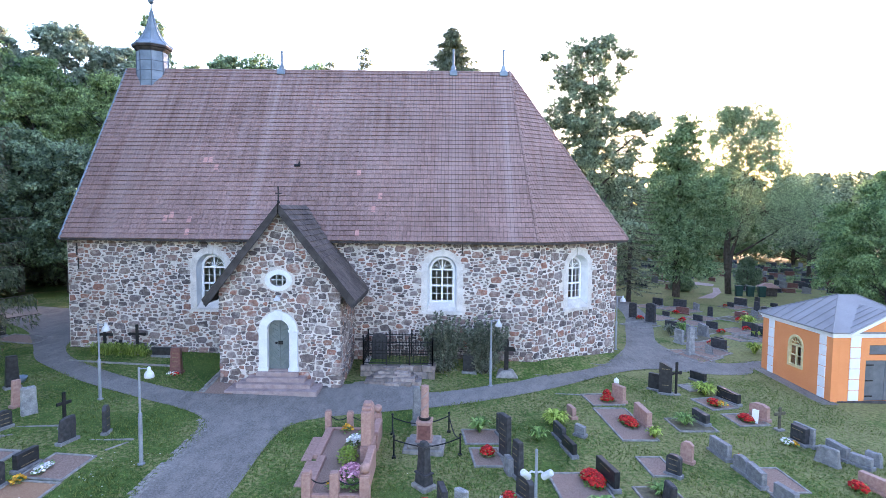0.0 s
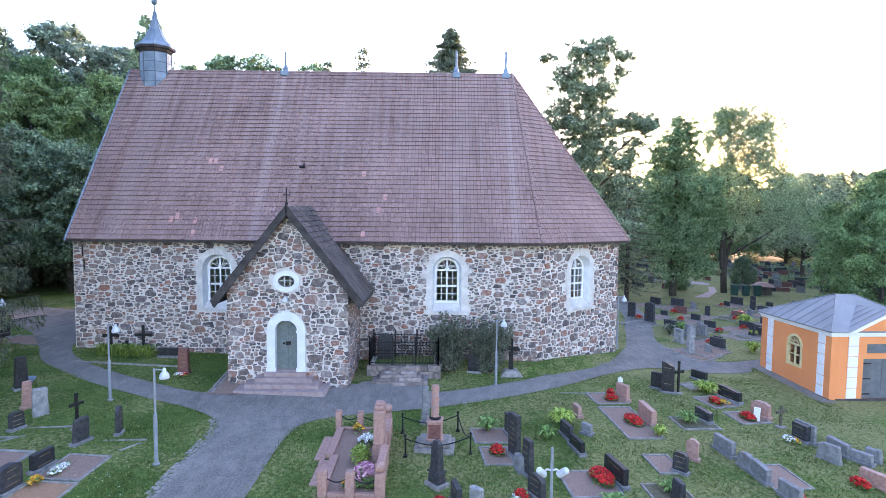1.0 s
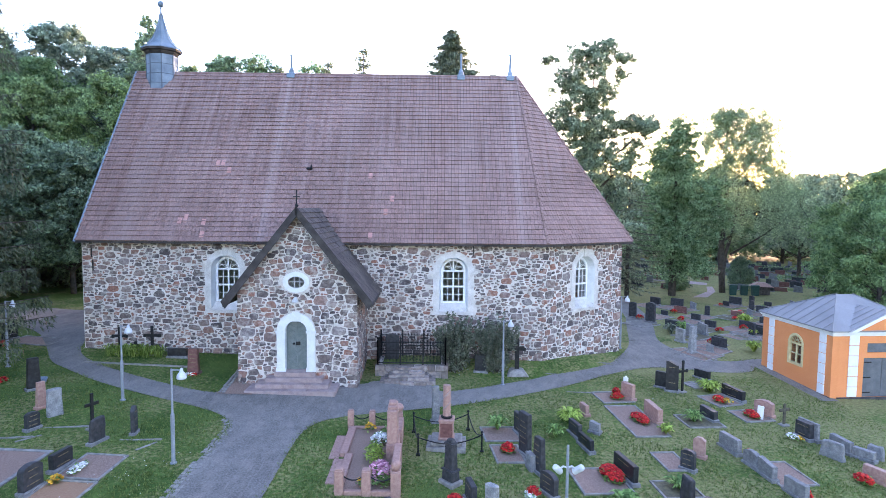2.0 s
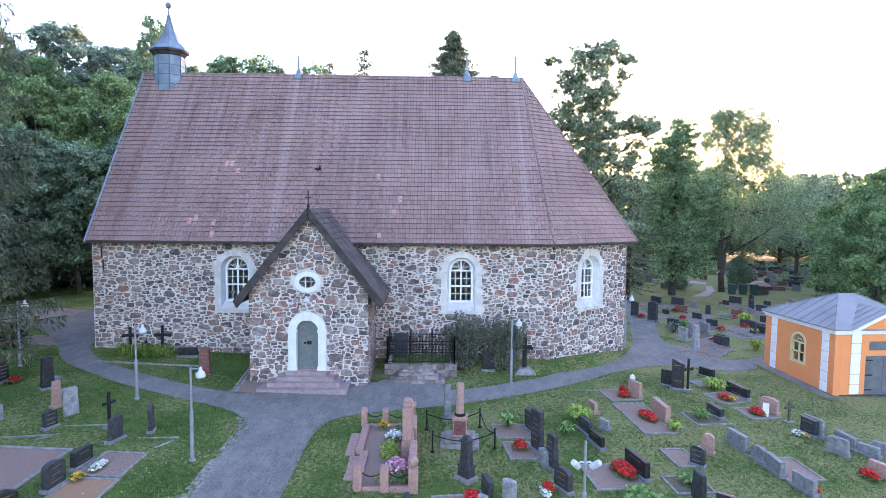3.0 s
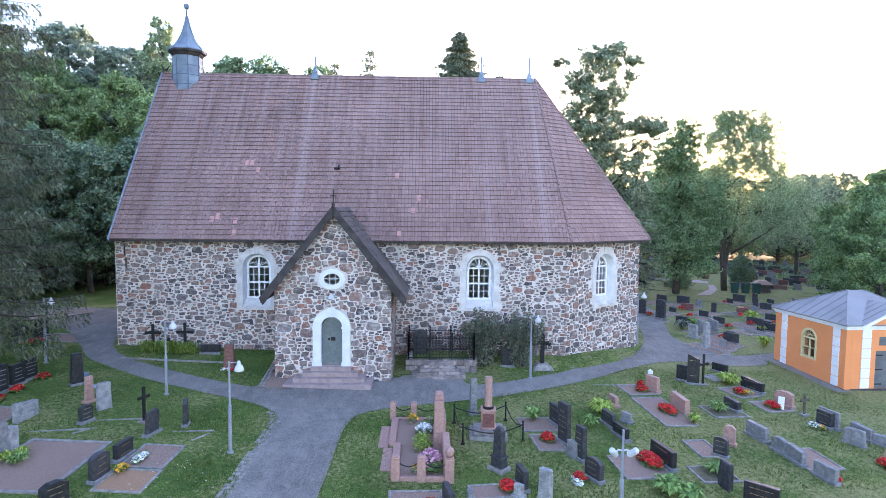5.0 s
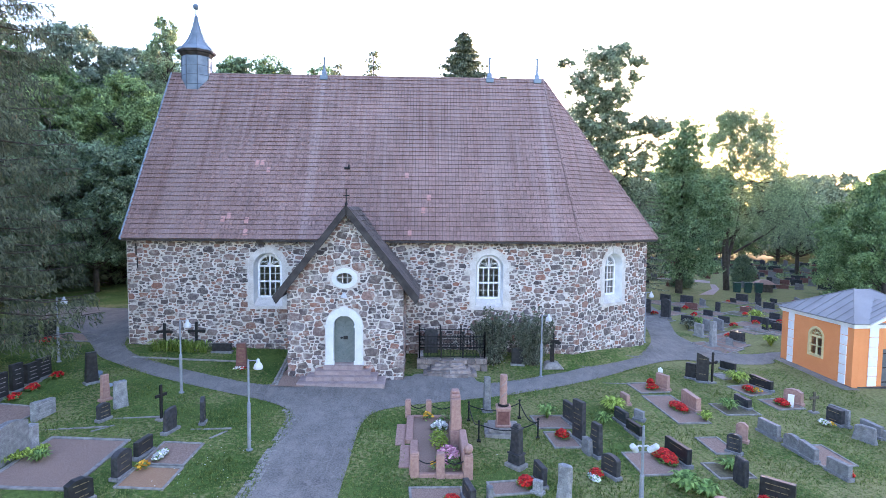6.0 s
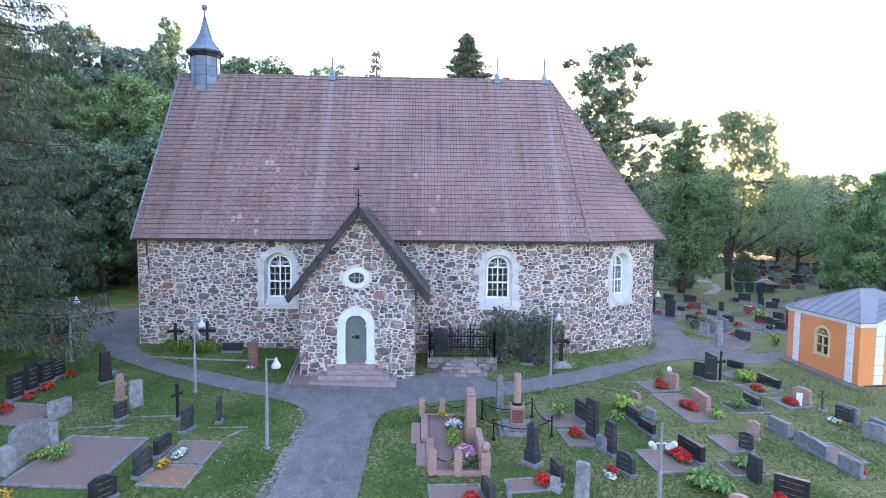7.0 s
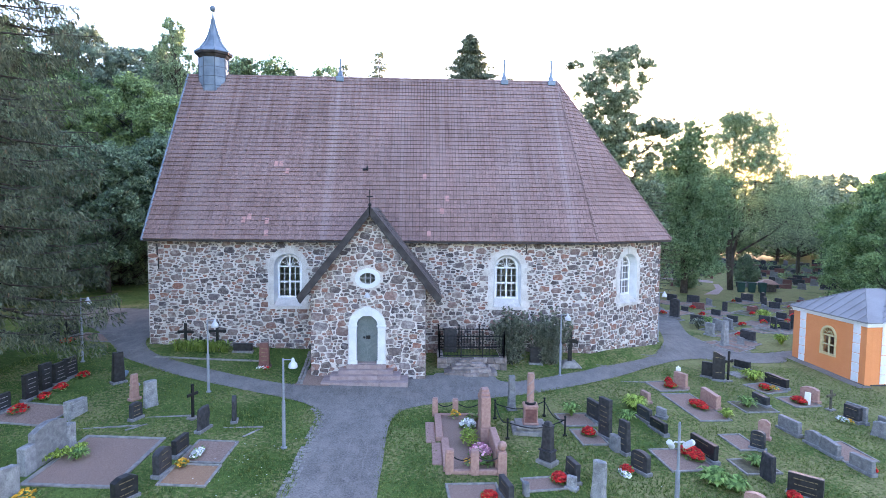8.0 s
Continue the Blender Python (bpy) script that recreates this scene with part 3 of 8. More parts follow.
gx, gy = axis(-1500, 1500, -26, 26, 0.5), axis(-1500, 1500, 3, 38, 0.5)
g_verts = [(x, y, ground(x, y)) for y in gy for x in gx]
g_faces = [(j * len(gx) + i, j * len(gx) + i + 1, (j + 1) * len(gx) + i + 1, (j + 1) * len(gx) + i) for j in range(len(gy) - 1) for i in range(len(gx) - 1)]
lawn = soup("ground", g_verts, g_faces, M_grass)
tagged(lawn, "mown churchyard lawn with dry yellowish patches", "lawn", kind="structure")

PATH_EDGE = [(-7.5, -8), (-7.52, 12.2), (-7.55, 14.8), (-7.48, 16.9), (-7.6, 17.8), (-8.2, 18.45), (-9.2, 19.02), (-10.4, 19.5), (-12.4, 20.35), (-14.3, 21.3),
             (-16.1, 22.5), (-17.4, 23.4), (-18.8, 25.4), (-21.5, 28.6), (-27, 30.5), (-27, 34), (-20, 33), (-17.8, 36), (-17.5, 26.2), (-17.0, 24.9),
             (-16.4, 24.1), (-15.1, 23.2), (-13.0, 22.0), (-10.8, 20.97), (-9.5, 20.5), (-8.9, 20.6), (-8.9, 21.9), (-3.6, 21.9), (-3.4, 22.6), (-0.9, 22.6), (-0.75, 21.4),
             (0.8, 22.0), (2.4, 22.9), (4.0, 23.72), (6.1, 24.95), (7.7, 26.1), (8.5, 27.2), (9.2, 28.3), (9.85, 29.8), (10.5, 31.8), (11.6, 35.6), (13, 40), (14, 50), (15.8, 50),
             (14.6, 40), (13.3, 35.3), (12.1, 31.8), (12.0, 30.4), (12.2, 28.9), (12.9, 27.7), (14.2, 27.4), (17.1, 28.6), (30, 31), (30, 29), (17, 27.2),
             (15.1, 26.9), (14.6, 25.8), (12.6, 25.5), (10.9, 25.9), (9.6, 26.0), (8.2, 25.3), (6.9, 24.4), (5.0, 22.9), (3.3, 21.8), (1.4, 20.75), (-0.3, 19.95), (-2.2, 19.3), (-3.9, 18.75), (-4.75, 18.15),
             (-5.1, 17.4), (-5.2, 16.2), (-5.2, 14.0), (-5.25, 12.2), (-5.3, -8)]


def chaikin(loop):
    out = []
    for i, p in enumerate(loop):
        q = loop[(i + 1) % len(loop)]
        out += [(0.75 * p[0] + 0.25 * q[0], 0.75 * p[1] + 0.25 * q[1]), (0.25 * p[0] + 0.75 * q[0], 0.25 * p[1] + 0.75 * q[1])]
    return out


path_edge = chaikin(chaikin(PATH_EDGE))
bm = bmesh.new()
for iy in range(-8, 50):
    row = clip_cell(clip_cell(path_edge, 0, 1, iy + 1), 0, -1, -iy)
    if len(row) < 3:
        continue
    for ix in range(-27, 30):
        cell = clip_cell(clip_cell(row, 1, 0, ix + 1), -1, 0, -ix)
        if len(cell) < 3:
            continue
        keep = [p for i, p in enumerate(cell) if math.hypot(p[0] - cell[i - 1][0], p[1] - cell[i - 1][1]) > 1e-4]
        if len(keep) > 2:
            bm.faces.new([bm.verts.new((x, y, ground(x, y) + 0.015 + 0.01 * noise.noise((x * 0.4, y * 0.4, 0)))) for x, y in keep])
bmesh.ops.remove_doubles(bm, verts=bm.verts, dist=0.002)
bmesh.ops.triangulate(bm, faces=[f for f in bm.faces if len(f.verts) > 4])
bmesh.ops.recalc_face_normals(bm, faces=bm.faces)
asphalt = part("path", bm, M_asphalt)
tagged(asphalt, "worn grey asphalt path between the church and the graves", "path", kind="structure")

# ---- the church ----
church = thing("church", pose(0, 0, 0), "medieval fieldstone church with a steep tiled roof", "church")
Y_MID = RIDGE_Y
W_Z0, W_SPRING, W_HALF, W_GLASS = 3.02, 4.76, 0.66, 0.5


def wall_part(name, m, outline, holes, thick=0.9):
    bm = bmesh.new()
    panel(bm, outline, holes, thick)
    return part(name, bm, M_mortar, church, m=m)


def church_window(parent, cx, name="window"):
    """Arched window in a white plastered opening; its wall's face is y = 0."""
    bm = bmesh.new()
    ring(bm, arch(cx, 0.93, W_Z0 - 0.08, W_SPRING), arch(cx, W_HALF, W_Z0 - 0.08, W_SPRING), -0.012, 0.05)
    w = part(name, bm, M_band, parent, "white plastered arched window with small panes")
    bm = bmesh.new()
    a, b = arch(cx, W_HALF, W_Z0, W_SPRING), arch(cx, 0.56, W_Z0 + 0.22, W_SPRING)
    va, vb = [bm.verts.new((x, -0.02, z)) for x, z in a], [bm.verts.new((x, 0.42, z)) for x, z in b]
    for i in range(len(a) - 1):
        bm.faces.new((va[i], va[i + 1], vb[i + 1], vb[i]))
    part("reveal", bm, M_plaster, w)
    for s in (-1, 1):
        bm = bmesh.new()
        box(bm, cx + s * 0.98 - 0.14, cx + s * 0.98 + 0.14, -0.05, 0.0, W_SPRING - 0.1, W_SPRING + 0.03, 0.012)
        part("impost", bm, M_band, w)
    bm = bmesh.new()
    prism(bm, [(cx - 0.09, W_SPRING + 0.64), (cx + 0.09, W_SPRING + 0.64), (cx + 0.14, W_SPRING + 1.02), (cx - 0.14, W_SPRING + 1.02)], -0.045, 0.0)
    part("keystone", bm, M_band, w)
    bm = bmesh.new()
    prism(bm, [(cx - W_HALF - 0.3, W_Z0 - 0.24), (cx + W_HALF + 0.3, W_Z0 - 0.24), (cx + W_HALF + 0.24, W_Z0 - 0.1), (cx - W_HALF - 0.24, W_Z0 - 0.1)], -0.1, 0.02)
    vs = [bm.verts.new(p) for p in ((cx - W_HALF, -0.09, W_Z0 - 0.09), (cx + W_HALF, -0.09, W_Z0 - 0.09), (cx + 0.56, 0.44, W_Z0 + 0.3), (cx - 0.56, 0.44, W_Z0 + 0.3))]
    bm.faces.new(vs)
    part("sill", bm, M_band, w, "pale plastered sloping sill")
    z0, z1, y0, y1 = W_Z0 + 0.28, W_SPRING, 0.38, 0.44
    bm = bmesh.new()
    ring(bm, arch(cx, 0.57, z0 - 0.06, z1), arch(cx, W_GLASS - 0.03, z0 + 0.05, z1), y0 - 0.02, y1 + 0.02)
    box(bm, cx - 0.035, cx + 0.035, y0, y1, z0, z1 + W_GLASS)
    box(bm, cx - 0.5, cx + 0.5, y0 - 0.01, y1, z1 - 0.035, z1 + 0.035)
    zm = (z0 + z1) / 2
    box(bm, cx - 0.5, cx + 0.5, y0 - 0.01, y1, zm - 0.04, zm + 0.04)
    for s in (-1, 1):
        box(bm, cx + s * 0.25 - 0.014, cx + s * 0.25 + 0.014, y0 + 0.01, y1, z0, z1)
        for k in (1, 3):
            z = z0 + (z1 - z0) * k / 4
            box(bm, cx + min(0.03 * s, 0.48 * s), cx + max(0.03 * s, 0.48 * s), y0 + 0.01, y1, z - 0.014, z + 0.014)
        for a0, r0 in ((1.15, 0.46), (0.55, 0.46)):
            rod(bm, [(cx + s * 0.03, y0 + 0.03, z1 + 0.02), (cx + s * r0 * math.cos(a0), y0 + 0.03, z1 + r0 * math.sin(a0))], 0.014, 4)
        rod(bm, [(cx + s * (0.25 + 0.19 * math.cos(t * math.pi / 6)), y0 + 0.03, z1 + 0.03 + 0.19 * math.sin(t * math.pi / 6)) for t in range(7)], 0.014, 4)
    part("window_frame", bm, M_white, w, "white painted muntins")
    for i in range(4):
        for k in range(4):
            x, z = cx - 0.5 + 0.25 * i, z0 + (z1 - z0) * k / 4
            bm = bmesh.new()
            box(bm, x, x + 0.25, 0.415, 0.421, z, z + (z1 - z0) / 4)
            part("pane", bm, M_glass, w).visible_shadow = False
    bm = bmesh.new()
    prism(bm, [(cx + 0.5 * math.cos(math.pi * i / 12), z1 + 0.5 * math.sin(math.pi * i / 12)) for i in range(13)], 0.415, 0.421)
    part("fanlight", bm, M_glass, w).visible_shadow = False
    return w


def hole(cx):
    return arch(cx, W_HALF, W_Z0 - 0.08, W_SPRING)


def keepout(cx):
    return arch(cx, 0.92, W_Z0 - 0.22, W_SPRING)


# south wall of the nave
S_LEN = CORNER[0] - WEST_X
m_s = pose(WEST_X, WALL_Y, 0)
W1, W2 = -10.36 - WEST_X, 0.04 - WEST_X
out_s = [(0, -0.3), (S_LEN, -0.3), (S_LEN, EAVE_Z + 0.4), (0, EAVE_Z + 0.4)]
wall_s = wall_part("south_wall", m_s, out_s, [hole(W1), hole(W2)])
church_window(wall_s, W1)
church_window(wall_s, W2)
porch_gap = [(8.3, -1), (12.8, -1), (12.8, 3.6), (10.6, 6.4), (8.3, 3.6)]
stone_face(wall_s, rubble([(0.02, 1.15), (S_LEN + 0.02, 1.15), (S_LEN + 0.02, 6.1), (0.02, 6.1)], [keepout(W1), keepout(W2), porch_gap], 3, 0.38, (0.006, 0.048), 1.85, 1.5)
           + rubble([(-0.03, 0.35), (S_LEN + 0.02, 0.35), (S_LEN + 0.02, 1.13), (-0.03, 1.13)], [porch_gap], 4, 0.42, (0.0, 0.02), 1.5, 1.8), 3, (13.0, 3.0))
# slanting wall of the choir
d_a = Vector((APSE[0] - CORNER[0], APSE[1] - CORNER[1], 0))
A_LEN, A_YAW = d_a.length, math.degrees(math.atan2(d_a.y, d_a.x))
wall_a = wall_part("choir_wall", pose(CORNER[0], CORNER[1], 0, 0, 0, A_YAW), [(0, -0.3), (A_LEN, -0.3), (A_LEN, EAVE_Z + 0.22), (0, EAVE_Z + 0.22)], [hole(2.8)])
church_window(wall_a, 2.8)
stone_face(wall_a, rubble([(-0.02, 0.1), (A_LEN + 0.02, 0.1), (A_LEN + 0.02, 6.1), (-0.02, 6.1)], [keepout(2.8)], 5, 0.4, (0.008, 0.045), 1.4, 1.5), 5, (2.5, 3.0))
# the other walls
wall_part("east_wall", pose(APSE[0], APSE[1], 0, 0, 0, 90), [(0, -0.3), (4.84, -0.3), (4.84, 6.3), (0, 6.3)], [])
wall_part("north_choir_wall", pose(8.69, 32.82, 0, 0, 0, 180 - A_YAW), [(0, -0.3), (A_LEN, -0.3), (A_LEN, 6.3), (0, 6.3)], [])
wall_part("north_wall", pose(4.13, 35.8, 0, 0, 0, 180), [(0, -0.3), (S_LEN, -0.3), (S_LEN, 6.3), (0, 6.3)], [])
wall_part("west_wall", pose(WEST_X + 0.004, 34.9, 0, 0, 0, -90), [(0, -0.3), (8.98, -0.3), (8.98, 7.0), (4.5, 13.6), (0, 7.0)], [])
# clamps of iron on the wall
for x, z, h in ((0.45, 5.55, 0.55), (0.5, 4.9, 0.5), (17.75, 5.75, 0.5)):
    bm = bmesh.new()
    box(bm, x - 0.02, x + 0.02, -0.07, 0.0, z - h / 2, z + h / 2, 0.005)
    part("wall_anchor", bm, M_iron, wall_s, "rusty iron wall anchor")

# roof: tiled courses on boarding
OVER = 0.42
SLOPE = (RIDGE_Z - EAVE_Z) / (RIDGE_Y - (WALL_Y - OVER))
L_TOP, L_EAVE = -16.89, -16.89
HIP = (3.45, RIDGE_Y, RIDGE_Z)
E_S = (4.25, WALL_Y - OVER, EAVE_Z)
E_E = (9.15, 27.75, EAVE_Z)


def mirror(p):
    return (p[0], 2 * Y_MID - p[1], p[2])


roof_pts = [(L_TOP, RIDGE_Y, RIDGE_Z), HIP, (L_EAVE, WALL_Y - OVER, EAVE_Z), E_S, E_E, mirror(E_E), mirror(E_S), mirror((L_EAVE, WALL_Y - OVER, EAVE_Z))]
bm = bmesh.new()
for lift in (0.0, -0.07):
    v = [bm.verts.new((p[0], p[1], p[2] + lift - 0.03)) for p in roof_pts]
    for f in ((2, 3, 1, 0), (3, 4, 1), (4, 5, 1), (5, 6, 1), (6, 7, 0, 1)):
        bm.faces.new([v[i] for i in f])
    if lift == 0.0:
        upper = v
for a, b in ((2, 3), (3, 4), (4, 5), (5, 6), (6, 7), (7, 0), (0, 2)):
    bm.faces.new((upper[a], upper[b], v[b], v[a]))
bmesh.ops.recalc_face_normals(bm, faces=bm.faces)
roof = part("roof", bm, M_tar, church, "steep roof of weathered reddish-brown clay tiles")


def courses(name, a, b, top_a, top_b, rows, width, mat, parent, seed, thick=0.028):
    """Tiles in courses and columns on the plane between the eave a-b and the ridge top_a-top_b."""
    r = random.Random(seed)
    a, b, top_a, top_b = (Vector(p) for p in (a, b, top_a, top_b))
    nrm = (b - a).cross(((top_a + top_b) / 2 - (a + b) / 2)).normalized()
    if nrm.z < 0:
        nrm = -nrm
    e = (b - a).normalized()
    vs, fs = [], []
    for k in range(rows):
        t0, t1 = k / rows, min((k + 1.35) / rows, 1.0)
        p0, q0 = a.lerp(top_a, t0), b.lerp(top_b, t0)
        p1, q1 = a.lerp(top_a, t1), b.lerp(top_b, t1)
        up = (p1 - p0) - e * (p1 - p0).dot(e)
        s0, s1 = min((p0 - a).dot(e), (p1 - a).dot(e)), max((q0 - a).dot(e), (q1 - a).dot(e))
        left0, right0, left1, right1 = (p0 - a).dot(e), (q0 - a).dot(e), (p1 - a).dot(e), (q1 - a).dot(e)
        base = p0 - e * left0
        col = math.floor(s0 / width) - 1
        while col * width < s1:
            s, w = col * width, width
            col += 1
            joint = 0.013
            c0, c1 = max(s, left0), min(s + w - joint, right0)
            d0, d1 = max(s, left1), min(s + w - joint, right1)
            if c1 - c0 < 0.01:
                continue
            if d1 - d0 < 0.004:
                d0 = d1 = clampv((c0 + c1) / 2, left1, right1)
            h = thick * r.uniform(1.9, 2.5)
            drop = up.normalized() * r.uniform(-0.006, 0.006)
            n = len(vs)
            vs += [base + e * c0 + nrm * h + drop, base + e * c1 + nrm * h + drop, base + up + e * d1 + nrm * 0.008, base + up + e * d0 + nrm * 0.008,
                   base + e * c0 + drop - nrm * 0.01, base + e * c1 + drop - nrm * 0.01]
            fs += [(n, n + 1, n + 2, n + 3), (n + 4, n + 5, n + 1, n), (n + 4, n, n + 3), (n + 5, n + 2, n + 1)]
    return tagged(soup(name, vs, fs, mat, parent), kind="stuff")


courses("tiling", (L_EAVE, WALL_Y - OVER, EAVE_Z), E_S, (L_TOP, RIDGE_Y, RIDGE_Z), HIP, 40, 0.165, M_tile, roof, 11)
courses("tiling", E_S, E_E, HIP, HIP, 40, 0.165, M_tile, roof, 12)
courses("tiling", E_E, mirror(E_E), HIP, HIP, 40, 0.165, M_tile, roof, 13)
# an iron roof hook
bm = bmesh.new()
box(bm, -0.14, 0.14, -0.05, 0.06, 0.05, 0.12, 0.01)
box(bm, 0.06, 0.12, -0.05, 0.16, 0.05, 0.2, 0.01)
part("roof_hook", bm, M_iron, roof, "dark iron roof hook", m=pose(-6.9, WALL_Y - OVER + (9.45 - EAVE_Z) / SLOPE, 9.45, math.degrees(math.atan(SLOPE)), 0, 0))
# newer, pinkish tiles
for x, z in ((-11.35, 9.72), (-11.1, 9.72), (-10.75, 9.35), (-12.45, 6.95), (-12.2, 7.1), (-11.35, 6.9), (-11.3, 6.36), (-2.85, 8.05), (-3.95, 9.15), (-3.75, 6.4), (-3.12, 7.45)):
    y = WALL_Y - OVER + (z - EAVE_Z) / SLOPE
    bm = bmesh.new()
    box(bm, -0.09, 0.09, -0.16, 0.16, 0.02, 0.055, 0.004)
    part("new_tile", bm, M_tile_new, roof, "paler new clay tile", m=pose(x, y, z, math.degrees(math.atan(SLOPE)), 0, 0))
# ridge capping and verge boards
bm = bmesh.new()
rod(bm, [(L_TOP, RIDGE_Y, RIDGE_Z - 0.02), (HIP[0], RIDGE_Y, RIDGE_Z - 0.02)], 0.075, 6)
part("ridge_cap", bm, M_tile, roof)
for low in (E_S, E_E):
    for k in range(26):
        a, b = Vector(low).lerp(Vector(HIP), k / 26), Vector(low).lerp(Vector(HIP), (k + 1.12) / 26)
        part("hip_tile", rod(bmesh.new(), [a + Vector((0, 0, 0.05)), b + Vector((0, 0, 0.02))], 0.085, 6, 0.07), M_tile, roof)
bm = bmesh.new()
for p in ((L_EAVE, WALL_Y - OVER - 0.05, EAVE_Z - 0.05), mirror((L_EAVE, WALL_Y - OVER - 0.05, EAVE_Z - 0.05))):
    rod(bm, [p, (L_TOP, RIDGE_Y, RIDGE_Z + 0.02)], 0.07, 4)
part("verge_board", bm, M_zinc, roof, "grey metal-clad verge board")
# vent pipes on the ridge
for x, h, y in ((-8.62, 0.95, 30.4), (0.48, 1.1, 30.4), (3.12, 1.1, 30.4), (-11.6, 0.9, 31.4)):
    bm = bmesh.new()
    lathe(bm, [(0.15, 0), (0.14, 0.2), (0.08, 0.32), (0.06, 0.36), (0.055, h), (0.07, h), (0.07, h + 0.05), (0.02, h + 0.09)], 8)
    box(bm, -0.2, 0.2, -0.3, 0.3, -0.25, 0.02, 0.02)
    part("ridge_spike", bm, M_zinc, roof, "blue-grey metal ridge pipe", m=pose(x, y, RIDGE_Z - (0 if y < 31 else 1.5)))

# ridge turret
T_SPIRE = ((1.0, 15.9), (1.0, 15.94), (0.70, 16.17), (0.44, 16.52), (0.25, 16.97), (0.12, 17.42), (0.05, 17.8), (0.022, 18.2))
turret = part("turret", lathe(bmesh.new(), [(0.75, 12.6), (0.76, 15.6)], 8, turn=math.pi / 8), M_zinc, church,
              "small octagonal metal-clad ridge turret", m=pose(-15.52, RIDGE_Y, 0))
part("spire", lathe(bmesh.new(), T_SPIRE, 8, turn=math.pi / 8), M_zinc, turret, "flared blue-grey metal spire")
part("ball", lathe(bmesh.new(), [(0.02, 18.14), (0.12, 18.19), (0.17, 18.31), (0.12, 18.43), (0.02, 18.48)], 12), M_zinc, turret, "grey metal ball", smooth=True)
part("cornice", lathe(bmesh.new(), [(0.77, 15.62), (0.84, 15.7), (0.86, 15.76), (0.98, 15.8), (0.98, 15.9)], 8, turn=math.pi / 8), M_tar, turret, "dark moulded cornice")
for i in range(8):
    a = math.pi / 8 + i * math.pi / 4
    b = a + math.pi / 4
    bm = bmesh.new()
    rod(bm, [(0.755 * math.cos(a), 0.755 * math.sin(a), 12.8), (0.77 * math.cos(a), 0.77 * math.sin(a), 15.6)], 0.022, 4)
    for z in (14.1, 14.6, 15.1):
        rod(bm, [(0.755 * math.cos(a), 0.755 * math.sin(a), z), (0.755 * math.cos(b), 0.755 * math.sin(b), z)], 0.016, 4)
    part("seam", bm, M_zinc_dark, turret, "standing metal seams")
    bm = bmesh.new()
    rod(bm, [((q + 0.01) * math.cos(a), (q + 0.01) * math.sin(a), z + 0.01) for q, z in T_SPIRE[1:-1]], 0.02, 4)
    part("spire_seam", bm, M_zinc, turret)

# ---- porch ----
P_Y, P_X0, P_X1, P_MID = 21.61, -8.66, -3.91, -6.21
P_APEX, P_EAVE, P_HALF = 7.6, 3.9, 2.92
P_SL = (P_APEX - P_EAVE) / P_HALF
m_p = pose(P_X0, P_Y, 0)
P_W = P_X1 - P_X0
top_l, top_r = P_APEX - 0.18 - P_SL * (P_MID - P_X0), P_APEX - 0.18 - P_SL * (P_X1 - P_MID)
DOOR_X = -6.335 - P_X0
DZ, D_SPRING = 1.08, 2.68
door_hole = arch(DOOR_X, 0.46, DZ, D_SPRING)
OVAL = (-6.32 - P_X0, 4.66)
oval = [(OVAL[0] + 0.33 * math.cos(2 * math.pi * i / 20), OVAL[1] + 0.23 * math.sin(2 * math.pi * i / 20)) for i in range(20)]
p_out = [(0, -0.2), (P_W, -0.2), (P_W, top_r), (P_MID - P_X0, P_APEX - 0.18), (0, top_l)]
wall_p = wall_part("porch_wall", m_p, p_out, [door_hole, oval], 0.6)
keep_d = arch(DOOR_X, 0.77, 0.3, D_SPRING)
keep_o = [(OVAL[0] + 0.56 * math.cos(2 * math.pi * i / 16), OVAL[1] + 0.46 * math.sin(2 * math.pi * i / 16)) for i in range(16)]
p_face = [(-0.02, 0.4), (P_W + 0.02, 0.4), (P_W + 0.02, top_r), (P_MID - P_X0, P_APEX - 0.25), (-0.02, top_l)]
stone_face(wall_p, rubble(p_face, [keep_d, keep_o], 9, 0.41, (0.003, 0.034), 1.6, 1.6), 9, (DOOR_X, 3.0))
side = [(0, -0.2), (3.36, -0.2), (3.36, top_r + 0.2), (0, top_r + 0.2)]
wall_pr = wall_part("porch_side_wall", pose(P_X1 - 0.003, P_Y + 0.003, 0, 0, 0, 90), side, [], 0.55)
stone_face(wall_pr, rubble([(0.03, 0.3), (3.3, 0.3), (3.3, top_r), (0.03, top_r)], [], 17, 0.42, (0.006, 0.032), 1.3, 1.75), 17, (0, 3))
wall_pl = wall_part("porch_side_wall", pose(P_X0 + 0.003, 24.97, 0, 0, 0, -90), [(0, -0.2), (3.33, -0.2), (3.33, top_l + 0.2), (0, top_l + 0.2)], [], 0.55)
stone_face(wall_pl, rubble([(0.03, 0.3), (3.3, 0.3), (3.3, top_l), (0.03, top_l)], [], 18, 0.42, (0.006, 0.032), 1.3, 1.75), 18, (3, 3))
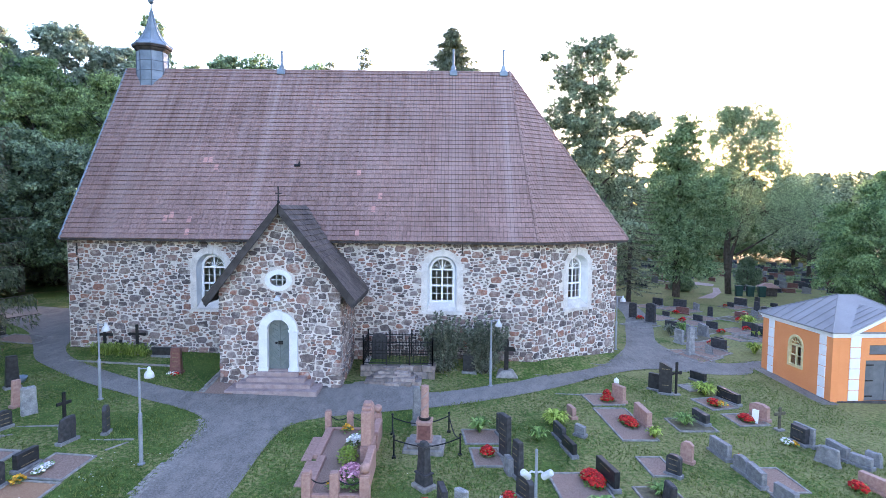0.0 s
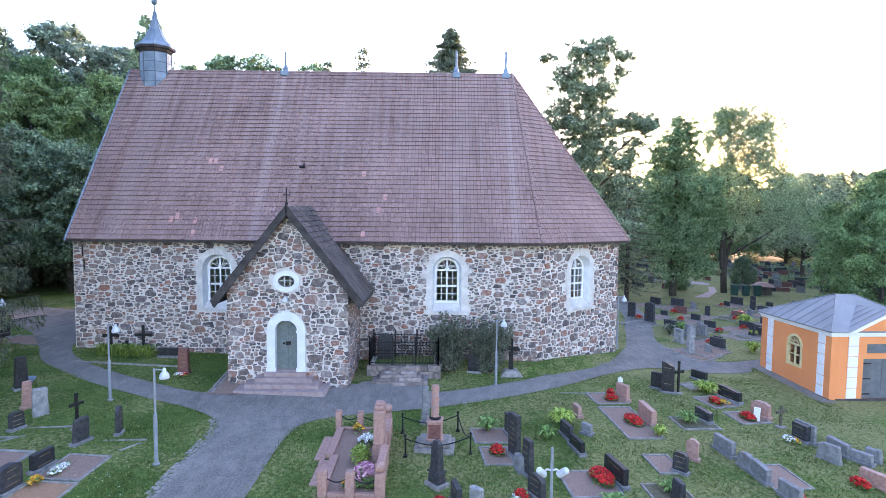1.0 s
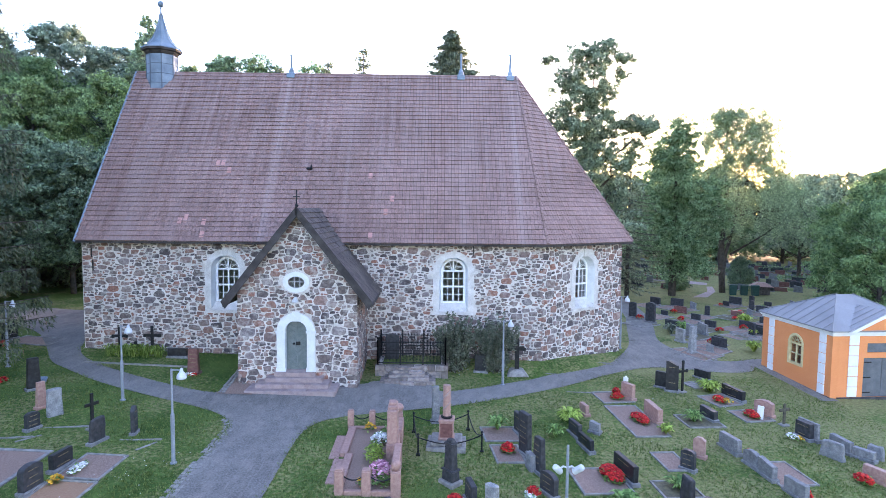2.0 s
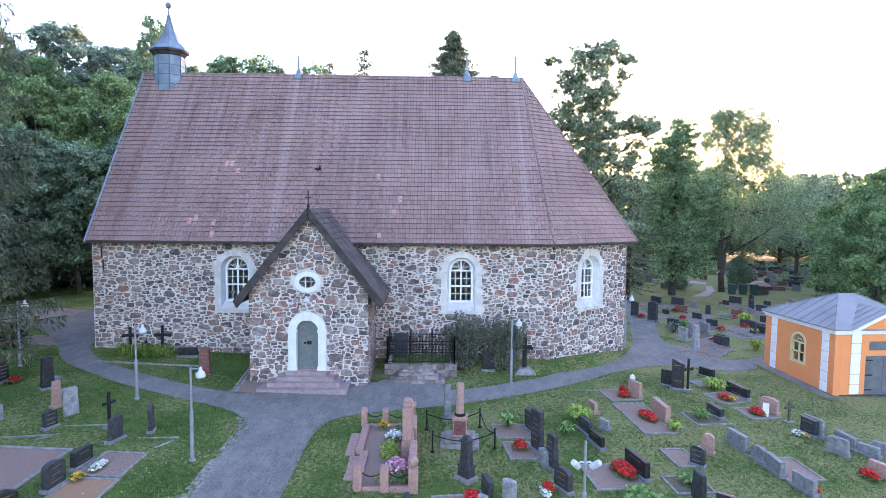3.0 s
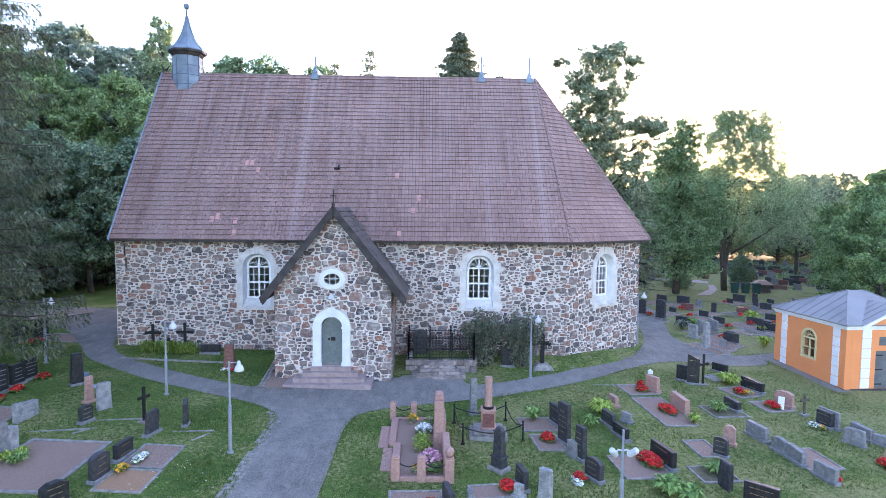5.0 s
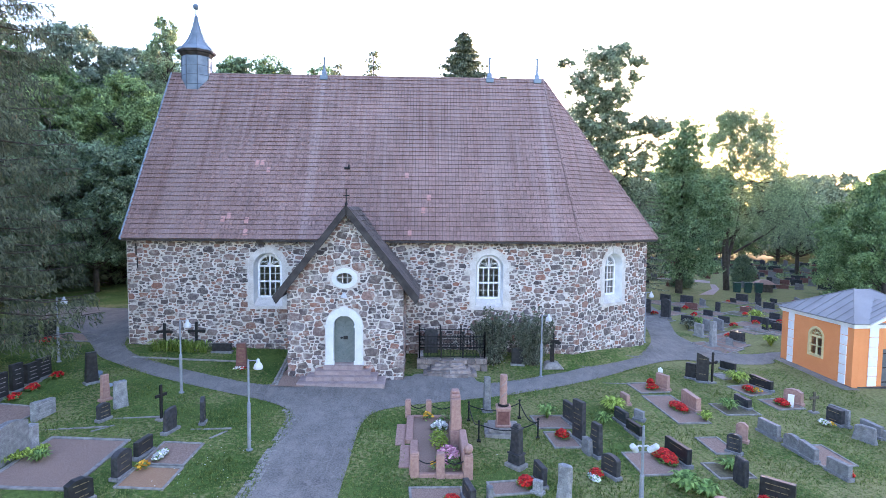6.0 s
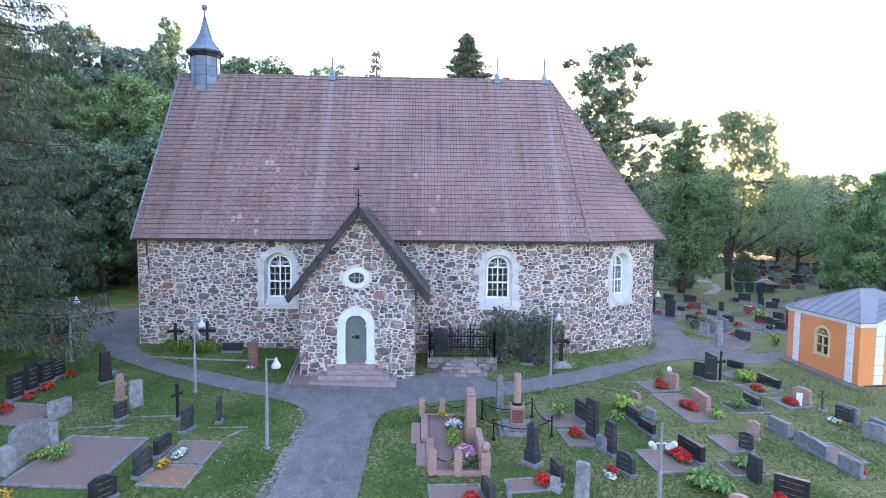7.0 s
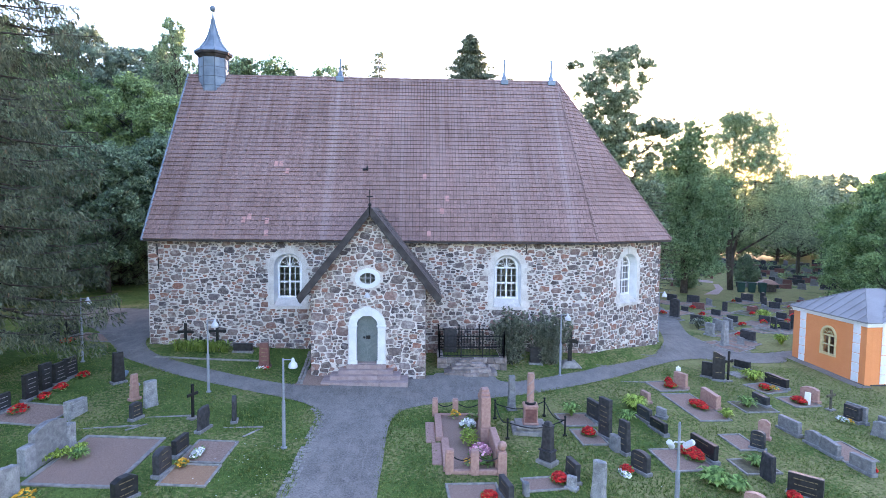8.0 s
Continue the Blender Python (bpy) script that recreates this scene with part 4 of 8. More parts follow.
# porch roof
F_Y = P_Y - 0.36
back_y = lambda z: WALL_Y - OVER + (z - EAVE_Z) / SLOPE + 0.5
bm = bmesh.new()
for s in (-1, 1):
    q = [(P_MID, F_Y, P_APEX), (P_MID + s * P_HALF, F_Y, P_EAVE), (P_MID + s * P_HALF, WALL_Y, P_EAVE), (P_MID + s * (P_APEX - EAVE_Z) / P_SL, WALL_Y, EAVE_Z), (P_MID, back_y(P_APEX), P_APEX)]
    for dz in (0.0,):
        va = [bm.verts.new(p) for p in q]
        vb = [bm.verts.new((x, y, z - 0.2)) for x, y, z in q]
        bm.faces.new(va)
        bm.faces.new(vb[::-1])
        for i in range(5):
            bm.faces.new((va[i], vb[i], vb[(i + 1) % 5], va[(i + 1) % 5]))
bmesh.ops.recalc_face_normals(bm, faces=bm.faces)
porch_roof = part("porch_roof", bm, M_tar, church, "steep tiled porch roof with dark bargeboards")
for s in (-1, 1):
    a, b = (P_MID + s * P_HALF, F_Y, P_EAVE), (P_MID + s * P_HALF, WALL_Y, P_EAVE)
    c, d = (P_MID, F_Y, P_APEX), (P_MID, WALL_Y + 1.0, P_APEX)
    courses("tiling", a, b, c, d, 18, 0.165, M_shingle, porch_roof, 20 + s)
    bm = bmesh.new()
    v = [(P_MID - s * 0.02, P_APEX + 0.1), (P_MID + s * (P_HALF + 0.06), P_EAVE + 0.02), (P_MID + s * (P_HALF - 0.1), P_EAVE - 0.26), (P_MID - s * 0.02, P_APEX - 0.30)]
    prism(bm, v if s > 0 else v[::-1], F_Y - 0.05, F_Y + 0.02)
    bmesh.ops.recalc_face_normals(bm, faces=bm.faces)
    part("bargeboard", bm, M_tar, porch_roof, "dark tarred bargeboard")
bm = bmesh.new()
box(bm, -0.02, 0.02, -0.02, 0.02, 0, 0.7)
box(bm, -0.13, 0.13, -0.018, 0.018, 0.42, 0.46)
lathe(bm, [(0.02, 0.0), (0.07, 0.1), (0.02, 0.2)], 8)
part("gable_cross", bm, M_iron, porch_roof, "small iron cross", m=pose(P_MID, F_Y + 0.05, P_APEX))
# door with its white arch
bm = bmesh.new()
ring(bm, arch(DOOR_X, 0.76, DZ - 0.03, D_SPRING), arch(DOOR_X, 0.44, DZ - 0.03, D_SPRING), -0.09, 0.2, False)
for s in (-1, 1):
    c = DOOR_X + s * 0.6
    box(bm, c - 0.2, c + 0.2, -0.12, 0.0, D_SPRING - 0.06, D_SPRING + 0.03, 0.01)
    box(bm, c - 0.2, c + 0.2, -0.12, 0.0, DZ - 0.03, DZ + 0.14, 0.01)
box(bm, DOOR_X - 0.14, DOOR_X + 0.14, -0.115, 0.0, D_SPRING + 0.42, D_SPRING + 0.8, 0.01)
door = part("door", bm, M_plaster, wall_p, "white plastered round-arched door surround")
bm = bmesh.new()
prism(bm, [(DOOR_X + 0.45, DZ)] + [(DOOR_X + 0.45 * math.cos(math.pi * i / 12), D_SPRING + 0.45 * math.sin(math.pi * i / 12)) for i in range(13)] + [(DOOR_X - 0.45, DZ)], 0.2, 0.26)
part("door_leaf", bm, M_door, door, "grey-green double-boarded door, closed")
bm = bmesh.new()
for s in (-1, 1):
    for k in range(9):
        z = DZ + 0.1 + 0.2 * k
        x0, x1 = DOOR_X + s * 0.02, DOOR_X + s * 0.42
        rod(bm, [(x0, 0.195, z), (x1, 0.195, z + 0.34 if k < 7 else z + 0.2)], 0.011, 4)
box(bm, DOOR_X - 0.015, DOOR_X + 0.015, 0.17, 0.2, DZ, D_SPRING + 0.4)
part("door_board", bm, M_door, door, "slanting cover strips")
bm = bmesh.new()
lathe(bm, [(0.03, 0), (0.05, 0.03), (0.05, 0.06), (0.03, 0.08)], 10)
box(bm, 0.08, 0.26, -0.03, 0.03, -0.02, 0.12, 0.01)
part("door_handle", bm, M_iron, door, "dark iron door fittings", m=pose(DOOR_X - 0.14, 0.17, DZ + 1.02))
# oval window
bm = bmesh.new()
big = [(OVAL[0] + 0.53 * math.cos(2 * math.pi * i / 20), OVAL[1] + 0.42 * math.sin(2 * math.pi * i / 20)) for i in range(20)]
ring(bm, big, oval, -0.05, 0.2)
ow = part("oval_window", bm, M_plaster, wall_p, "oval window in a white plastered ring")
bm = bmesh.new()
for dx in (-0.11, 0.11):
    box(bm, OVAL[0] + dx - 0.014, OVAL[0] + dx + 0.014, 0.12, 0.15, OVAL[1] - 0.23, OVAL[1] + 0.23)
box(bm, OVAL[0] - 0.33, OVAL[0] + 0.33, 0.12, 0.15, OVAL[1] - 0.014, OVAL[1] + 0.014)
part("window_frame", bm, M_white, ow)
bm = bmesh.new()
prism(bm, oval, 0.15, 0.156)
part("pane", bm, M_glass, ow).visible_shadow = False
# white lamp over the door
bm = bmesh.new()
rod(bm, [(OVAL[0], 0, 4.05), (OVAL[0], -0.22, 4.08)], 0.02, 6)
lathe(bm, [(0.02, 0.02), (0.06, 0.0), (0.13, -0.12), (0.14, -0.16)], 10, at=(OVAL[0], -0.22, 4.06))
part("door_lamp", bm, M_shade, wall_p, "small white wall lamp")

# steps before the door
steps = thing("porch_steps", pose(-6.35, 0, 0), "pink granite steps up to the porch door", "steps")
for k, (half, y0) in enumerate(((1.75, 20.50), (1.43, 20.84), (1.13, 21.12), (0.82, 21.36))):
    z0 = 0.30 if k == 0 else 0.42 + 0.165 * (k - 1) + 0.165
    z1 = 0.42 + 0.165 * (k + 1) - (0.0 if k < 3 else 0.0)
    cuts = [-half, -half * 0.25, half * 0.35, half] if k < 2 else [-half, half]
    for a, b in zip(cuts, cuts[1:]):
        bm = bmesh.new()
        box(bm, a + 0.003, b - 0.003, y0, 21.6 if k else 21.6, z0 - (0.02 if k else 0), z1 - 0.004 * k, 0.012)
        part("step", bm, M_step, steps)

bm = bmesh.new()
box(bm, -0.46, 0.46, 21.55, 21.86, 0.98, 1.1, 0.01)
part("threshold", bm, M_step, steps)

# ---- orange chapel ----
CH_Z = -0.25
chapel = thing("chapel", pose(18.14, 25.02, CH_Z, 0, 0, 4.2), "small orange plastered chapel with white quoins", "chapel")
CW, CD, CH = 2.32, 2.30, 2.78            # half width, half depth, wall height
bm = bmesh.new()
cw_x = 0.46
panel(bm, [(-CD, 0), (CD, 0), (CD, CH), (-CD, CH)], [arch(0.1, cw_x, 0.92, 1.85)], 0.3)
west = part("west_wall", bm, M_orange, chapel, m=pose(-CW, 0, 0, 0, 0, -90))
bm = bmesh.new()
panel(bm, [(-CW + 0.304, 0), (CW - 0.304, 0), (CW - 0.304, CH), (-CW + 0.304, CH)], [[(-0.87, 0.05), (0.87, 0.05), (0.87, 1.75), (-0.87, 1.75)], [(-0.74, 1.98), (0.74, 1.98), (0.74, 2.38), (-0.74, 2.38)]], 0.3)
front = part("front_wall", bm, M_orange, chapel, m=pose(0, -CD, 0))
bm = bmesh.new()
panel(bm, [(-CD, 0), (CD, 0), (CD, CH), (-CD, CH)], [], 0.3)
part("east_wall", bm, M_orange, chapel, m=pose(CW, 0, 0, 0, 0, 90))
bm = bmesh.new()
panel(bm, [(-CW + 0.304, 0), (CW - 0.304, 0), (CW - 0.304, CH), (-CW + 0.304, CH)], [], 0.3)
part("back_wall", bm, M_orange, chapel, m=pose(0, CD, 0, 0, 0, 180))
bm = bmesh.new()
for s in (-1, 1):
    box(bm, -CW + 0.3, CW - 0.3, s * (CD + 0.02) - 0.03, s * (CD + 0.02) + 0.03, -0.3, 0.06, 0.01)
    box(bm, s * (CW + 0.02) - 0.03, s * (CW + 0.02) + 0.03, -CD - 0.05, CD + 0.05, -0.3, 0.06, 0.01)
part("plinth", bm, M_plinth, chapel, "dark stone plinth")


def quoin(parent, x, n=6, w=0.46):
    for k in range(n):
        z0, z1 = 0.07 + (CH - 0.1) * k / n, 0.07 + (CH - 0.1) * (k + 1) / n
        bm = bmesh.new()
        box(bm, x - w / 2, x + w / 2, -0.045, 0.0, z0 + 0.012, z1 - 0.012, 0.012)
        part("quoin_block", bm, M_white, parent)


quoin(west, -CD + 0.694, 6, 0.4)
quoin(west, CD - 0.53, 6, 0.4)
quoin(front, -1.36, 6, 0.44)
quoin(front, 1.36, 6, 0.44)
# arched yellow window
bm = bmesh.new()
ring(bm, arch(0, 0.47, 0.8, 1.75), arch(0, 0.37, 0.9, 1.75), -0.03, 0.1)
win = part("window", bm, M_yellow, west, "pale yellow arched window", m=pose(0.1, 0, 0.06) @ Matrix.Diagonal((1.08, 1, 1.03, 1)))
bm = bmesh.new()
box(bm, -0.04, 0.04, 0.03, 0.08, 0.88, 1.75)
box(bm, -0.4, 0.4, 0.02, 0.08, 1.71, 1.79)
box(bm, -0.4, 0.4, 0.03, 0.08, 1.28, 1.33)
for a in (0.55, 1.05, 1.57, 2.09, 2.59):
    rod(bm, [(0.1 * math.cos(a), 0.05, 1.77 + 0.1 * math.sin(a)), (0.38 * math.cos(a), 0.05, 1.77 + 0.38 * math.sin(a))], 0.017, 4)
rod(bm, [(0.16 * math.cos(a * math.pi / 8), 0.05, 1.77 + 0.16 * math.sin(a * math.pi / 8)) for a in range(9)], 0.017, 4)
part("window_frame", bm, M_yellow, win)
for x0, x1 in ((-0.4, -0.03), (0.03, 0.4)):
    for z0, z1 in ((0.88, 1.3), (1.31, 1.73)):
        bm = bmesh.new()
        box(bm, x0, x1, 0.09, 0.096, z0, z1)
        part("pane", bm, M_glass, win).visible_shadow = False
bm = bmesh.new()
prism(bm, [(0.4 * math.cos(math.pi * i / 12), 1.76 + 0.4 * math.sin(math.pi * i / 12)) for i in range(13)], 0.09, 0.096)
part("fanlight", bm, M_glass, win).visible_shadow = False
# grey double door with a hatch above
M_chdoor = material("grey_iron_door", (0.10, 0.11, 0.12), (0.15, 0.155, 0.165), 0.6, 3.0, 0.1)
for s in (-1, 1):
    bm = bmesh.new()
    box(bm, min(0.006 * s, 0.85 * s), max(0.006 * s, 0.85 * s), 0.04, 0.1, 0.06, 1.74, 0.008)
    leaf = part("door_leaf", bm, M_chdoor, front, "grey metal-clad door leaf, closed")
    bm = bmesh.new()
    for z in (0.25, 0.9, 1.55):
        box(bm, min(0.5 * s, 0.93 * s), max(0.5 * s, 0.93 * s), 0.015, 0.04, z - 0.025, z + 0.025)
    part("hinge", bm, M_iron, leaf)
bm = bmesh.new()
box(bm, -0.73, 0.73, 0.03, 0.09, 1.99, 2.37, 0.008)
part("hatch", bm, M_chdoor, front, "grey metal hatch")
# cornice and hipped sheet roof with a gable over the door
bm = bmesh.new()
for k, (o, z0, z1) in enumerate(((0.05, CH - 0.08, CH), (0.09, CH, CH + 0.06), (0.14, CH + 0.06, CH + 0.15))):
    box(bm, -CW - o, CW + o, -CD - o, CD + o, z0 + 0.002 * k, z1, 0.01)
part("cornice", bm, M_white, chapel, "white moulded cornice")
R_Z, AP_Z = CH + 0.16, CH + 1.36
bm = bmesh.new()
o = 0.17
base = [(-CW - o, -CD - o), (CW + o, -CD - o), (CW + o, CD + o), (-CW - o, CD + o)]
v = [bm.verts.new((*p, R_Z)) for p in base]
lo = [bm.verts.new((*p, R_Z - 0.05)) for p in base]
t0, t1 = bm.verts.new((-0.4, 0, AP_Z)), bm.verts.new((0.4, 0, AP_Z))
for f in ((v[0], v[1], t1, t0), (v[1], v[2], t1), (v[2], v[3], t0, t1), (v[3], v[0], t0), lo[::-1]):
    bm.faces.new(f)
for i in range(4):
    bm.faces.new((lo[i], lo[(i + 1) % 4], v[(i + 1) % 4], v[i]))
ch_roof = part("roof", bm, M_sheet, chapel, "grey standing-seam sheet metal roof")
bm = bmesh.new()
west_a, west_b, top = Vector((-CW - o, CD + o, R_Z)), Vector((-CW - o, -CD - o, R_Z)), Vector((-0.4, 0, AP_Z))
for k in range(1, 9):
    t = k / 9
    p = west_a.lerp(west_b, t)
    reach = min(t, 1 - t) * 2
    q = Vector((-CW - o + (top.x + CW + o) * reach, p.y, R_Z + (AP_Z - R_Z) * reach))
    rod(bm, [p + Vector((0, 0, 0.02)), q + Vector((0, 0, 0.02))], 0.018, 4)
for c in ((-CW - o, -CD - o), (-CW - o, CD + o), (CW + o, -CD - o), (CW + o, CD + o)):
    rod(bm, [(c[0], c[1], R_Z + 0.015), (math.copysign(0.4, c[0]), 0, AP_Z + 0.015)], 0.028, 4)
part("seam", bm, M_sheet, ch_roof)
G_HALF, G_Z = 1.75, R_Z + 0.85
bm = bmesh.new()
gy0, gy1 = -CD - o - 0.06, -0.7
pts = [(-G_HALF, R_Z + 0.01), (0, G_Z), (G_HALF, R_Z + 0.01)]
va, vb = [bm.verts.new((x, gy0, z)) for x, z in pts], [bm.verts.new((x, gy1, z)) for x, z in pts]
bm.faces.new((va[0], va[1], vb[1], vb[0]))
bm.faces.new((va[1], va[2], vb[2], vb[1]))
part("gable_roof", bm, M_sheet, ch_roof, "sheet roof of the gable")
bm = bmesh.new()
for s in (-1, 1):
    for k in range(4):
        y = gy0 + 0.35 + 0.4 * k
        rod(bm, [(s * G_HALF, y, R_Z + 0.03), (0, y, G_Z + 0.02)], 0.016, 4)
part("seam", bm, M_sheet, ch_roof)
bm = bmesh.new()
prism(bm, [(-G_HALF, R_Z), (G_HALF, R_Z), (0, G_Z - 0.01)], gy0 + 0.1, gy0 + 0.3)
ped = part("pediment", bm, M_orange, chapel, "orange pediment with white mouldings")
bm = bmesh.new()
for s in (-1, 1):
    a, b = (0, G_Z - 0.04), (s * G_HALF, R_Z - 0.04)
    w = [(a[0], a[1]), (b[0], b[1]), (b[0] - s * 0.3, b[1]), (a[0], a[1] - 0.16)]
    prism(bm, w, gy0 - 0.01, gy0 + 0.11)
bmesh.ops.recalc_face_normals(bm, faces=bm.faces)
part("moulding", bm, M_white, ped)

# ---- trees ----
def leaf_cloud(centres, radii, per, size, seed, droop=0.0, flat=0.75, hubs=None):
    """Leaves scattered through clumps, turned towards the light and away from the hub of their bough."""
    r = np.random.RandomState(seed)
    vs, fs = [], []
    for i, (c, rad) in enumerate(zip(centres, radii)):
        n = int(per * r.uniform(0.7, 1.3))
        d = r.normal(size=(n, 3))
        d /= np.linalg.norm(d, axis=1)[:, None] + 1e-6
        p = np.array(c) + d * (rad * np.abs(r.normal(0.55, 0.36, (n, 1)))) * np.array((1, 1, flat))
        if droop:
            p[:, 2] -= droop * r.uniform(0, 1, n) ** 1.5 * rad
        out = p - np.array(hubs[i] if hubs else c)
        out /= np.linalg.norm(out, axis=1)[:, None] + 1e-6
        nrm = out * 0.55 + np.array((0, 0, 0.4)) + r.normal(size=(n, 3)) * 0.62
        nrm /= np.linalg.norm(nrm, axis=1)[:, None] + 1e-6
        u = np.cross(nrm, r.normal(size=(n, 3)))
        u /= np.linalg.norm(u, axis=1)[:, None] + 1e-6
        w = np.cross(nrm, u)
        s = size * r.uniform(0.55, 1.45, (n, 1))
        k = len(vs)
        vs += [tuple(q) for t in zip(p - u * s * 0.55, p + u * s * 0.4 + w * s * 0.42, p + u * s * 0.4 - w * s * 0.42) for q in t]
        fs += [(k + 3 * j, k + 3 * j + 1, k + 3 * j + 2) for j in range(n)]
    return vs, fs


SHAPES = {
    "dome": lambda f: math.sqrt(max(0.0, 1 - ((f - 0.32) / 0.68) ** 2)) if f > 0.32 else 0.72 + 0.28 * f / 0.32,
    "cone": lambda f: (1 - f) ** 0.55 * 1.08 if f > 0.22 else 0.7 + 0.24 * f / 0.22,
    "oval": lambda f: math.sin(math.pi * (0.14 + 0.8 * f)) ** 0.7,
    "vase": lambda f: math.sin(math.pi * (0.1 + 0.72 * f ** 1.2)) ** 0.8,
}


def broadleaf(m, label, height, radius, low, seed, mat, lumps=70, sub=9, per=34, size=0.24, shape="dome", clump=0.26, gaps=0.0, droop=0.0, lean=(0, 0), name="tree", category="tree"):
    """A tree with a tapered trunk, limbs to each bough, and a crown of boughs made of leafy twigs."""
    r = random.Random(seed)
    t = thing(name, m, label, category)
    bm = bmesh.new()

    def spine(z):
        f = z / height
        return Vector((lean[0] * f * f + 0.02 * height * 0.3 * math.sin(5 * f + seed), lean[1] * f * f + 0.02 * height * 0.3 * math.sin(4 * f + 1 + seed), z))

    rod(bm, [spine(height * 0.93 * k / 8) - Vector((0, 0, 0.3 if k == 0 else 0)) for k in range(9)], 0.02 * height, 8, 0.03)
    centres, radii, hubs = [], [], []
    for i in range(lumps):
        f = ((i + 0.5) / lumps) ** 0.92
        a = i * 2.39996 + r.uniform(-0.35, 0.35)
        rr = radius * clump * r.uniform(0.7, 1.3) * (0.75 + 0.35 * (1 - f))
        reach = max(0.0, radius * SHAPES[shape](f) * r.uniform(0.84, 1.08) - rr * 0.6)
        if i % 5 == 2:
            reach *= 0.45
        z = height * (low + (1 - low) * f) - rr * 0.55 * f
        hub = spine(z) + Vector((reach * math.cos(a), reach * math.sin(a), 0))
        if i % 2 == 0 or gaps:
            z0 = max(height * low * 0.7, z - 0.45 * reach - 0.05 * height)
            p0 = spine(z0)
            rod(bm, [p0, p0.lerp(hub, 0.5) + Vector((0, 0, -0.06 * reach)), hub], 0.0045 * height * (1.15 - f) + 0.012, 5, 0.012)
        if r.random() < gaps:
            continue
        for _ in range(int(sub * r.uniform(0.8, 1.2))):
            d = Vector((r.gauss(0, 1), r.gauss(0, 1), r.gauss(0.35, 0.8))).normalized()
            q = rr * r.uniform(0.5, 1.15)
            centres.append(hub + Vector((d.x * q, d.y * q, d.z * q * 0.7)))
            radii.append(rr * r.uniform(0.4, 0.7))
            hubs.append(hub)
    part("trunk", bm, M_bark, t, "grey-brown bark", smooth=True)
    vs, fs = leaf_cloud(centres, radii, per, size, seed, droop, 0.7, hubs)
    tagged(soup("crown", vs, fs, mat, t), kind="stuff")
    return t


def spruce(m, label, height, radius, seed, whorls=26, per=9, low=0.03, spray=0.5, dense=1.0, cone=0.75):
    """A spruce: whorls of drooping branches hung with needle sprays."""
    r = random.Random(seed)
    rs = np.random.RandomState(seed)
    t = thing("spruce", m, label, "spruce")
    bm = bmesh.new()
    rod(bm, [(0, 0, -0.3), (0.05, 0, height * 0.5), (0, 0, height)], 0.014 * height, 8, 0.02)
    vs, fs = [], []
    for k in range(whorls):
        f = low + (0.99 - low) * (k / whorls)
        L = radius * (1 - f) ** cone * r.uniform(0.75, 1.1) + 0.12
        for j in range(per):
            a = 2 * math.pi * (j + r.random()) / per
            ll = L * r.uniform(0.6, 1.1)
            z = height * (f + r.uniform(-0.6, 0.6) / whorls)
            d = Vector((math.cos(a), math.sin(a), 0))
            pts = [Vector((0, 0, z)) + d * ll * s + Vector((0, 0, -ll * 0.35 * s + ll * 0.22 * s * s)) for s in (0, 0.35, 0.7, 1.0)]
            if k % 2 == 0:
                rod(bm, pts, 0.025 + 0.008 * ll, 4, 0.01)
            n = int((5 + ll * 9) * dense)
            for _ in range(n):
                s = r.uniform(0.12, 1.0)
                c = Vector((0, 0, z)) + d * ll * s + Vector((0, 0, -ll * 0.35 * s + ll * 0.22 * s * s))
                side = Vector((-d.y, d.x, 0)) * r.uniform(-1, 1) * (0.15 + 0.35 * (1 - s) * ll * 0.5 + 0.15)
                c = c + side
                u = (d * r.uniform(0.2, 1.0) + side * 0.8 + Vector((r.uniform(-0.3, 0.3), r.uniform(-0.3, 0.3), r.uniform(-1.3, -0.2)))).normalized() * spray * r.uniform(0.5, 1.2)
                w = u.cross(Vector((r.uniform(-1, 1), r.uniform(-1, 1), r.uniform(-1, 1)))).normalized() * spray * r.uniform(0.10, 0.22)
                q = len(vs)
                vs += [tuple(c - w * 1.3), tuple(c + w * 1.3), tuple(c + u)]
                fs.append((q, q + 1, q + 2))
    part("trunk", bm, M_bark, t, "brown bark", smooth=True)
    tagged(soup("crown", vs, fs, M_needle, t), kind="stuff")
    return t


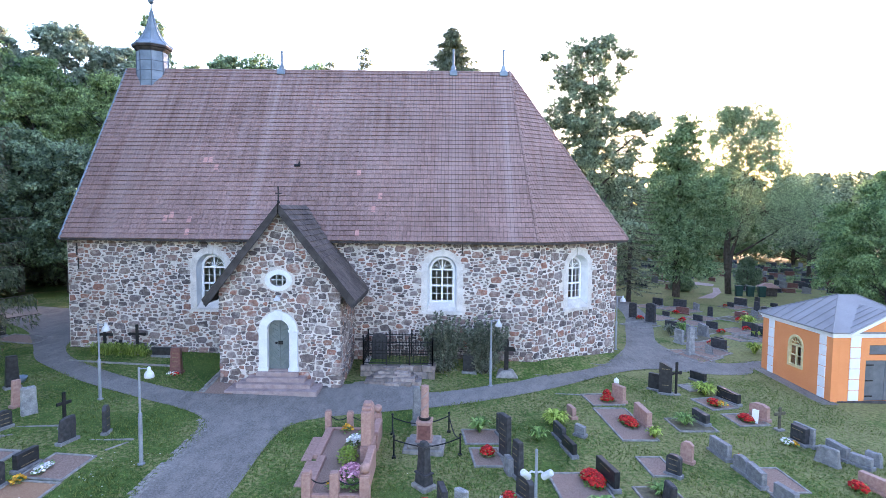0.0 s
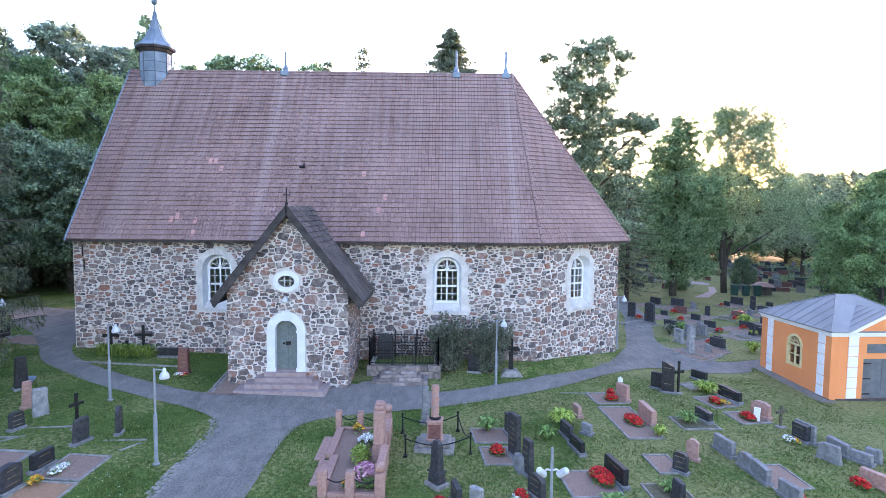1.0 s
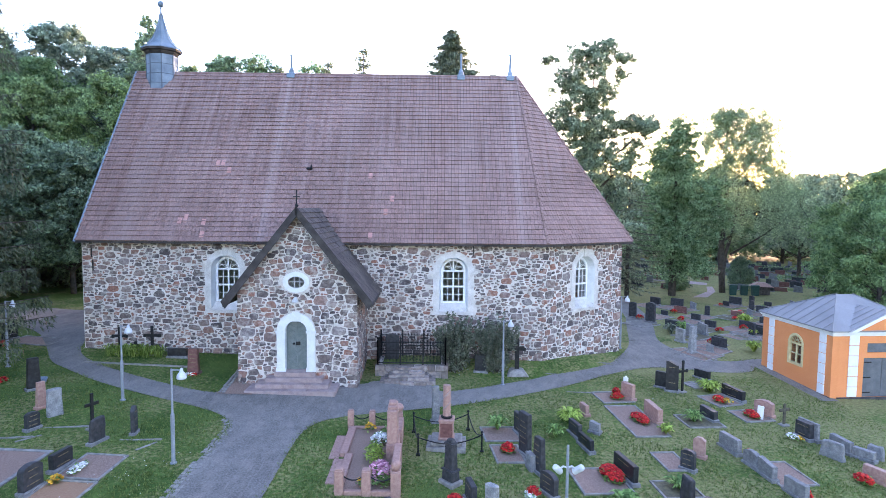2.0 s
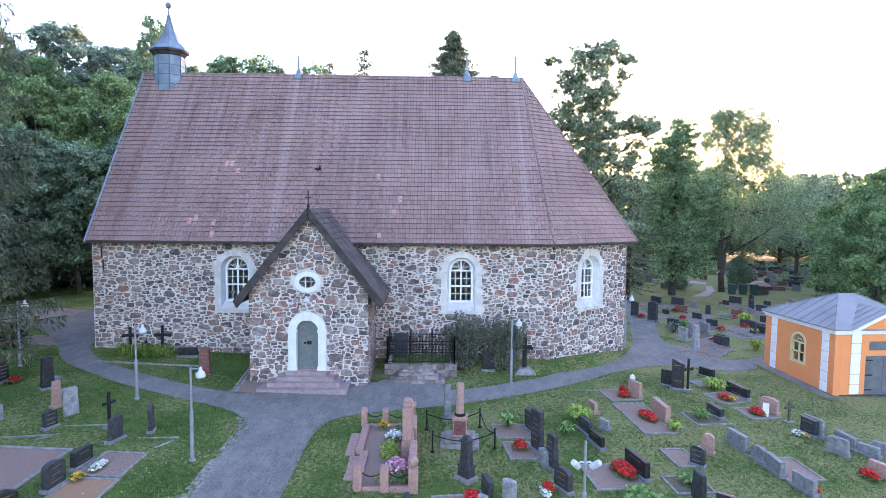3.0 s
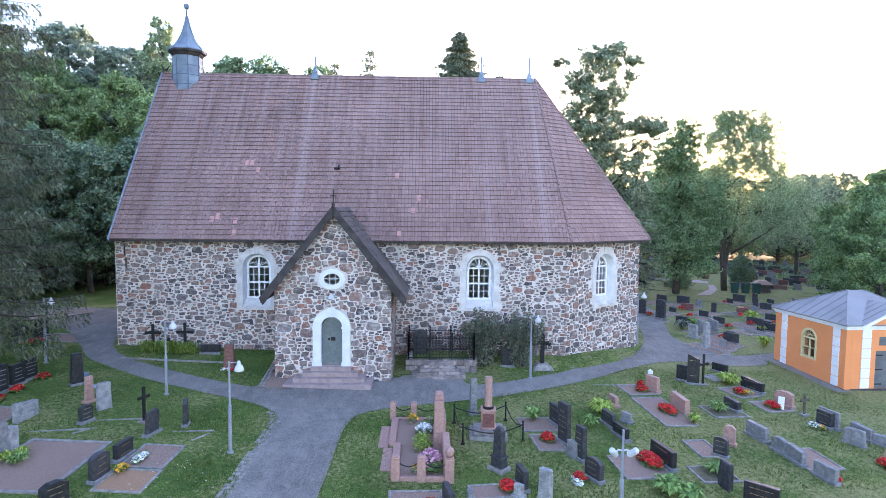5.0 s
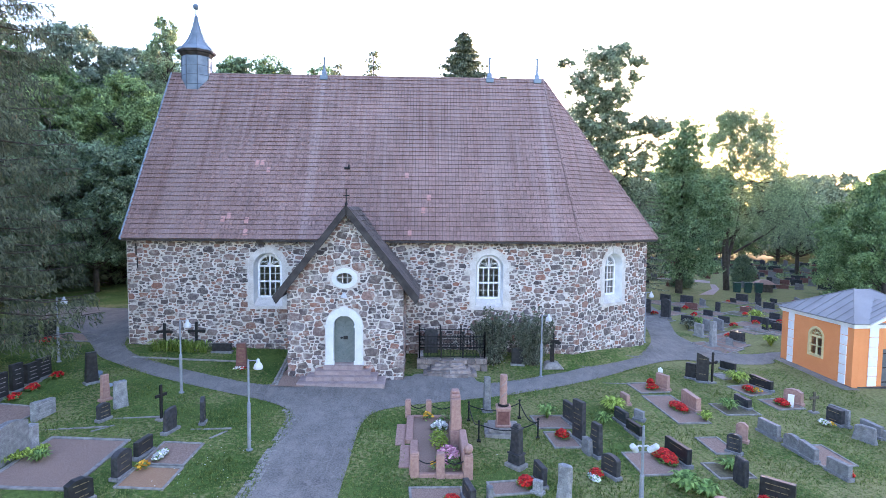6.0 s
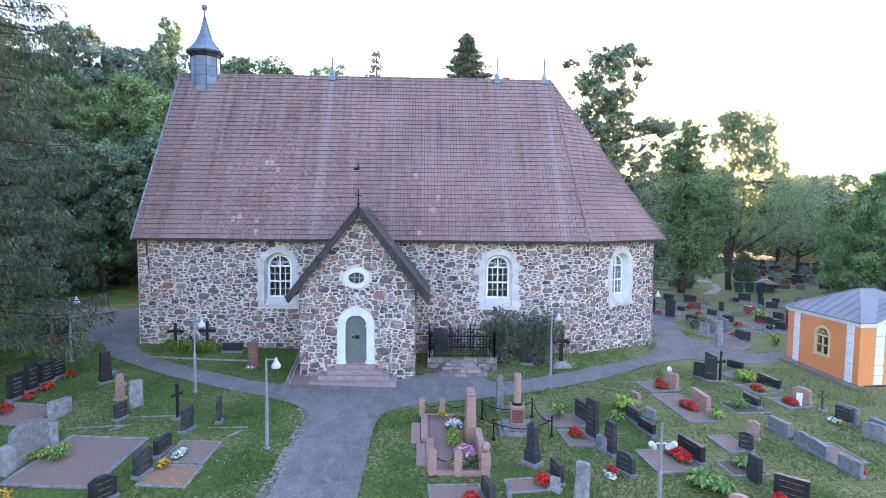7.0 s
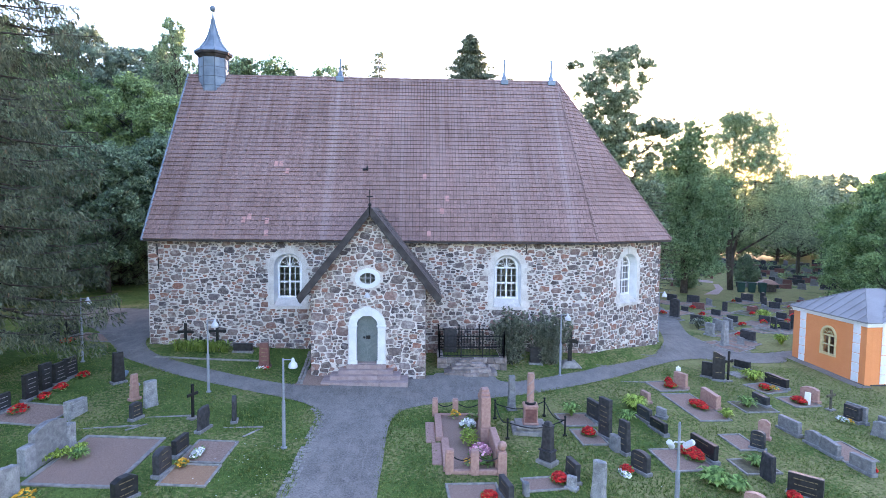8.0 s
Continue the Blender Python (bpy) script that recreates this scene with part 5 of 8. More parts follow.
def lobed_tree(m, label, lobes, seed, mat, height, bole, size=0.2, per=60, clump=(0.3, 0.55), droop=0.0, gap=-0.2, deep=0.85, stems=((0.0, 0.0),), name="tree", category="tree"):
    """A tree whose crown is a set of boughs (x, z, half width, half height, twigs), with limbs to each and gaps between the twigs."""
    r = random.Random(seed)
    t = thing(name, m, label, category)
    bm = bmesh.new()
    for dx, dy in stems:
        top = height * (0.9 if dx == 0 else 0.7)
        rod(bm, [(dx * (k / 7) ** 1.3 + 0.12 * math.sin(1.7 * k + seed), dy * (k / 7) ** 1.3 + 0.1 * math.sin(1.3 * k), top * k / 7 - (0.3 if k == 0 else 0)) for k in range(8)], bole * (1.0 if dx == 0 else 0.7), 8, 0.03)
    centres, radii, hubs = [], [], []
    for x, z, rx, rz, n in lobes:
        hub = Vector((x, r.uniform(-0.35, 0.35) * rx, z))
        z0 = max(height * 0.12, z - rz * 0.4 - 0.35 * abs(x) - 0.06 * height)
        base = Vector((0.1 * x, 0, z0))
        rod(bm, [base, base.lerp(hub, 0.5) + Vector((0, 0, -0.05 * abs(x))), hub], bole * 0.4 * (1.1 - z / height) + 0.03, 6, 0.03)
        for i in range(n):
            d = Vector((r.gauss(0, 1), r.gauss(0, 1), r.gauss(0, 1))).normalized() * r.random() ** 0.42
            c = hub + Vector((d.x * rx, d.y * rx * deep, d.z * rz))
            if noise.noise((c.x * 0.75 + seed, c.y * 0.75, c.z * 0.75)) < gap and d.length > 0.3:
                continue
            if i % 4 == 0:
                rod(bm, [hub, hub.lerp(c, 0.5) + Vector((0, 0, -0.08)), c], 0.028, 4, 0.008)
            centres.append(c)
            radii.append(r.uniform(*clump))
            hubs.append(hub)
    part("trunk", bm, M_bark, t, "grey-brown bark", smooth=True)
    vs, fs = leaf_cloud(centres, radii, per, size, seed, droop, 0.7, hubs)
    tagged(soup("crown", vs, fs, mat, t), kind="stuff")
    return t


def hanging_spruce(m, label, height, reach, low, seed, tiers=53, boughs=12):
    """An old spruce: close tiers of sagging boughs, each with a curtain of hanging twigs, and cones near the top."""
    r = random.Random(seed)
    t = thing("spruce", m, label, "spruce")
    bm = bmesh.new()
    rod(bm, [(0, 0, -0.3), (0.05, 0, height * 0.5), (0, 0, height)], 0.013 * height, 10, 0.03)
    vs, fs, cv, cf = [], [], [], []
    for k in range(tiers):
        f = k / tiers
        z1 = low + (height - low) * f
        for j in range(boughs):
            a = 2 * math.pi * (j + r.random()) / boughs
            L = reach * (1 - f) ** 0.34 * r.uniform(0.62, 1.08) + 0.2
            d, e = Vector((math.cos(a), math.sin(a), 0)), Vector((-math.sin(a), math.cos(a), 0))
            z = z1 + r.uniform(-0.3, 0.3)

            def at(q):
                return Vector((0, 0, z)) + d * L * q + Vector((0, 0, L * (-0.42 * q + 0.3 * q * q)))
            if (k + j) % 2 == 0:
                rod(bm, [at(q) for q in (0, 0.35, 0.7, 1.0)], 0.02 + 0.008 * L, 4, 0.01)
            for _ in range(int(24 + 54 * L)):
                q = 0.25 + 0.75 * r.random() ** 0.6
                c = at(q) + e * r.uniform(-1, 1) * (0.1 + 0.55 * (1.05 - q)) - Vector((0, 0, r.random() ** 2 * 0.45))
                tip = c + d * r.uniform(-0.06, 0.2) + e * r.uniform(-0.16, 0.16) - Vector((0, 0, r.uniform(0.02, 0.26)))
                w = (e * r.uniform(-1, 1) + d * r.uniform(-1, 1) + Vector((0, 0, r.uniform(-0.6, 0.6)))).normalized() * r.uniform(0.018, 0.042)
                n = len(vs)
                vs += [tuple(c - w), tuple(c + w), tuple(tip)]
                fs.append((n, n + 1, n + 2))
            for _ in range(2 if f > 0.3 else 1):
                if r.random() < 0.8:
                    c = at(r.uniform(0.7, 1.0)) + e * r.uniform(-0.3, 0.3) - Vector((0, 0, 0.15))
                    n = len(cv)
                    cv += [tuple(c + Vector((x, y, zz))) for x, y, zz in ((0.024, 0, 0.02), (-0.013, 0.024, 0.02), (-0.013, -0.024, 0.02), (0, 0, -0.15))]
                    cf += [(n, n + 1, n + 3), (n + 1, n + 2, n + 3), (n + 2, n, n + 3), (n, n + 2, n + 1)]
    part("trunk", bm, M_bark, t, "brown bark", smooth=True)
    tagged(soup("crown", vs, fs, M_spruce, t), kind="stuff")
    tagged(soup("cone", cv, cf, M_cone, t, "hanging light brown cones"), kind="stuff")
    return t


def stand(x, y, turn=0.0, k=1.0):
    return pose(x, y, ground(x, y), 0, 0, turn) @ Matrix.Scale(k, 4)


# trees to the east
ASH = ((-0.3, 18.6, 2.1, 1.1, 110), (-3.3, 18.2, 0.6, 0.28, 9), (2.3, 18.5, 0.8, 0.35, 16), (2.0, 17.4, 0.6, 0.4, 12), (-1.0, 16.1, 2.5, 1.9, 250), (-1.2, 13.5, 2.9, 1.8, 260), (2.1, 13.9, 1.7, 1.1, 90),
       (3.8, 13.5, 1.2, 0.9, 50), (0.2, 11.2, 2.4, 1.7, 170), (2.7, 11.4, 1.6, 1.4, 80), (1.5, 9.0, 2.2, 1.3, 80), (-2.2, 11.0, 1.8, 1.8, 80), (-0.8, 8.0, 2.2, 1.6, 70), (1.8, 6.4, 2.2, 1.6, 70))
lobed_tree(stand(10.7, 41.5), "tall open-crowned dark green tree behind the church", ASH, 31, M_leaf_dark, 19.6, 0.34, 0.18, 54, (0.26, 0.52), gap=-0.2)
LINDEN = ((0.2, 14.6, 1.7, 1.8, 100), (-0.9, 13.2, 1.8, 1.7, 90), (0.1, 12.2, 2.8, 2.2, 180), (0.5, 9.4, 3.3, 2.7, 270), (0.2, 5.6, 3.6, 2.8, 270), (0.5, 2.9, 3.4, 1.5, 120), (3.1, 8.0, 1.9, 3.0, 120), (-2.0, 8.6, 1.9, 2.6, 110))
linden = lobed_tree(stand(20.8, 51), "dense green linden beside the graves", LINDEN, 32, M_leaf_mid, 16.2, 0.36, 0.17, 56, (0.34, 0.66), gap=-0.48)
BIRCH = ((3.4, 16.2, 2.2, 1.5, 150), (-0.8, 17.2, 1.6, 1.2, 100), (1.2, 16.8, 2.7, 1.8, 190), (0.6, 14.2, 3.4, 2.4, 280), (2.7, 13.4, 3.0, 2.6, 250), (1.4, 10.6, 4.4, 2.8, 330), (5.0, 10.3, 2.8, 2.7, 190), (1.8, 7.8, 4.9, 2.4, 260), (7.0, 8.4, 2.4, 2.8, 150), (-1.7, 11.5, 2.1, 2.5, 120), (-1.0, 15.3, 2.0, 1.7, 110))
birch = lobed_tree(stand(26.9, 54), "large weeping birch with fine hanging foliage", BIRCH, 33, M_leaf_birch, 18.8, 0.32, 0.13, 44, (0.3, 0.55), droop=2.2, gap=-0.42, stems=((0.0, 0.0), (2.2, 0.4), (-1.2, -0.3)))
maple = broadleaf(stand(36.6, 43), "broad bright green maple behind the chapel", 12.0, 7.2, 0.1, 34, M_leaf_maple, 190, 10, 66, 0.165, "dome", 0.16)
broadleaf(stand(29.6, 37.6), "pale green maple beside the chapel", 8.9, 4.2, 0.08, 54, M_leaf_maple, 120, 10, 70, 0.125, "dome", 0.17, droop=0.6)
# woods to the west
oak = broadleaf(stand(-29.2, 49.1), "round-topped leafy maple west of the church", 17.3, 5.3, 0.16, 35, M_leaf_oak, 130, 10, 62, 0.185, "dome", 0.19, 0.04)
elm = broadleaf(stand(-29.8, 39.6), "dark leafy elm at the edge of the wood", 11.5, 4.6, 0.22, 36, M_leaf_wood, 120, 10, 50, 0.19, "dome", 0.19)
pine = broadleaf(stand(-38.5, 58), "tall dark pine in the wood", 24.0, 5.6, 0.3, 55, M_pine, 140, 10, 32, 0.3, "oval", 0.19)
poplar = broadleaf(stand(-30.6, 60), "grey-green aspen in the wood", 22.6, 3.3, 0.3, 56, M_leaf_birch, 110, 10, 34, 0.26, "oval", 0.32)
tall_maple = broadleaf(stand(-40.5, 47), "tall maple with sunlit top leaves", 23.0, 5.4, 0.2, 57, M_leaf_maple, 100, 10, 36, 0.28, "oval", 0.24)
pale = broadleaf(stand(-26.8, 53), "slender pale birch above the wood", 23.4, 1.9, 0.4, 37, M_leaf_birch, 110, 7, 30, 0.18, "oval", 0.28, 0.15, 1.6)
hanging_spruce(stand(-21.4, 20.2), "old drooping spruce with brown cones beside the path", 31.0, 5.0, 1.8, 38)
for src, x, y, turn, k in ((oak, -33.6, 46.5, 70, 0.94), (oak, -25.0, 47.5, 200, 0.88), (elm, -34.5, 38, 40, 1.2), (elm, -26.4, 39.5, 140, 0.92), (elm, -23.4, 44.5, 20, 1.05), (elm, -37, 32, 100, 1.35), (elm, -44, 37, 250, 1.6),
                           (pine, -44.5, 55, 90, 0.98), (pine, -34.5, 62, 160, 0.96), (tall_maple, -46, 46, 10, 1.05), (tall_maple, -52, 40, 130, 1.05), (tall_maple, -37, 52, 220, 0.85), (poplar, -27.5, 63, 60, 0.94),
                           (linden, -20.4, 62, 30, 1.37), (poplar, -23.2, 61, 90, 0.97), (linden, -15.4, 66, 110, 1.4)):
    copy_thing(src, stand(x, y, turn, k))
# conifers behind the ridge
fir = spruce(stand(0.5, 53.5), "dark spruce behind the church", 23.8, 12.0, 39, 44, 11, 0.6, 0.33, 2.6, 0.85)
for x, y, turn, k in ((4.6, 56, 70, 0.86), (-20, 70, 0, 0.98)):
    copy_thing(fir, stand(x, y, turn, k))
thin = spruce(stand(-8.7, 61.5), "thin bare-branched spruce behind the church", 24.2, 6.2, 58, 40, 7, 0.1, 0.32, 1.5, 0.8)
for x, y, turn, k in ((-12.7, 63, 10, 0.95), (-29.4, 56, 40, 0.9), (15.2, 46.5, 80, 0.58), (17.0, 58, 120, 0.72)):
    copy_thing(thin, stand(x, y, turn, k))
# trees further off
far_a = broadleaf(stand(38, 96), "distant leafy tree beyond the graves", 15, 5.5, 0.08, 51, M_leaf_mid, 50, 7, 22, 0.5, "dome", 0.28)
far_b = broadleaf(stand(-48, 92), "distant dark leafy tree in the wood", 19, 6.0, 0.08, 52, M_leaf_dark, 50, 7, 22, 0.55, "dome", 0.28)
far_c = broadleaf(stand(45, 52), "leafy tree beyond the churchyard graves", 12.5, 6.2, 0.08, 53, M_leaf_mid, 80, 8, 26, 0.3, "dome", 0.2)
for i in range(36):
    x = -95 + 5.4 * i + rng.uniform(-2, 2)
    y = 84 + 14 * rng.random() + 0.08 * abs(x)
    if -20 < x < 12:
        continue
    copy_thing(rng.choice((far_a, far_b)) if x < 0 else far_a, stand(x, y, rng.uniform(0, 360), rng.uniform(0.85, 1.1)))
far_d = broadleaf(stand(42.6, 67), "dark tree with a clear stem beyond the far graves", 12.6, 5.4, 0.26, 59, M_leaf_dark, 90, 8, 28, 0.24, "oval", 0.2)
for src, x, y, k in ((far_d, 52, 74, 1.05), (far_d, 60, 68, 1.0), (far_c, 44, 90, 1.12), (far_c, 36, 93, 1.2), (far_c, 52, 86, 1.1), (far_c, 48, 38, 1.0), (far_c, 13.4, 60, 0.9), (far_a, 60, 50, 1.0),
                     (far_b, -28, 68, 1.1), (far_b, -40, 66, 1.15), (far_b, -52, 60, 1.1), (far_b, -62, 50, 1.1), (far_b, -60, 38, 1.0), (far_b, -55, 28, 1.0), (far_b, -34, 74, 1.2)):
    copy_thing(src, stand(x, y, rng.uniform(0, 360), k))
# unseen trees, added west of the view to shade the lawn and nave wall
for x, y, k in ((-36, 24, 1.05), (-37, 14, 1.1), (-34, 5, 1.0), (-38, -4, 1.05), (-33, -13, 1.0), (-47, 20, 1.3), (-45, 2, 1.3), (-31, 28, 0.7)):
    copy_thing(far_b, stand(x, y, rng.uniform(0, 360), k))
# far wood edge all round
rw = random.Random(9)
edge_c, edge_r = [], []
for i in range(520):
    a = radians(-100 + 200 * i / 520)
    d = rw.uniform(112, 124)
    edge_c.append((d * math.sin(a), d * math.cos(a) + 4, rw.uniform(1.0, 8.5)))
    edge_r.append(rw.uniform(2.2, 3.6))
vs, fs = leaf_cloud(edge_c, edge_r, 80, 1.0, 12)
tagged(soup("woodland", vs, fs, M_leaf_dark), "distant edge of dark green woodland", "woodland", kind="stuff")
broadleaf(stand(30.4, 57.2), "dark round bush beside the birch", 3.3, 1.3, 0.04, 61, M_leaf_wood, 70, 9, 40, 0.1, name="bush", category="bush", clump=0.26)
broadleaf(stand(22.9, 55.2), "dark clipped bush beyond the linden", 1.7, 1.2, 0.04, 62, M_leaf_wood, 50, 8, 40, 0.09, name="bush", category="bush", clump=0.3)
# undergrowth and old churchyard wall to the west
for i, (x, y, k) in enumerate(((-24, 57, 1.6), (-28, 58, 1.8), (-33, 57, 1.5), (-38, 52, 1.7), (-36, 40, 1.5), (-41, 39, 1.8), (-45, 44, 1.8), (-31, 33.5, 1.2), (-38, 30, 1.6), (-20, 59, 1.5), (-27.5, 43.5, 1.3), (-30.5, 44.5, 1.5), (-33.5, 42, 1.6), (-26, 51, 1.6), (-30, 52.5, 1.7), (-23.6, 52, 1.5), (-33, 36.5, 1.4), (-30, 35.2, 1.0))):
    broadleaf(stand(x, y, i * 40, k), "leafy undergrowth bush at the wood's edge", 2.4, 1.5, 0.03, 300 + i, M_leaf_dark, 36, 7, 24, 0.18, name="bush", category="bush", clump=0.3) if i == 0 else copy_thing(bpy.data.objects["bush.002"], stand(x, y, i * 40, k))
cwall = thing("churchyard_wall", pose(-46, 53, ground(-30, 53), 0, 0, 3), "low dark dry-stone churchyard wall under trees", "wall")
bm = bmesh.new()
box(bm, 0, 27, 0.02, 0.8, -0.4, 1.25, 0.05)
part("core", bm, M_old, cwall)
wr = random.Random(2)
sv, sf = [], []
for poly in rubble([(0, -0.1), (27, -0.1), (27, 1.25), (0, 1.25)], [], 44, 0.5, (0.01, 0.04)):
    c, vv, ff = stone_mesh(poly, wr)
    k = len(sv)
    sv += [(x + c[0], y * 2, z + c[1]) for x, y, z in vv]
    sf += [tuple(k + i for i in f) for f in ff]
tagged(soup("rubble", sv, sf, M_old, cwall), kind="stuff")
# shrubs by the wall
def sprig_shrub(m, label, height, spread, seed, stems=46):
    """A shrub of upright arching stems, each feathered with narrow leaves."""
    r = random.Random(seed)
    t = thing("shrub", m, label, "shrub")
    bm = bmesh.new()
    centres, radii, hubs = [], [], []
    for i in range(stems):
        a, q = i * 2.39996 + r.uniform(-0.3, 0.3), math.sqrt((i + 0.5) / stems)
        h = height * r.uniform(0.72, 1.0) * (1 - 0.32 * q * q)
        foot = Vector((0.3 * q * math.cos(a), 0.22 * q * math.sin(a), -0.1))
        tip = Vector((spread * q * math.cos(a), 0.75 * spread * q * math.sin(a), h))
        mid = foot.lerp(tip, 0.5) + Vector((0, 0, 0.12 * h * q))
        rod(bm, [foot, mid, tip], 0.016, 4, 0.004)
        for k in range(13):
            f = 0.14 + 0.86 * k / 12
            c = foot.lerp(mid, 2 * f) if f < 0.5 else mid.lerp(tip, 2 * f - 1)
            w = 0.2 * (1.15 - 0.8 * f)
            centres.append(c + Vector((r.gauss(0, w * 0.5), r.gauss(0, w * 0.5), r.gauss(0, 0.05))))
            radii.append(w)
            hubs.append(c - Vector((0, 0, 0.2)))
    part("stem", bm, M_bark, t)
    vs, fs = leaf_cloud(centres, radii, 27, 0.068, seed, 0.0, 1.2, hubs)
    tagged(soup("foliage", vs, fs, M_shrub, t), kind="stuff")


sprig_shrub(stand(0.1, 24.0), "grey-green feathery shrub before the church wall", 2.75, 1.05, 41)
sprig_shrub(stand(1.9, 24.05), "grey-green leafy shrub beside a lamp", 2.7, 1.15, 42, 52)

# ---- graves ----
def letters(parent, w, h, y, mat, rows, seed):
    """Worn writing as plain bars."""
    r = random.Random(seed)
    for k in range(rows):
        z = h * (0.80 - 0.5 * k / max(rows - 1, 1))
        half, x = w * r.uniform(0.24, 0.4), 0.0
        bm = bmesh.new()
        x = -half
        while x < half:
            e = min(x + r.uniform(0.05, 0.16), half)
            box(bm, x, e, y - 0.003, y + 0.002, z - 0.011, z + 0.011)
            x = e + 0.025
        part("lettering", bm, mat, parent)


def headstone(style, x, y, yaw, w, h, t, mat, label, base=True, rows=3, ink=None, lean=0.0):
    """A gravestone; its inscribed face looks along local -y."""
    s = thing("gravestone", pose(x, y, ground(x, y), lean, 0, yaw), label, "gravestone", "gravestones")
    b = 0.0
    if base:
        bm = bmesh.new()
        box(bm, -w / 2 - 0.05, w / 2 + 0.05, -0.05, t + 0.05, -0.08, 0.09, 0.012)
        part("plinth", bm, M_grey if mat in (M_black, M_dark, M_grey) else mat, s)
        b = 0.09
    bm = bmesh.new()
    if style == "slab":
        box(bm, -w / 2, w / 2, 0, t, b - (0 if base else 0.06), h, 0.014)
    elif style == "round":
        n = 10
        prism(bm, [(-w / 2, b - 0.02), (w / 2, b - 0.02), (w / 2, h - 0.22 * w)] + [(w / 2 * math.cos(math.pi * i / n), h - 0.22 * w + 0.22 * w * math.sin(math.pi * i / n)) for i in range(1, n)] + [(-w / 2, h - 0.22 * w)], 0, t)
    elif style == "wave":
        n = 8
        prism(bm, [(-w / 2, b - 0.02), (w / 2, b - 0.02)] + [(w / 2 - w * i / n, h * (0.86 + 0.14 * smooth01(i / n))) for i in range(n + 1)], 0, t)
    elif style == "point":
        prism(bm, [(-w / 2, b - 0.02), (w / 2, b - 0.02), (w / 2, h * 0.86), (w * 0.2, h), (-w * 0.2, h), (-w / 2, h * 0.86)], 0, t)
    elif style == "taper":
        box(bm, -w / 2, w / 2, 0, t, b - 0.02, h, 0.014, taper=0.78)
    elif style == "obelisk":
        lathe(bm, [(w * 0.7, b - 0.05), (w * 0.7, b + h * 0.1), (w * 0.52, b + h * 0.13), (w * 0.36, h * 0.9), (0.03, h)], 4, at=(0, t / 2, 0), turn=math.pi / 4)
    elif style == "rough":
        box(bm, -w / 2, w / 2, 0, t, b - 0.04, h, 0.03, taper=0.82)
        bmesh.ops.subdivide_edges(bm, edges=bm.edges, cuts=2, use_grid_fill=True)
        for v in bm.verts:
            v.co += Vector(noise.noise_vector(v.co * 5 + Vector((x, y, 0)))) * 0.045
    body = part("stone", bm, mat, s)
    if rows and style in ("slab", "round", "wave", "point", "taper"):
        letters(body, w * 0.9, h, 0.0 if style != "taper" else 0.006, ink or (M_gold if mat in (M_black, M_dark, M_red) else M_silver), rows, int(abs(x * 31 + y * 17)))
    return s


def plot(x, y, yaw, w, length, fill, kerb=0.07, label="granite-edged grave plot of raked gravel", high=0.045):
    """A kerbed grave plot reaching out from (x, y) along local -y."""
    z = ground(x, y)
    a = radians(yaw)
    x2, y2 = x + math.sin(a) * length, y - math.cos(a) * length
    tilt = math.degrees(math.atan2(z - ground(x2, y2), length))
    x3, y3 = x + math.cos(a), y + math.sin(a)
    side = math.degrees(math.atan2(ground(x3, y3) - z, 1.0))
    p = thing("grave_plot", pose(x, y, z, 0, 0, yaw) @ pose(0, 0, 0, tilt, -side, 0), label, "grave plot", "grave plots")
    bm = bmesh.new()
    box(bm, -w / 2 + kerb, w / 2 - kerb, -length + kerb, -kerb, -0.1, high - 0.03)
    part("bed", bm, fill, p)
    for x0, x1, y0, y1 in ((-w / 2, w / 2, -length, -length + kerb), (-w / 2, w / 2, -kerb, 0), (-w / 2, -w / 2 + kerb, -length + kerb + 0.004, -kerb - 0.004), (w / 2 - kerb, w / 2, -length + kerb + 0.004, -kerb - 0.004)):
        bm = bmesh.new()
        box(bm, x0, x1, y0, y1, -0.12, high, 0.01)
        part("kerb", bm, M_kerb, p)
    return p


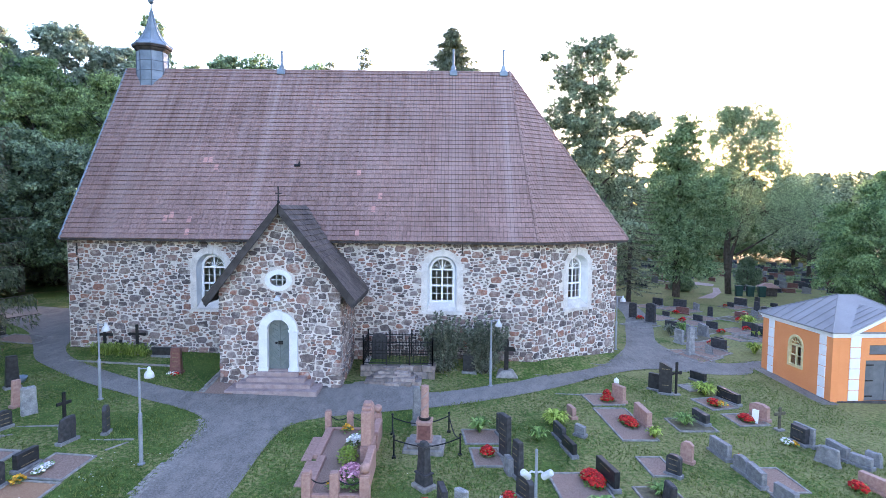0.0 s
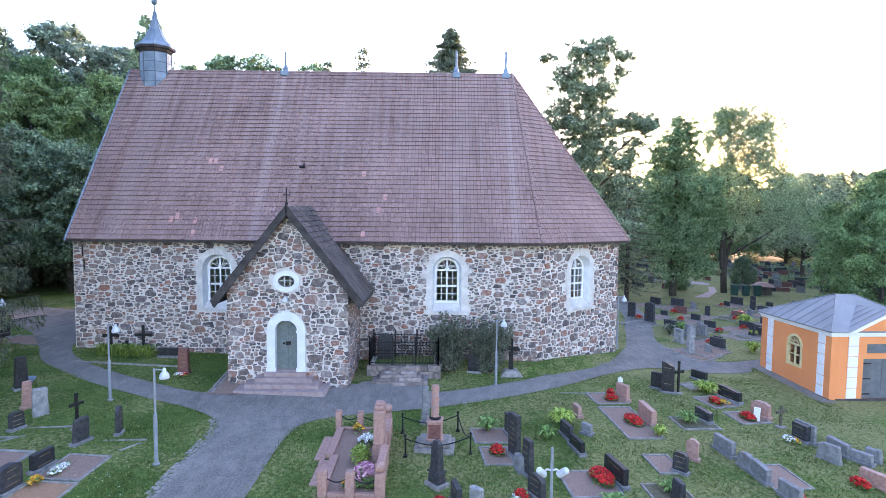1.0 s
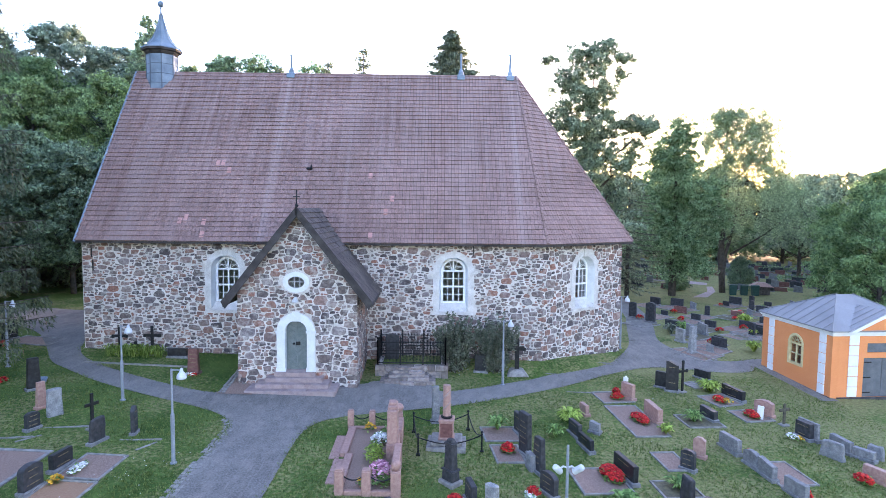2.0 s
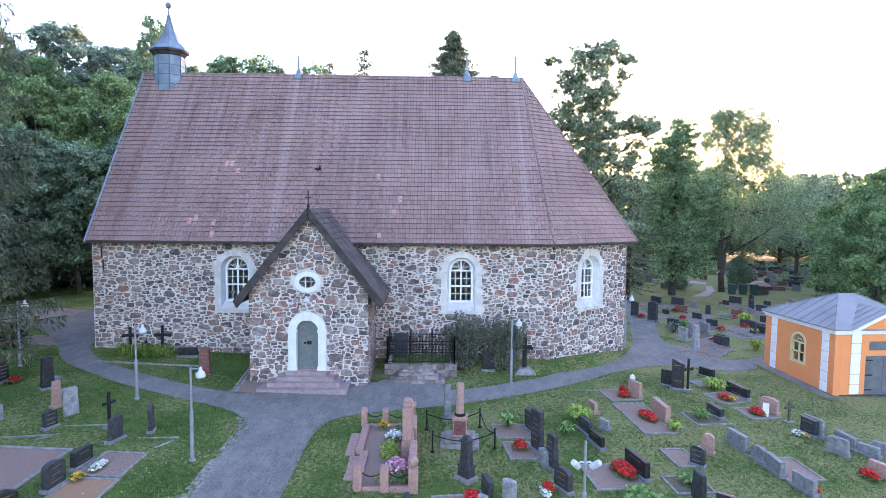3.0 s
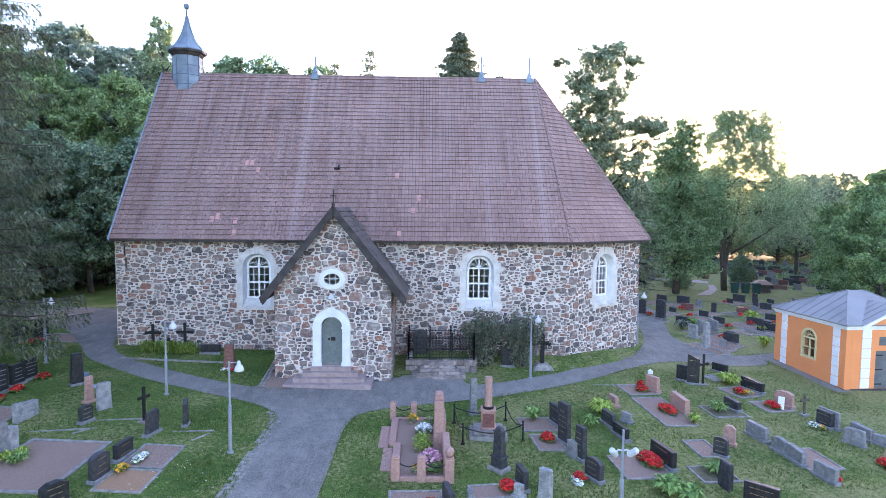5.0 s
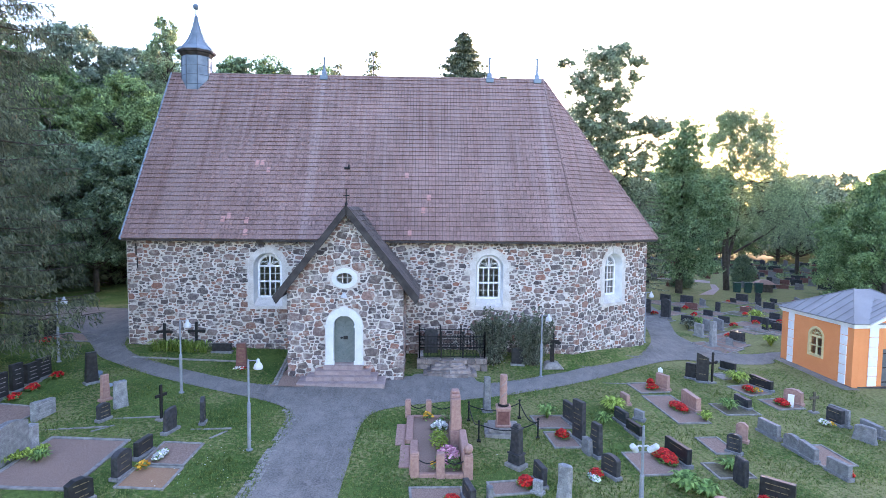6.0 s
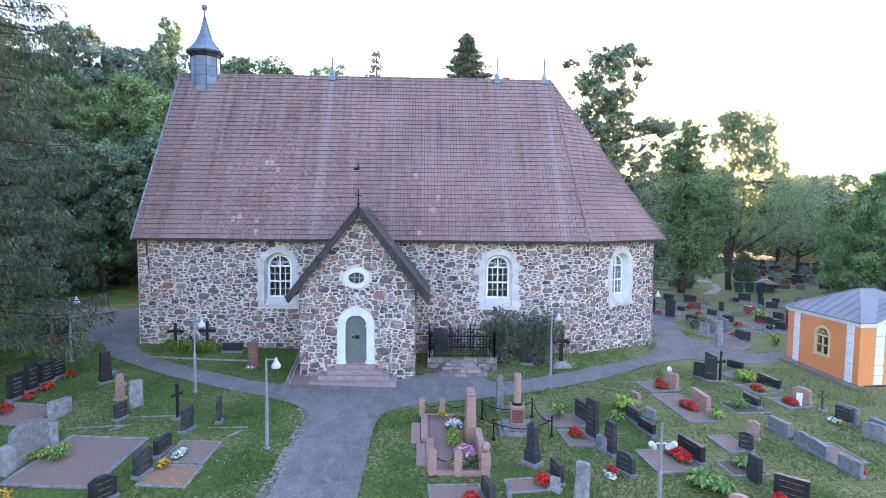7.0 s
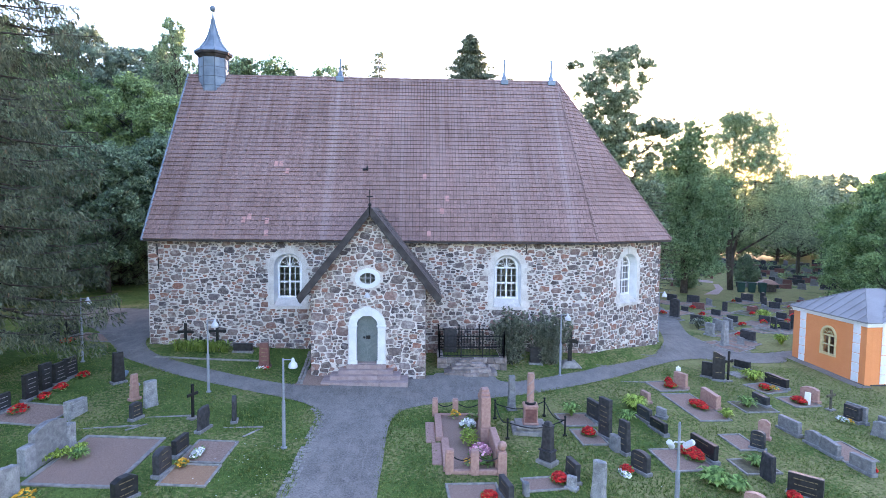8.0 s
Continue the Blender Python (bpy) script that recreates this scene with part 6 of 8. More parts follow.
def flowers(x, y, w, d, h, petal, label, yaw=0.0, seed=1, n=70, leaf=None, z=None, bloom=0.045, cat="flowers"):
    """A bedding patch: leafy mass with blossoms on top."""
    r = random.Random(seed * 13 + 5)
    f = thing("flower_patch", pose(x, y, (ground(x, y) if z is None else z), 0, 0, yaw), label, cat, "flower patches")
    vs, fs = [], []

    def blade(px, py, pz, s, up):
        a = r.uniform(0, 6.28)
        u = Vector((math.cos(a), math.sin(a), up)).normalized() * s
        v = Vector((-math.sin(a), math.cos(a), r.uniform(-0.3, 0.3))) * s * 0.45
        c, k = Vector((px, py, pz)), len(vs)
        vs.extend(tuple(q) for q in (c, c + u * 0.5 + v, c + u, c + u * 0.5 - v))
        fs.append((k, k + 1, k + 2, k + 3))

    def spot():
        while True:
            a, b = r.uniform(-1, 1), r.uniform(-1, 1)
            if a * a + b * b < 1:
                return a * w / 2, b * d / 2, math.sqrt(1 - 0.8 * (a * a + b * b))
    for _ in range(int(n * 1.5)):
        a, b, k = spot()
        blade(a, b, h * k * r.uniform(0.2, 0.95), 0.09, r.uniform(-0.2, 0.9))
    soup("foliage", vs, fs, leaf or M_plant, f)
    if petal:
        vs, fs = [], []
        for _ in range(n):
            a, b, k = spot()
            c = Vector((a, b, h * k * r.uniform(0.85, 1.1)))
            q = len(vs)
            s = bloom * r.uniform(0.7, 1.3)
            tilt = Vector((r.uniform(-0.6, 0.6), r.uniform(-0.9, 0.3), 1)).normalized()
            e = tilt.orthogonal().normalized()
            g = tilt.cross(e)
            vs.append(tuple(c + tilt * s * 0.3))
            vs.extend(tuple(c + (math.cos(i * 1.2566) * e + math.sin(i * 1.2566) * g) * s) for i in range(5))
            vs.append(tuple(c - tilt * s * 0.8))
            fs.extend((q, q + 1 + i, q + 1 + (i + 1) % 5) for i in range(5))
            fs.extend((q + 6, q + 1 + (i + 1) % 5, q + 1 + i) for i in range(5))
        soup("blossom", vs, fs, petal, f)
    return f


def clump(x, y, r0, h, mat, label, seed, n=90, width=0.10, name="hosta", z=None, base=0.0):
    """A clump of arching leaves."""
    r = random.Random(seed)
    vs, fs = [], []
    for _ in range(n):
        a, reach, top = r.uniform(0, 6.28), r0 * r.uniform(0.4, 1.05), h * r.uniform(0.6, 1.1)
        ox, oy = r.uniform(-1, 1) * base, r.uniform(-1, 1) * r0 * 0.25
        d, e = Vector((math.cos(a), math.sin(a), 0)), Vector((-math.sin(a), math.cos(a), 0))
        k = len(vs)
        w = width * r.uniform(0.7, 1.2)
        for s, zz, ww in ((0, 0, 0.2), (0.35, 0.75, 0.8), (0.7, 1.0, 1.0), (1.0, 0.72, 0.05)):
            c = Vector((ox, oy, 0)) + d * reach * s + Vector((0, 0, top * zz))
            vs += [tuple(c - e * w * ww / 2), tuple(c + e * w * ww / 2)]
        fs += [(k + 2 * i, k + 2 * i + 1, k + 2 * i + 3, k + 2 * i + 2) for i in range(3)]
    ob = soup(name, vs, fs, mat, m=pose(x, y, ground(x, y) if z is None else z))
    return tagged(ob, label, "plant")


LY, RY = 83, -78        # the way the stones face, west and east of the main path
H = headstone
# west side
for y, w, h in ((18.15, 0.58, 0.94), (18.98, 0.5, 1.04), (19.8, 0.6, 0.82), (20.48, 0.64, 0.82)):
    H("slab", -17.75, y, LY, w, h, 0.16, M_black, "polished black gravestone in a row by the spruce", rows=4, ink=M_silver)
for y in (18.3, 19.3, 20.7):
    flowers(-17.4, y - 0.1, 0.4, 0.6, 0.22, M_begonia, "red begonias before a black gravestone", seed=int(y * 10))
H("slab", -17.95, 16.95, LY, 0.75, 0.6, 0.16, M_black, "low polished black gravestone behind a gravel plot", rows=3, ink=M_silver)
plot(-17.9, 17.0, LY, 1.7, 2.0, M_gravel)
flowers(-17.4, 16.9, 0.5, 0.7, 0.3, M_begonia, "red begonias on a gravel plot", seed=4)
H("taper", -15.68, 20.0, 50, 0.44, 1.22, 0.24, M_black, "tall dark rough-sided gravestone", rows=0)
bm = bmesh.new()
bmesh.ops.create_uvsphere(bm, u_segments=10, v_segments=6, radius=0.2, matrix=Matrix.Diagonal((1, 1, 0.35, 1)))
tagged(part("bowl", bm, M_zinc, m=pose(-15.0, 19.75, ground(-15, 19.75) + 0.06), smooth=True), "grey-blue bowl lying on the grass", "bowl")
H("taper", -14.29, 18.38, 68, 0.32, 0.94, 0.16, M_pink, "narrow tapering pinkish granite gravestone", rows=0)
H("rough", -13.46, 17.8, 55, 0.48, 0.92, 0.2, M_light, "pale rough-hewn granite gravestone", base=False, rows=0)
H("round", -13.44, 16.7, 70, 0.42, 0.58, 0.14, M_dark, "small dark rounded granite gravestone")
H("wave", -15.42, 16.85, LY, 0.85, 0.6, 0.2, M_light, "pale grey low gravestone with a curved top", base=False)
H("rough", -10.98, 16.0, 75, 0.58, 0.76, 0.14, M_dark, "dark rough gravestone with an inscription", rows=2)
H("point", -10.23, 16.72, 100, 0.3, 0.9, 0.12, M_dark, "thin dark pointed granite gravestone")
H("slab", -11.04, 14.4, LY, 0.72, 0.5, 0.16, M_black, "low black gravestone beside white flowers", rows=2)
H("round", -11.03, 13.2, LY, 0.62, 0.72, 0.18, M_dark, "dark rounded gravestone beside orange gravel")
H("point", -11.36, 11.8, 60, 0.6, 0.62, 0.2, M_black, "black gravestone with a slanted top")
H("wave", -14.05, 11.55, LY, 0.75, 0.95, 0.22, M_light, "pale granite gravestone with rounded shoulder", rows=0)
plot(-10.95, 14.55, LY + 5, 1.45, 1.25, M_gravel)
plot(-11.0, 13.15, LY + 5, 1.2, 1.3, M_gravel2, label="grave plot of orange gravel with a pale kerb")
flowers(-10.6, 14.3, 0.3, 0.75, 0.16, M_petal_w, "white flowers at a grave kerb", seed=6)
flowers(-10.75, 13.6, 0.35, 0.35, 0.22, M_petal_y, "yellow-orange marigolds on a grave", seed=7, n=30)
flowers(-13.7, 11.6, 0.6, 0.7, 0.3, M_petal_y, "yellowish flowers beside a pale gravestone", seed=8, n=40)
# broad family monument
fm = thing("family_monument", pose(-14.42, 13.85, ground(-14.42, 13.85), 0, 0, 85.5), "broad grey granite family monument with lower wings", "gravestone")
for x0, x1, h in ((-1.02, -0.62, 0.72), (0.62, 0.98, 0.72)):
    bm = bmesh.new()
    box(bm, x0, x1, -0.03, 0.22, -0.1, h, 0.02)
    part("wing", bm, M_light, fm)
bm = bmesh.new()
prism(bm, [(-0.615, -0.1), (0.615, -0.1)] + [(0.615 - 1.23 * i / 12, 0.95 + 0.14 * math.sin(math.pi * i / 12)) for i in range(13)], 0, 0.2)
body = part("slab", bm, M_grey, fm)
plot(-14.35, 13.88, 89, 3.0, 2.4, M_gravel, 0.12, "large grave plot of raked reddish gravel")
clump(-13.75, 13.9, 0.35, 0.25, M_plant, "low green plants before the family monument", 5, 60, 0.06, "ground_cover")
# kerb stones lying in the grass
for x, y, yaw, L in ((-12.6, 17.0, 8, 1.5), (-9.9, 16.3, 5, 1.3), (-9.5, 15.9, 60, 0.7), (-14.2, 16.0, 10, 2.2), (-13.2, 16.1, 50, 0.7), (5.2, 22.1, -3, 1.2)):
    bm = bmesh.new()
    box(bm, -L / 2, L / 2, -0.045, 0.045, -0.08, 0.018, 0.012)
    tagged(part("kerb_stone", bm, M_kerb, m=pose(x, y, ground(x, y), 0, 0, yaw)), "old granite kerb sunk in the grass", "kerb stone", "kerb stones")

# east side, row by row
stele = thing("gravestone", pose(-0.3, 14.35, ground(-0.3, 14.35), 0, 0, RY + 30) @ Matrix.Scale(0.93, 4), "weathered dark grey stele on a stepped base", "gravestone")
bm = bmesh.new()
box(bm, -0.3, 0.3, -0.25, 0.25, -0.1, 0.12, 0.025)
part("base", bm, M_kerb, stele)
bm = bmesh.new()
box(bm, -0.23, 0.23, -0.17, 0.17, 0.12, 0.42, 0.02, taper=0.92)
box(bm, -0.245, 0.245, -0.185, 0.185, 0.42, 0.47, 0.015)
part("plinth", bm, M_dark, stele)
bm = bmesh.new()
box(bm, -0.18, 0.18, -0.13, 0.13, 0.47, 1.22, 0.02, taper=0.85)
box(bm, -0.17, 0.17, -0.135, 0.135, 1.22, 1.27, 0.012)
box(bm, -0.13, 0.13, -0.11, 0.11, 1.27, 1.38, 0.02, taper=0.7)
part("shaft", bm, M_dark, stele, "dark weathered shaft with a stepped head")
ST = [("slab", 2.0, 16.25, RY + 12, 0.5, 1.34, 0.17, M_dark, "tall dark granite gravestone with lettering", 5),
      ("slab", 2.06, 17.7, -74, 0.75, 0.72, 0.16, M_dark, "low dark gravestone beside a gravel plot", 2),
      ("taper", 2.22, 15.15, RY + 10, 0.46, 1.04, 0.2, M_dark, "dark upright gravestone with carved rows", 4),
      ("rough", 2.0, 15.35, RY, 0.5, 0.5, 0.2, M_grey, "rough grey boulder gravestone", 0),
      ("round", 2.3, 13.9, RY + 15, 0.6, 0.64, 0.16, M_dark, "dark grey rounded gravestone with white flowers", 3),
      ("slab", 0.12, 13.35, RY, 0.62, 0.58, 0.16, M_dark, "dark gravestone beside red begonias", 2),
      ("rough", 0.56, 12.3, RY + 30, 0.42, 1.06, 0.22, M_light, "pale rough-hewn upright gravestone", 0),
      ("slab", 0.0, 12.8, RY + 40, 0.26, 0.38, 0.14, M_light, "small pale stone marker", 0),
      ("slab", -1.93, 12.3, RY, 0.75, 0.5, 0.16, M_dark, "grey granite gravestone on a kerbed plot", 2),
      ("rough", -1.35, 12.5, RY, 0.25, 0.35, 0.15, M_grey, "small rough grey stone marker", 0),
      ("slab", 4.75, 19.75, RY, 0.5, 0.4, 0.16, M_pink, "low brownish granite gravestone behind hostas", 0),
      ("slab", 3.94, 17.8, RY, 0.75, 0.5, 0.15, M_dark, "long low dark granite gravestone", 2),
      ("slab", 4.07, 16.85, RY, 0.85, 0.42, 0.15, M_black, "long low black granite gravestone", 2),
      ("wave", 4.72, 18.05, RY + 40, 0.34, 0.4, 0.18, M_grey, "small plain grey granite gravestone", 0),
      ("slab", 7.0, 21.55, -64, 0.62, 0.64, 0.18, M_pink, "pink granite gravestone with a white lantern", 0),
      ("wave", 7.2, 19.46, -80, 0.95, 0.62, 0.2, M_pink, "pink granite gravestone with a curved top", 0),
      ("slab", 4.75, 15.05, -79, 1.15, 0.56, 0.17, M_black, "broad dark granite gravestone behind red flowers", 2),
      ("wave", 9.25, 22.56, -24, 0.5, 1.33, 0.24, M_black, "tall black gravestone with a stepped side", 2),
      ("slab", 8.95, 23.0, -40, 0.5, 0.72, 0.2, M_black, "low black side stone", 0),
      ("slab", 11.35, 24.44, -62, 0.75, 0.43, 0.18, M_black, "low dark gravestone at the path", 0),
      ("wave", 11.52, 22.02, -70, 1.05, 0.52, 0.18, M_black, "black polished gravestone behind a white-kerbed plot", 2),
      ("point", 11.85, 20.3, -58, 0.68, 0.6, 0.2, M_pink, "pinkish gravestone with a white plaque", 0),
      ("wave", 9.4, 19.7, -70, 0.66, 0.46, 0.2, M_dark, "dark curved gravestone among low greenery", 0),
      ("slab", 12.1, 18.3, -76, 0.6, 0.6, 0.2, M_dark, "small dark gravestone in a grey setting", 2),
      ("slab", 12.3, 18.33, -76, 0.82, 0.64, 0.12, M_grey, "grey granite back slab of a small gravestone", 0),
      ("slab", 13.22, 31.26, -68, 0.6, 0.78, 0.18, M_light, "pale grey gravestone behind the path", 0),
      ("slab", 8.88, 17.12, -80, 0.9, 0.5, 0.18, M_grey, "long low grey granite gravestone", 0),
      ("round", 9.04, 16.06, -80, 0.6, 0.5, 0.16, M_grey, "grey granite gravestone with rounded top", 0),
      ("wave", 9.13, 15.38, -84, 0.66, 0.52, 0.16, M_grey, "grey gravestone with a curved top", 0),
      ("slab", 9.35, 14.32, RY, 0.74, 0.46, 0.17, M_grey, "plain rectangular grey granite gravestone", 0),
      ("point", 7.64, 16.5, RY + 35, 0.36, 0.66, 0.14, M_pink, "slim reddish pointed gravestone", 0),
      ("round", 6.88, 15.6, RY + 30, 0.42, 0.64, 0.15, M_dark, "dark granite gravestone, round-topped", 3),
      ("rough", 5.97, 13.67, -80, 0.52, 0.76, 0.18, M_dark, "dark rough natural stone memorial", 0),
      ("slab", 6.44, 12.6, RY + 35, 0.85, 0.66, 0.17, M_black, "black polished gravestone with lettering", 3),
      ("round", 4.6, 11.9, RY + 40, 0.5, 0.5, 0.16, M_pink, "low pinkish granite gravestone", 0),
      ("rough", 12.1, 16.8, RY + 20, 0.72, 0.56, 0.2, M_grey, "grey rough-faced granite gravestone", 0),
      ("wave", 12.76, 17.35, RY + 5, 0.72, 0.5, 0.18, M_grey, "grey granite gravestone, gently curved", 0),
      ("rough", 13.6, 16.9, RY + 20, 0.5, 0.42, 0.2, M_grey, "rough grey natural stone gravestone", 0),
      ("slab", 12.43, 15.3, RY + 10, 0.8, 0.42, 0.2, M_pink, "low pink granite gravestone", 0),
      ("slab", 13.1, 16.75, -60, 0.62, 0.36, 0.2, M_grey, "grey gravestone near the chapel", 0)]
for style, x, y, yaw, w, h, t, mat, label, rows in ST:
    H(style, x, y, yaw, w, h, t, mat, label, rows=rows, lean=rng.uniform(-1.5, 1.5), base=style != "rough")
for x, y, yaw, w, L, fill in ((2.08, 17.75, -84, 1.15, 1.25, M_gravel), (2.0, 16.3, -84, 1.25, 0.95, M_gravel), (-0.06, 13.2, -80, 0.75, 1.2, M_gravel), (-1.95, 12.5, -86, 1.15, 1.45, M_gravel),
                              (7.12, 21.75, -80, 1.25, 1.35, M_gravel), (7.25, 19.4, -84, 2.85, 1.3, M_gravel), (4.75, 14.85, -84, 1.5, 1.5, M_gravel), (11.5, 21.95, -72, 1.25, 1.25, M_gravel),
                              (11.95, 20.3, -80, 1.15, 1.25, M_gravel), (9.75, 19.55, -84, 1.2, 1.45, M_plot_earth), (7.05, 16.2, -84, 1.25, 0.85, M_gravel), (6.7, 14.5, -84, 1.0, 1.2, M_plot_earth),
                              (10.45, 15.7, -84, 1.5, 1.25, M_gravel), (13.3, 28.7, -72, 2.4, 1.1, M_gravel), (11.1, 23.7, -70, 0.85, 0.8, M_kerb)):
    plot(x, y, yaw, w, L, fill)
RB = [(1.55, 16.4, 0.4, 0.5, 0.28), (-0.2, 13.2, 0.45, 0.5, 0.28), (-2.3, 12.2, 0.4, 0.4, 0.25), (1.95, 13.9, 0.35, 0.4, 0.2), (6.6, 21.5, 0.5, 0.45, 0.22), (6.7, 21.95, 0.3, 0.3, 0.3), (6.75, 19.3, 0.5, 0.95, 0.26),
      (4.42, 15.0, 0.6, 1.0, 0.3), (11.3, 20.1, 0.4, 0.7, 0.25), (10.8, 21.6, 0.4, 0.6, 0.25), (9.3, 16.55, 0.2, 0.25, 0.3), (6.1, 12.5, 0.3, 0.5, 0.25), (12.0, 15.2, 0.35, 0.6, 0.28), (9.62, 14.15, 0.18, 0.25, 0.26)]
for i, (x, y, w, d, h) in enumerate(RB):
    flowers(x, y, w, d, h, M_begonia, "dense red begonias planted on a grave", -80 + 90, 20 + i, int(80 + 200 * w * d / 0.3))
flowers(1.85, 13.75, 0.3, 0.6, 0.12, M_petal_w, "white flowers at the foot of a gravestone", seed=50, n=50)
flowers(11.0, 21.3, 0.4, 0.4, 0.3, M_petal_y, "yellow flowers on a kerbed grave", seed=51, n=20)
flowers(11.7, 18.2, 0.35, 0.6, 0.2, M_petal_w, "white and yellow flowers before a gravestone", seed=52, n=35)
flowers(11.85, 18.0, 0.25, 0.3, 0.2, M_petal_y, "small yellow flowers before a gravestone", seed=53, n=15)
clump(4.12, 19.0, 0.55, 0.42, M_hosta, "yellow-green hosta clump beside a gravestone", 60, 230, 0.075)
clump(11.0, 22.9, 0.62, 0.42, M_hosta, "bright green hosta at the grave edge", 61, 210, 0.075)
clump(4.3, 13.3, 0.5, 0.38, M_plant, "large mound of broad green hosta leaves", 62, 260, 0.11)
clump(4.7, 12.95, 0.42, 0.34, M_plant, "broad green hosta mound beside a larger one", 162, 200, 0.11)
clump(3.3, 17.6, 0.4, 0.4, M_plant, "green perennials beside a dark gravestone", 63, 70, 0.07, "perennial")
clump(1.4, 18.1, 0.45, 0.45, M_plant, "broad-leaved plant on a gravel plot", 64, 50, 0.12, "perennial")
clump(8.8, 19.5, 0.5, 0.35, M_plant, "low green shrub on a soil plot", 65, 120, 0.05, "perennial")
clump(6.2, 14.5, 0.5, 0.28, M_plant, "green plants on a kerbed grave", 66, 90, 0.07, "perennial")
clump(7.3, 18.3, 0.35, 0.3, M_hosta, "small hosta at a kerb corner", 67, 50, 0.08)


# pink granite grave enclosure with chains
enc = thing("grave_enclosure", pose(-2.66, 15.6, 0), "pink granite family grave with posts and chains", "grave enclosure")


def post(x, y, w, h, ball=False):
    z = ground(-2.75 + x, 15.6 + y)
    bm = bmesh.new()
    box(bm, x - w / 2, x + w / 2, y - w / 2, y + w / 2, z - 0.1, z + h, 0.015)
    box(bm, x - w * 0.42, x + w * 0.42, y - w * 0.42, y + w * 0.42, z + h, z + h + 0.04, 0.01)
    p = part("post", bm, M_pink, enc)
    if ball:
        part("ball", lathe(bmesh.new(), [(0.03, 0), (0.11, 0.06), (0.14, 0.15), (0.11, 0.24), (0.02, 0.29)], 12, at=(x, y, z + h + 0.03)), M_pink, p, smooth=True)
    return Vector((x, y, z + h * 0.85))


a1, a2, a3 = post(-0.92, 2.15, 0.2, 0.6), post(-0.2, 2.15, 0.2, 0.6), post(0.72, 2.1, 0.22, 0.62, True)
b1, b2, b3 = post(-0.62, -2.0, 0.24, 0.66), post(0.1, -2.0, 0.24, 0.66), post(0.88, -2.0, 0.26, 0.66, True)
for p, q in ((a1, a2), (a2, a3), (b1, b2), (b2, b3)):
    bm = bmesh.new()
    rod(bm, [p.lerp(q, t / 10) - Vector((0, 0, 0.18 * math.sin(math.pi * t / 10))) for t in range(11)], 0.018, 5)
    part("chain", bm, M_iron, enc, "dark iron chain")
zc = ground(-2.75, 15.6)
slope_y = math.degrees(math.atan(0.038))
bm = bmesh.new()
box(bm, -0.79, 0.85, -1.95, 2.0, -0.1, 0.06)
part("gravel_bed", bm, M_gravel, enc, "reddish gravel", m=pose(0, 0, zc, slope_y))
for x0, x1, y0, y1, z1 in ((-0.95, -0.72, 0.05, 2.02, 0.16), (-0.78, -0.55, -1.9, 0.045, 0.16), (-1.27, -0.96, -0.1, 1.5, 0.06), (-1.09, -0.79, -1.55, -0.105, 0.06), (-0.5, 0.75, -2.08, -1.96, 0.12), (-0.8, 0.65, 2.05, 2.2, 0.1)):
    bm = bmesh.new()
    box(bm, x0, x1, y0, y1, -0.1, z1, 0.012)
    part("kerb", bm, M_pink, enc, m=pose(0, 0, zc, slope_y))
bm = bmesh.new()
box(bm, 0.46, 0.82, -0.15, 0.75, -0.1, 0.5, 0.02)
box(bm, 0.48, 0.78, -0.1, 0.7, 0.5, 1.5, 0.02)
box(bm, 0.49, 0.77, 0.02, 0.58, 1.5, 1.6, 0.02)
box(bm, 0.51, 0.75, 0.14, 0.46, 1.6, 1.68, 0.02)
part("headstone", bm, M_pink, enc, "tall pink granite headstone", m=pose(0, 0, zc))
bm = bmesh.new()
box(bm, 0.72, 0.94, -1.86, -0.16, -0.1, 0.58, 0.03)
part("side_wall", bm, M_pink, enc, m=pose(0, 0, zc))
bm = bmesh.new()
box(bm, 0.66, 0.88, 0.76, 1.98, -0.1, 0.58, 0.03)
part("side_wall", bm, M_pink, enc, m=pose(0, 0, zc))
for x, y, w, d, h, pet, n, lab in ((-2.9, 17.4, 0.4, 0.35, 0.3, M_petal_y, 26, "yellowish foliage plant at the enclosure's edge"), (-2.5, 16.6, 0.55, 0.65, 0.3, M_petal_w, 110, "white begonias on a gravel grave"),
                                   (-2.3, 17.3, 0.5, 0.4, 0.3, None, 60, "green fern at the enclosure's back"), (-2.3, 14.5, 0.66, 1.05, 0.36, M_petal_p, 190, "pink and white flowers on a gravel grave"),
                                   (-2.2, 13.95, 0.5, 0.4, 0.3, None, 70, "green foliage beside pink flowers"), (-2.75, 13.9, 0.2, 0.2, 0.25, M_petal_y, 10, "small yellow flowers at the front post")):
    flowers(x, y, w, d, h, pet, lab, seed=int(x * -40 + y), n=n, z=ground(x, y) + 0.05)
flowers(-2.55, 15.5, 0.55, 0.95, 0.46, None, "yellow-green leafy bush on a gravel grave", seed=70, n=210, leaf=M_hosta, z=zc + 0.05, cat="plant")

# red column monument within an iron chain fence
col = thing("column_monument", pose(-0.38, 16.7, ground(-0.38, 16.7), 0, 0, -4), "polished red granite column on a square pedestal", "monument")
bm = bmesh.new()
box(bm, -0.62, 0.62, -0.5, 0.55, -0.1, 0.12, 0.02)
box(bm, -0.5, 0.5, -0.4, 0.45, 0.12, 0.26, 0.03)
part("base", bm, M_kerb, col, "grey rough stone base")
bm = bmesh.new()
box(bm, -0.26, 0.26, -0.25, 0.26, 0.26, 0.34, 0.02)
box(bm, -0.225, 0.225, -0.22, 0.22, 0.34, 0.84, 0.012)
box(bm, -0.25, 0.25, -0.24, 0.25, 0.84, 0.92, 0.02)
part("pedestal", bm, M_pink, col, "rough reddish granite pedestal")
bm = bmesh.new()
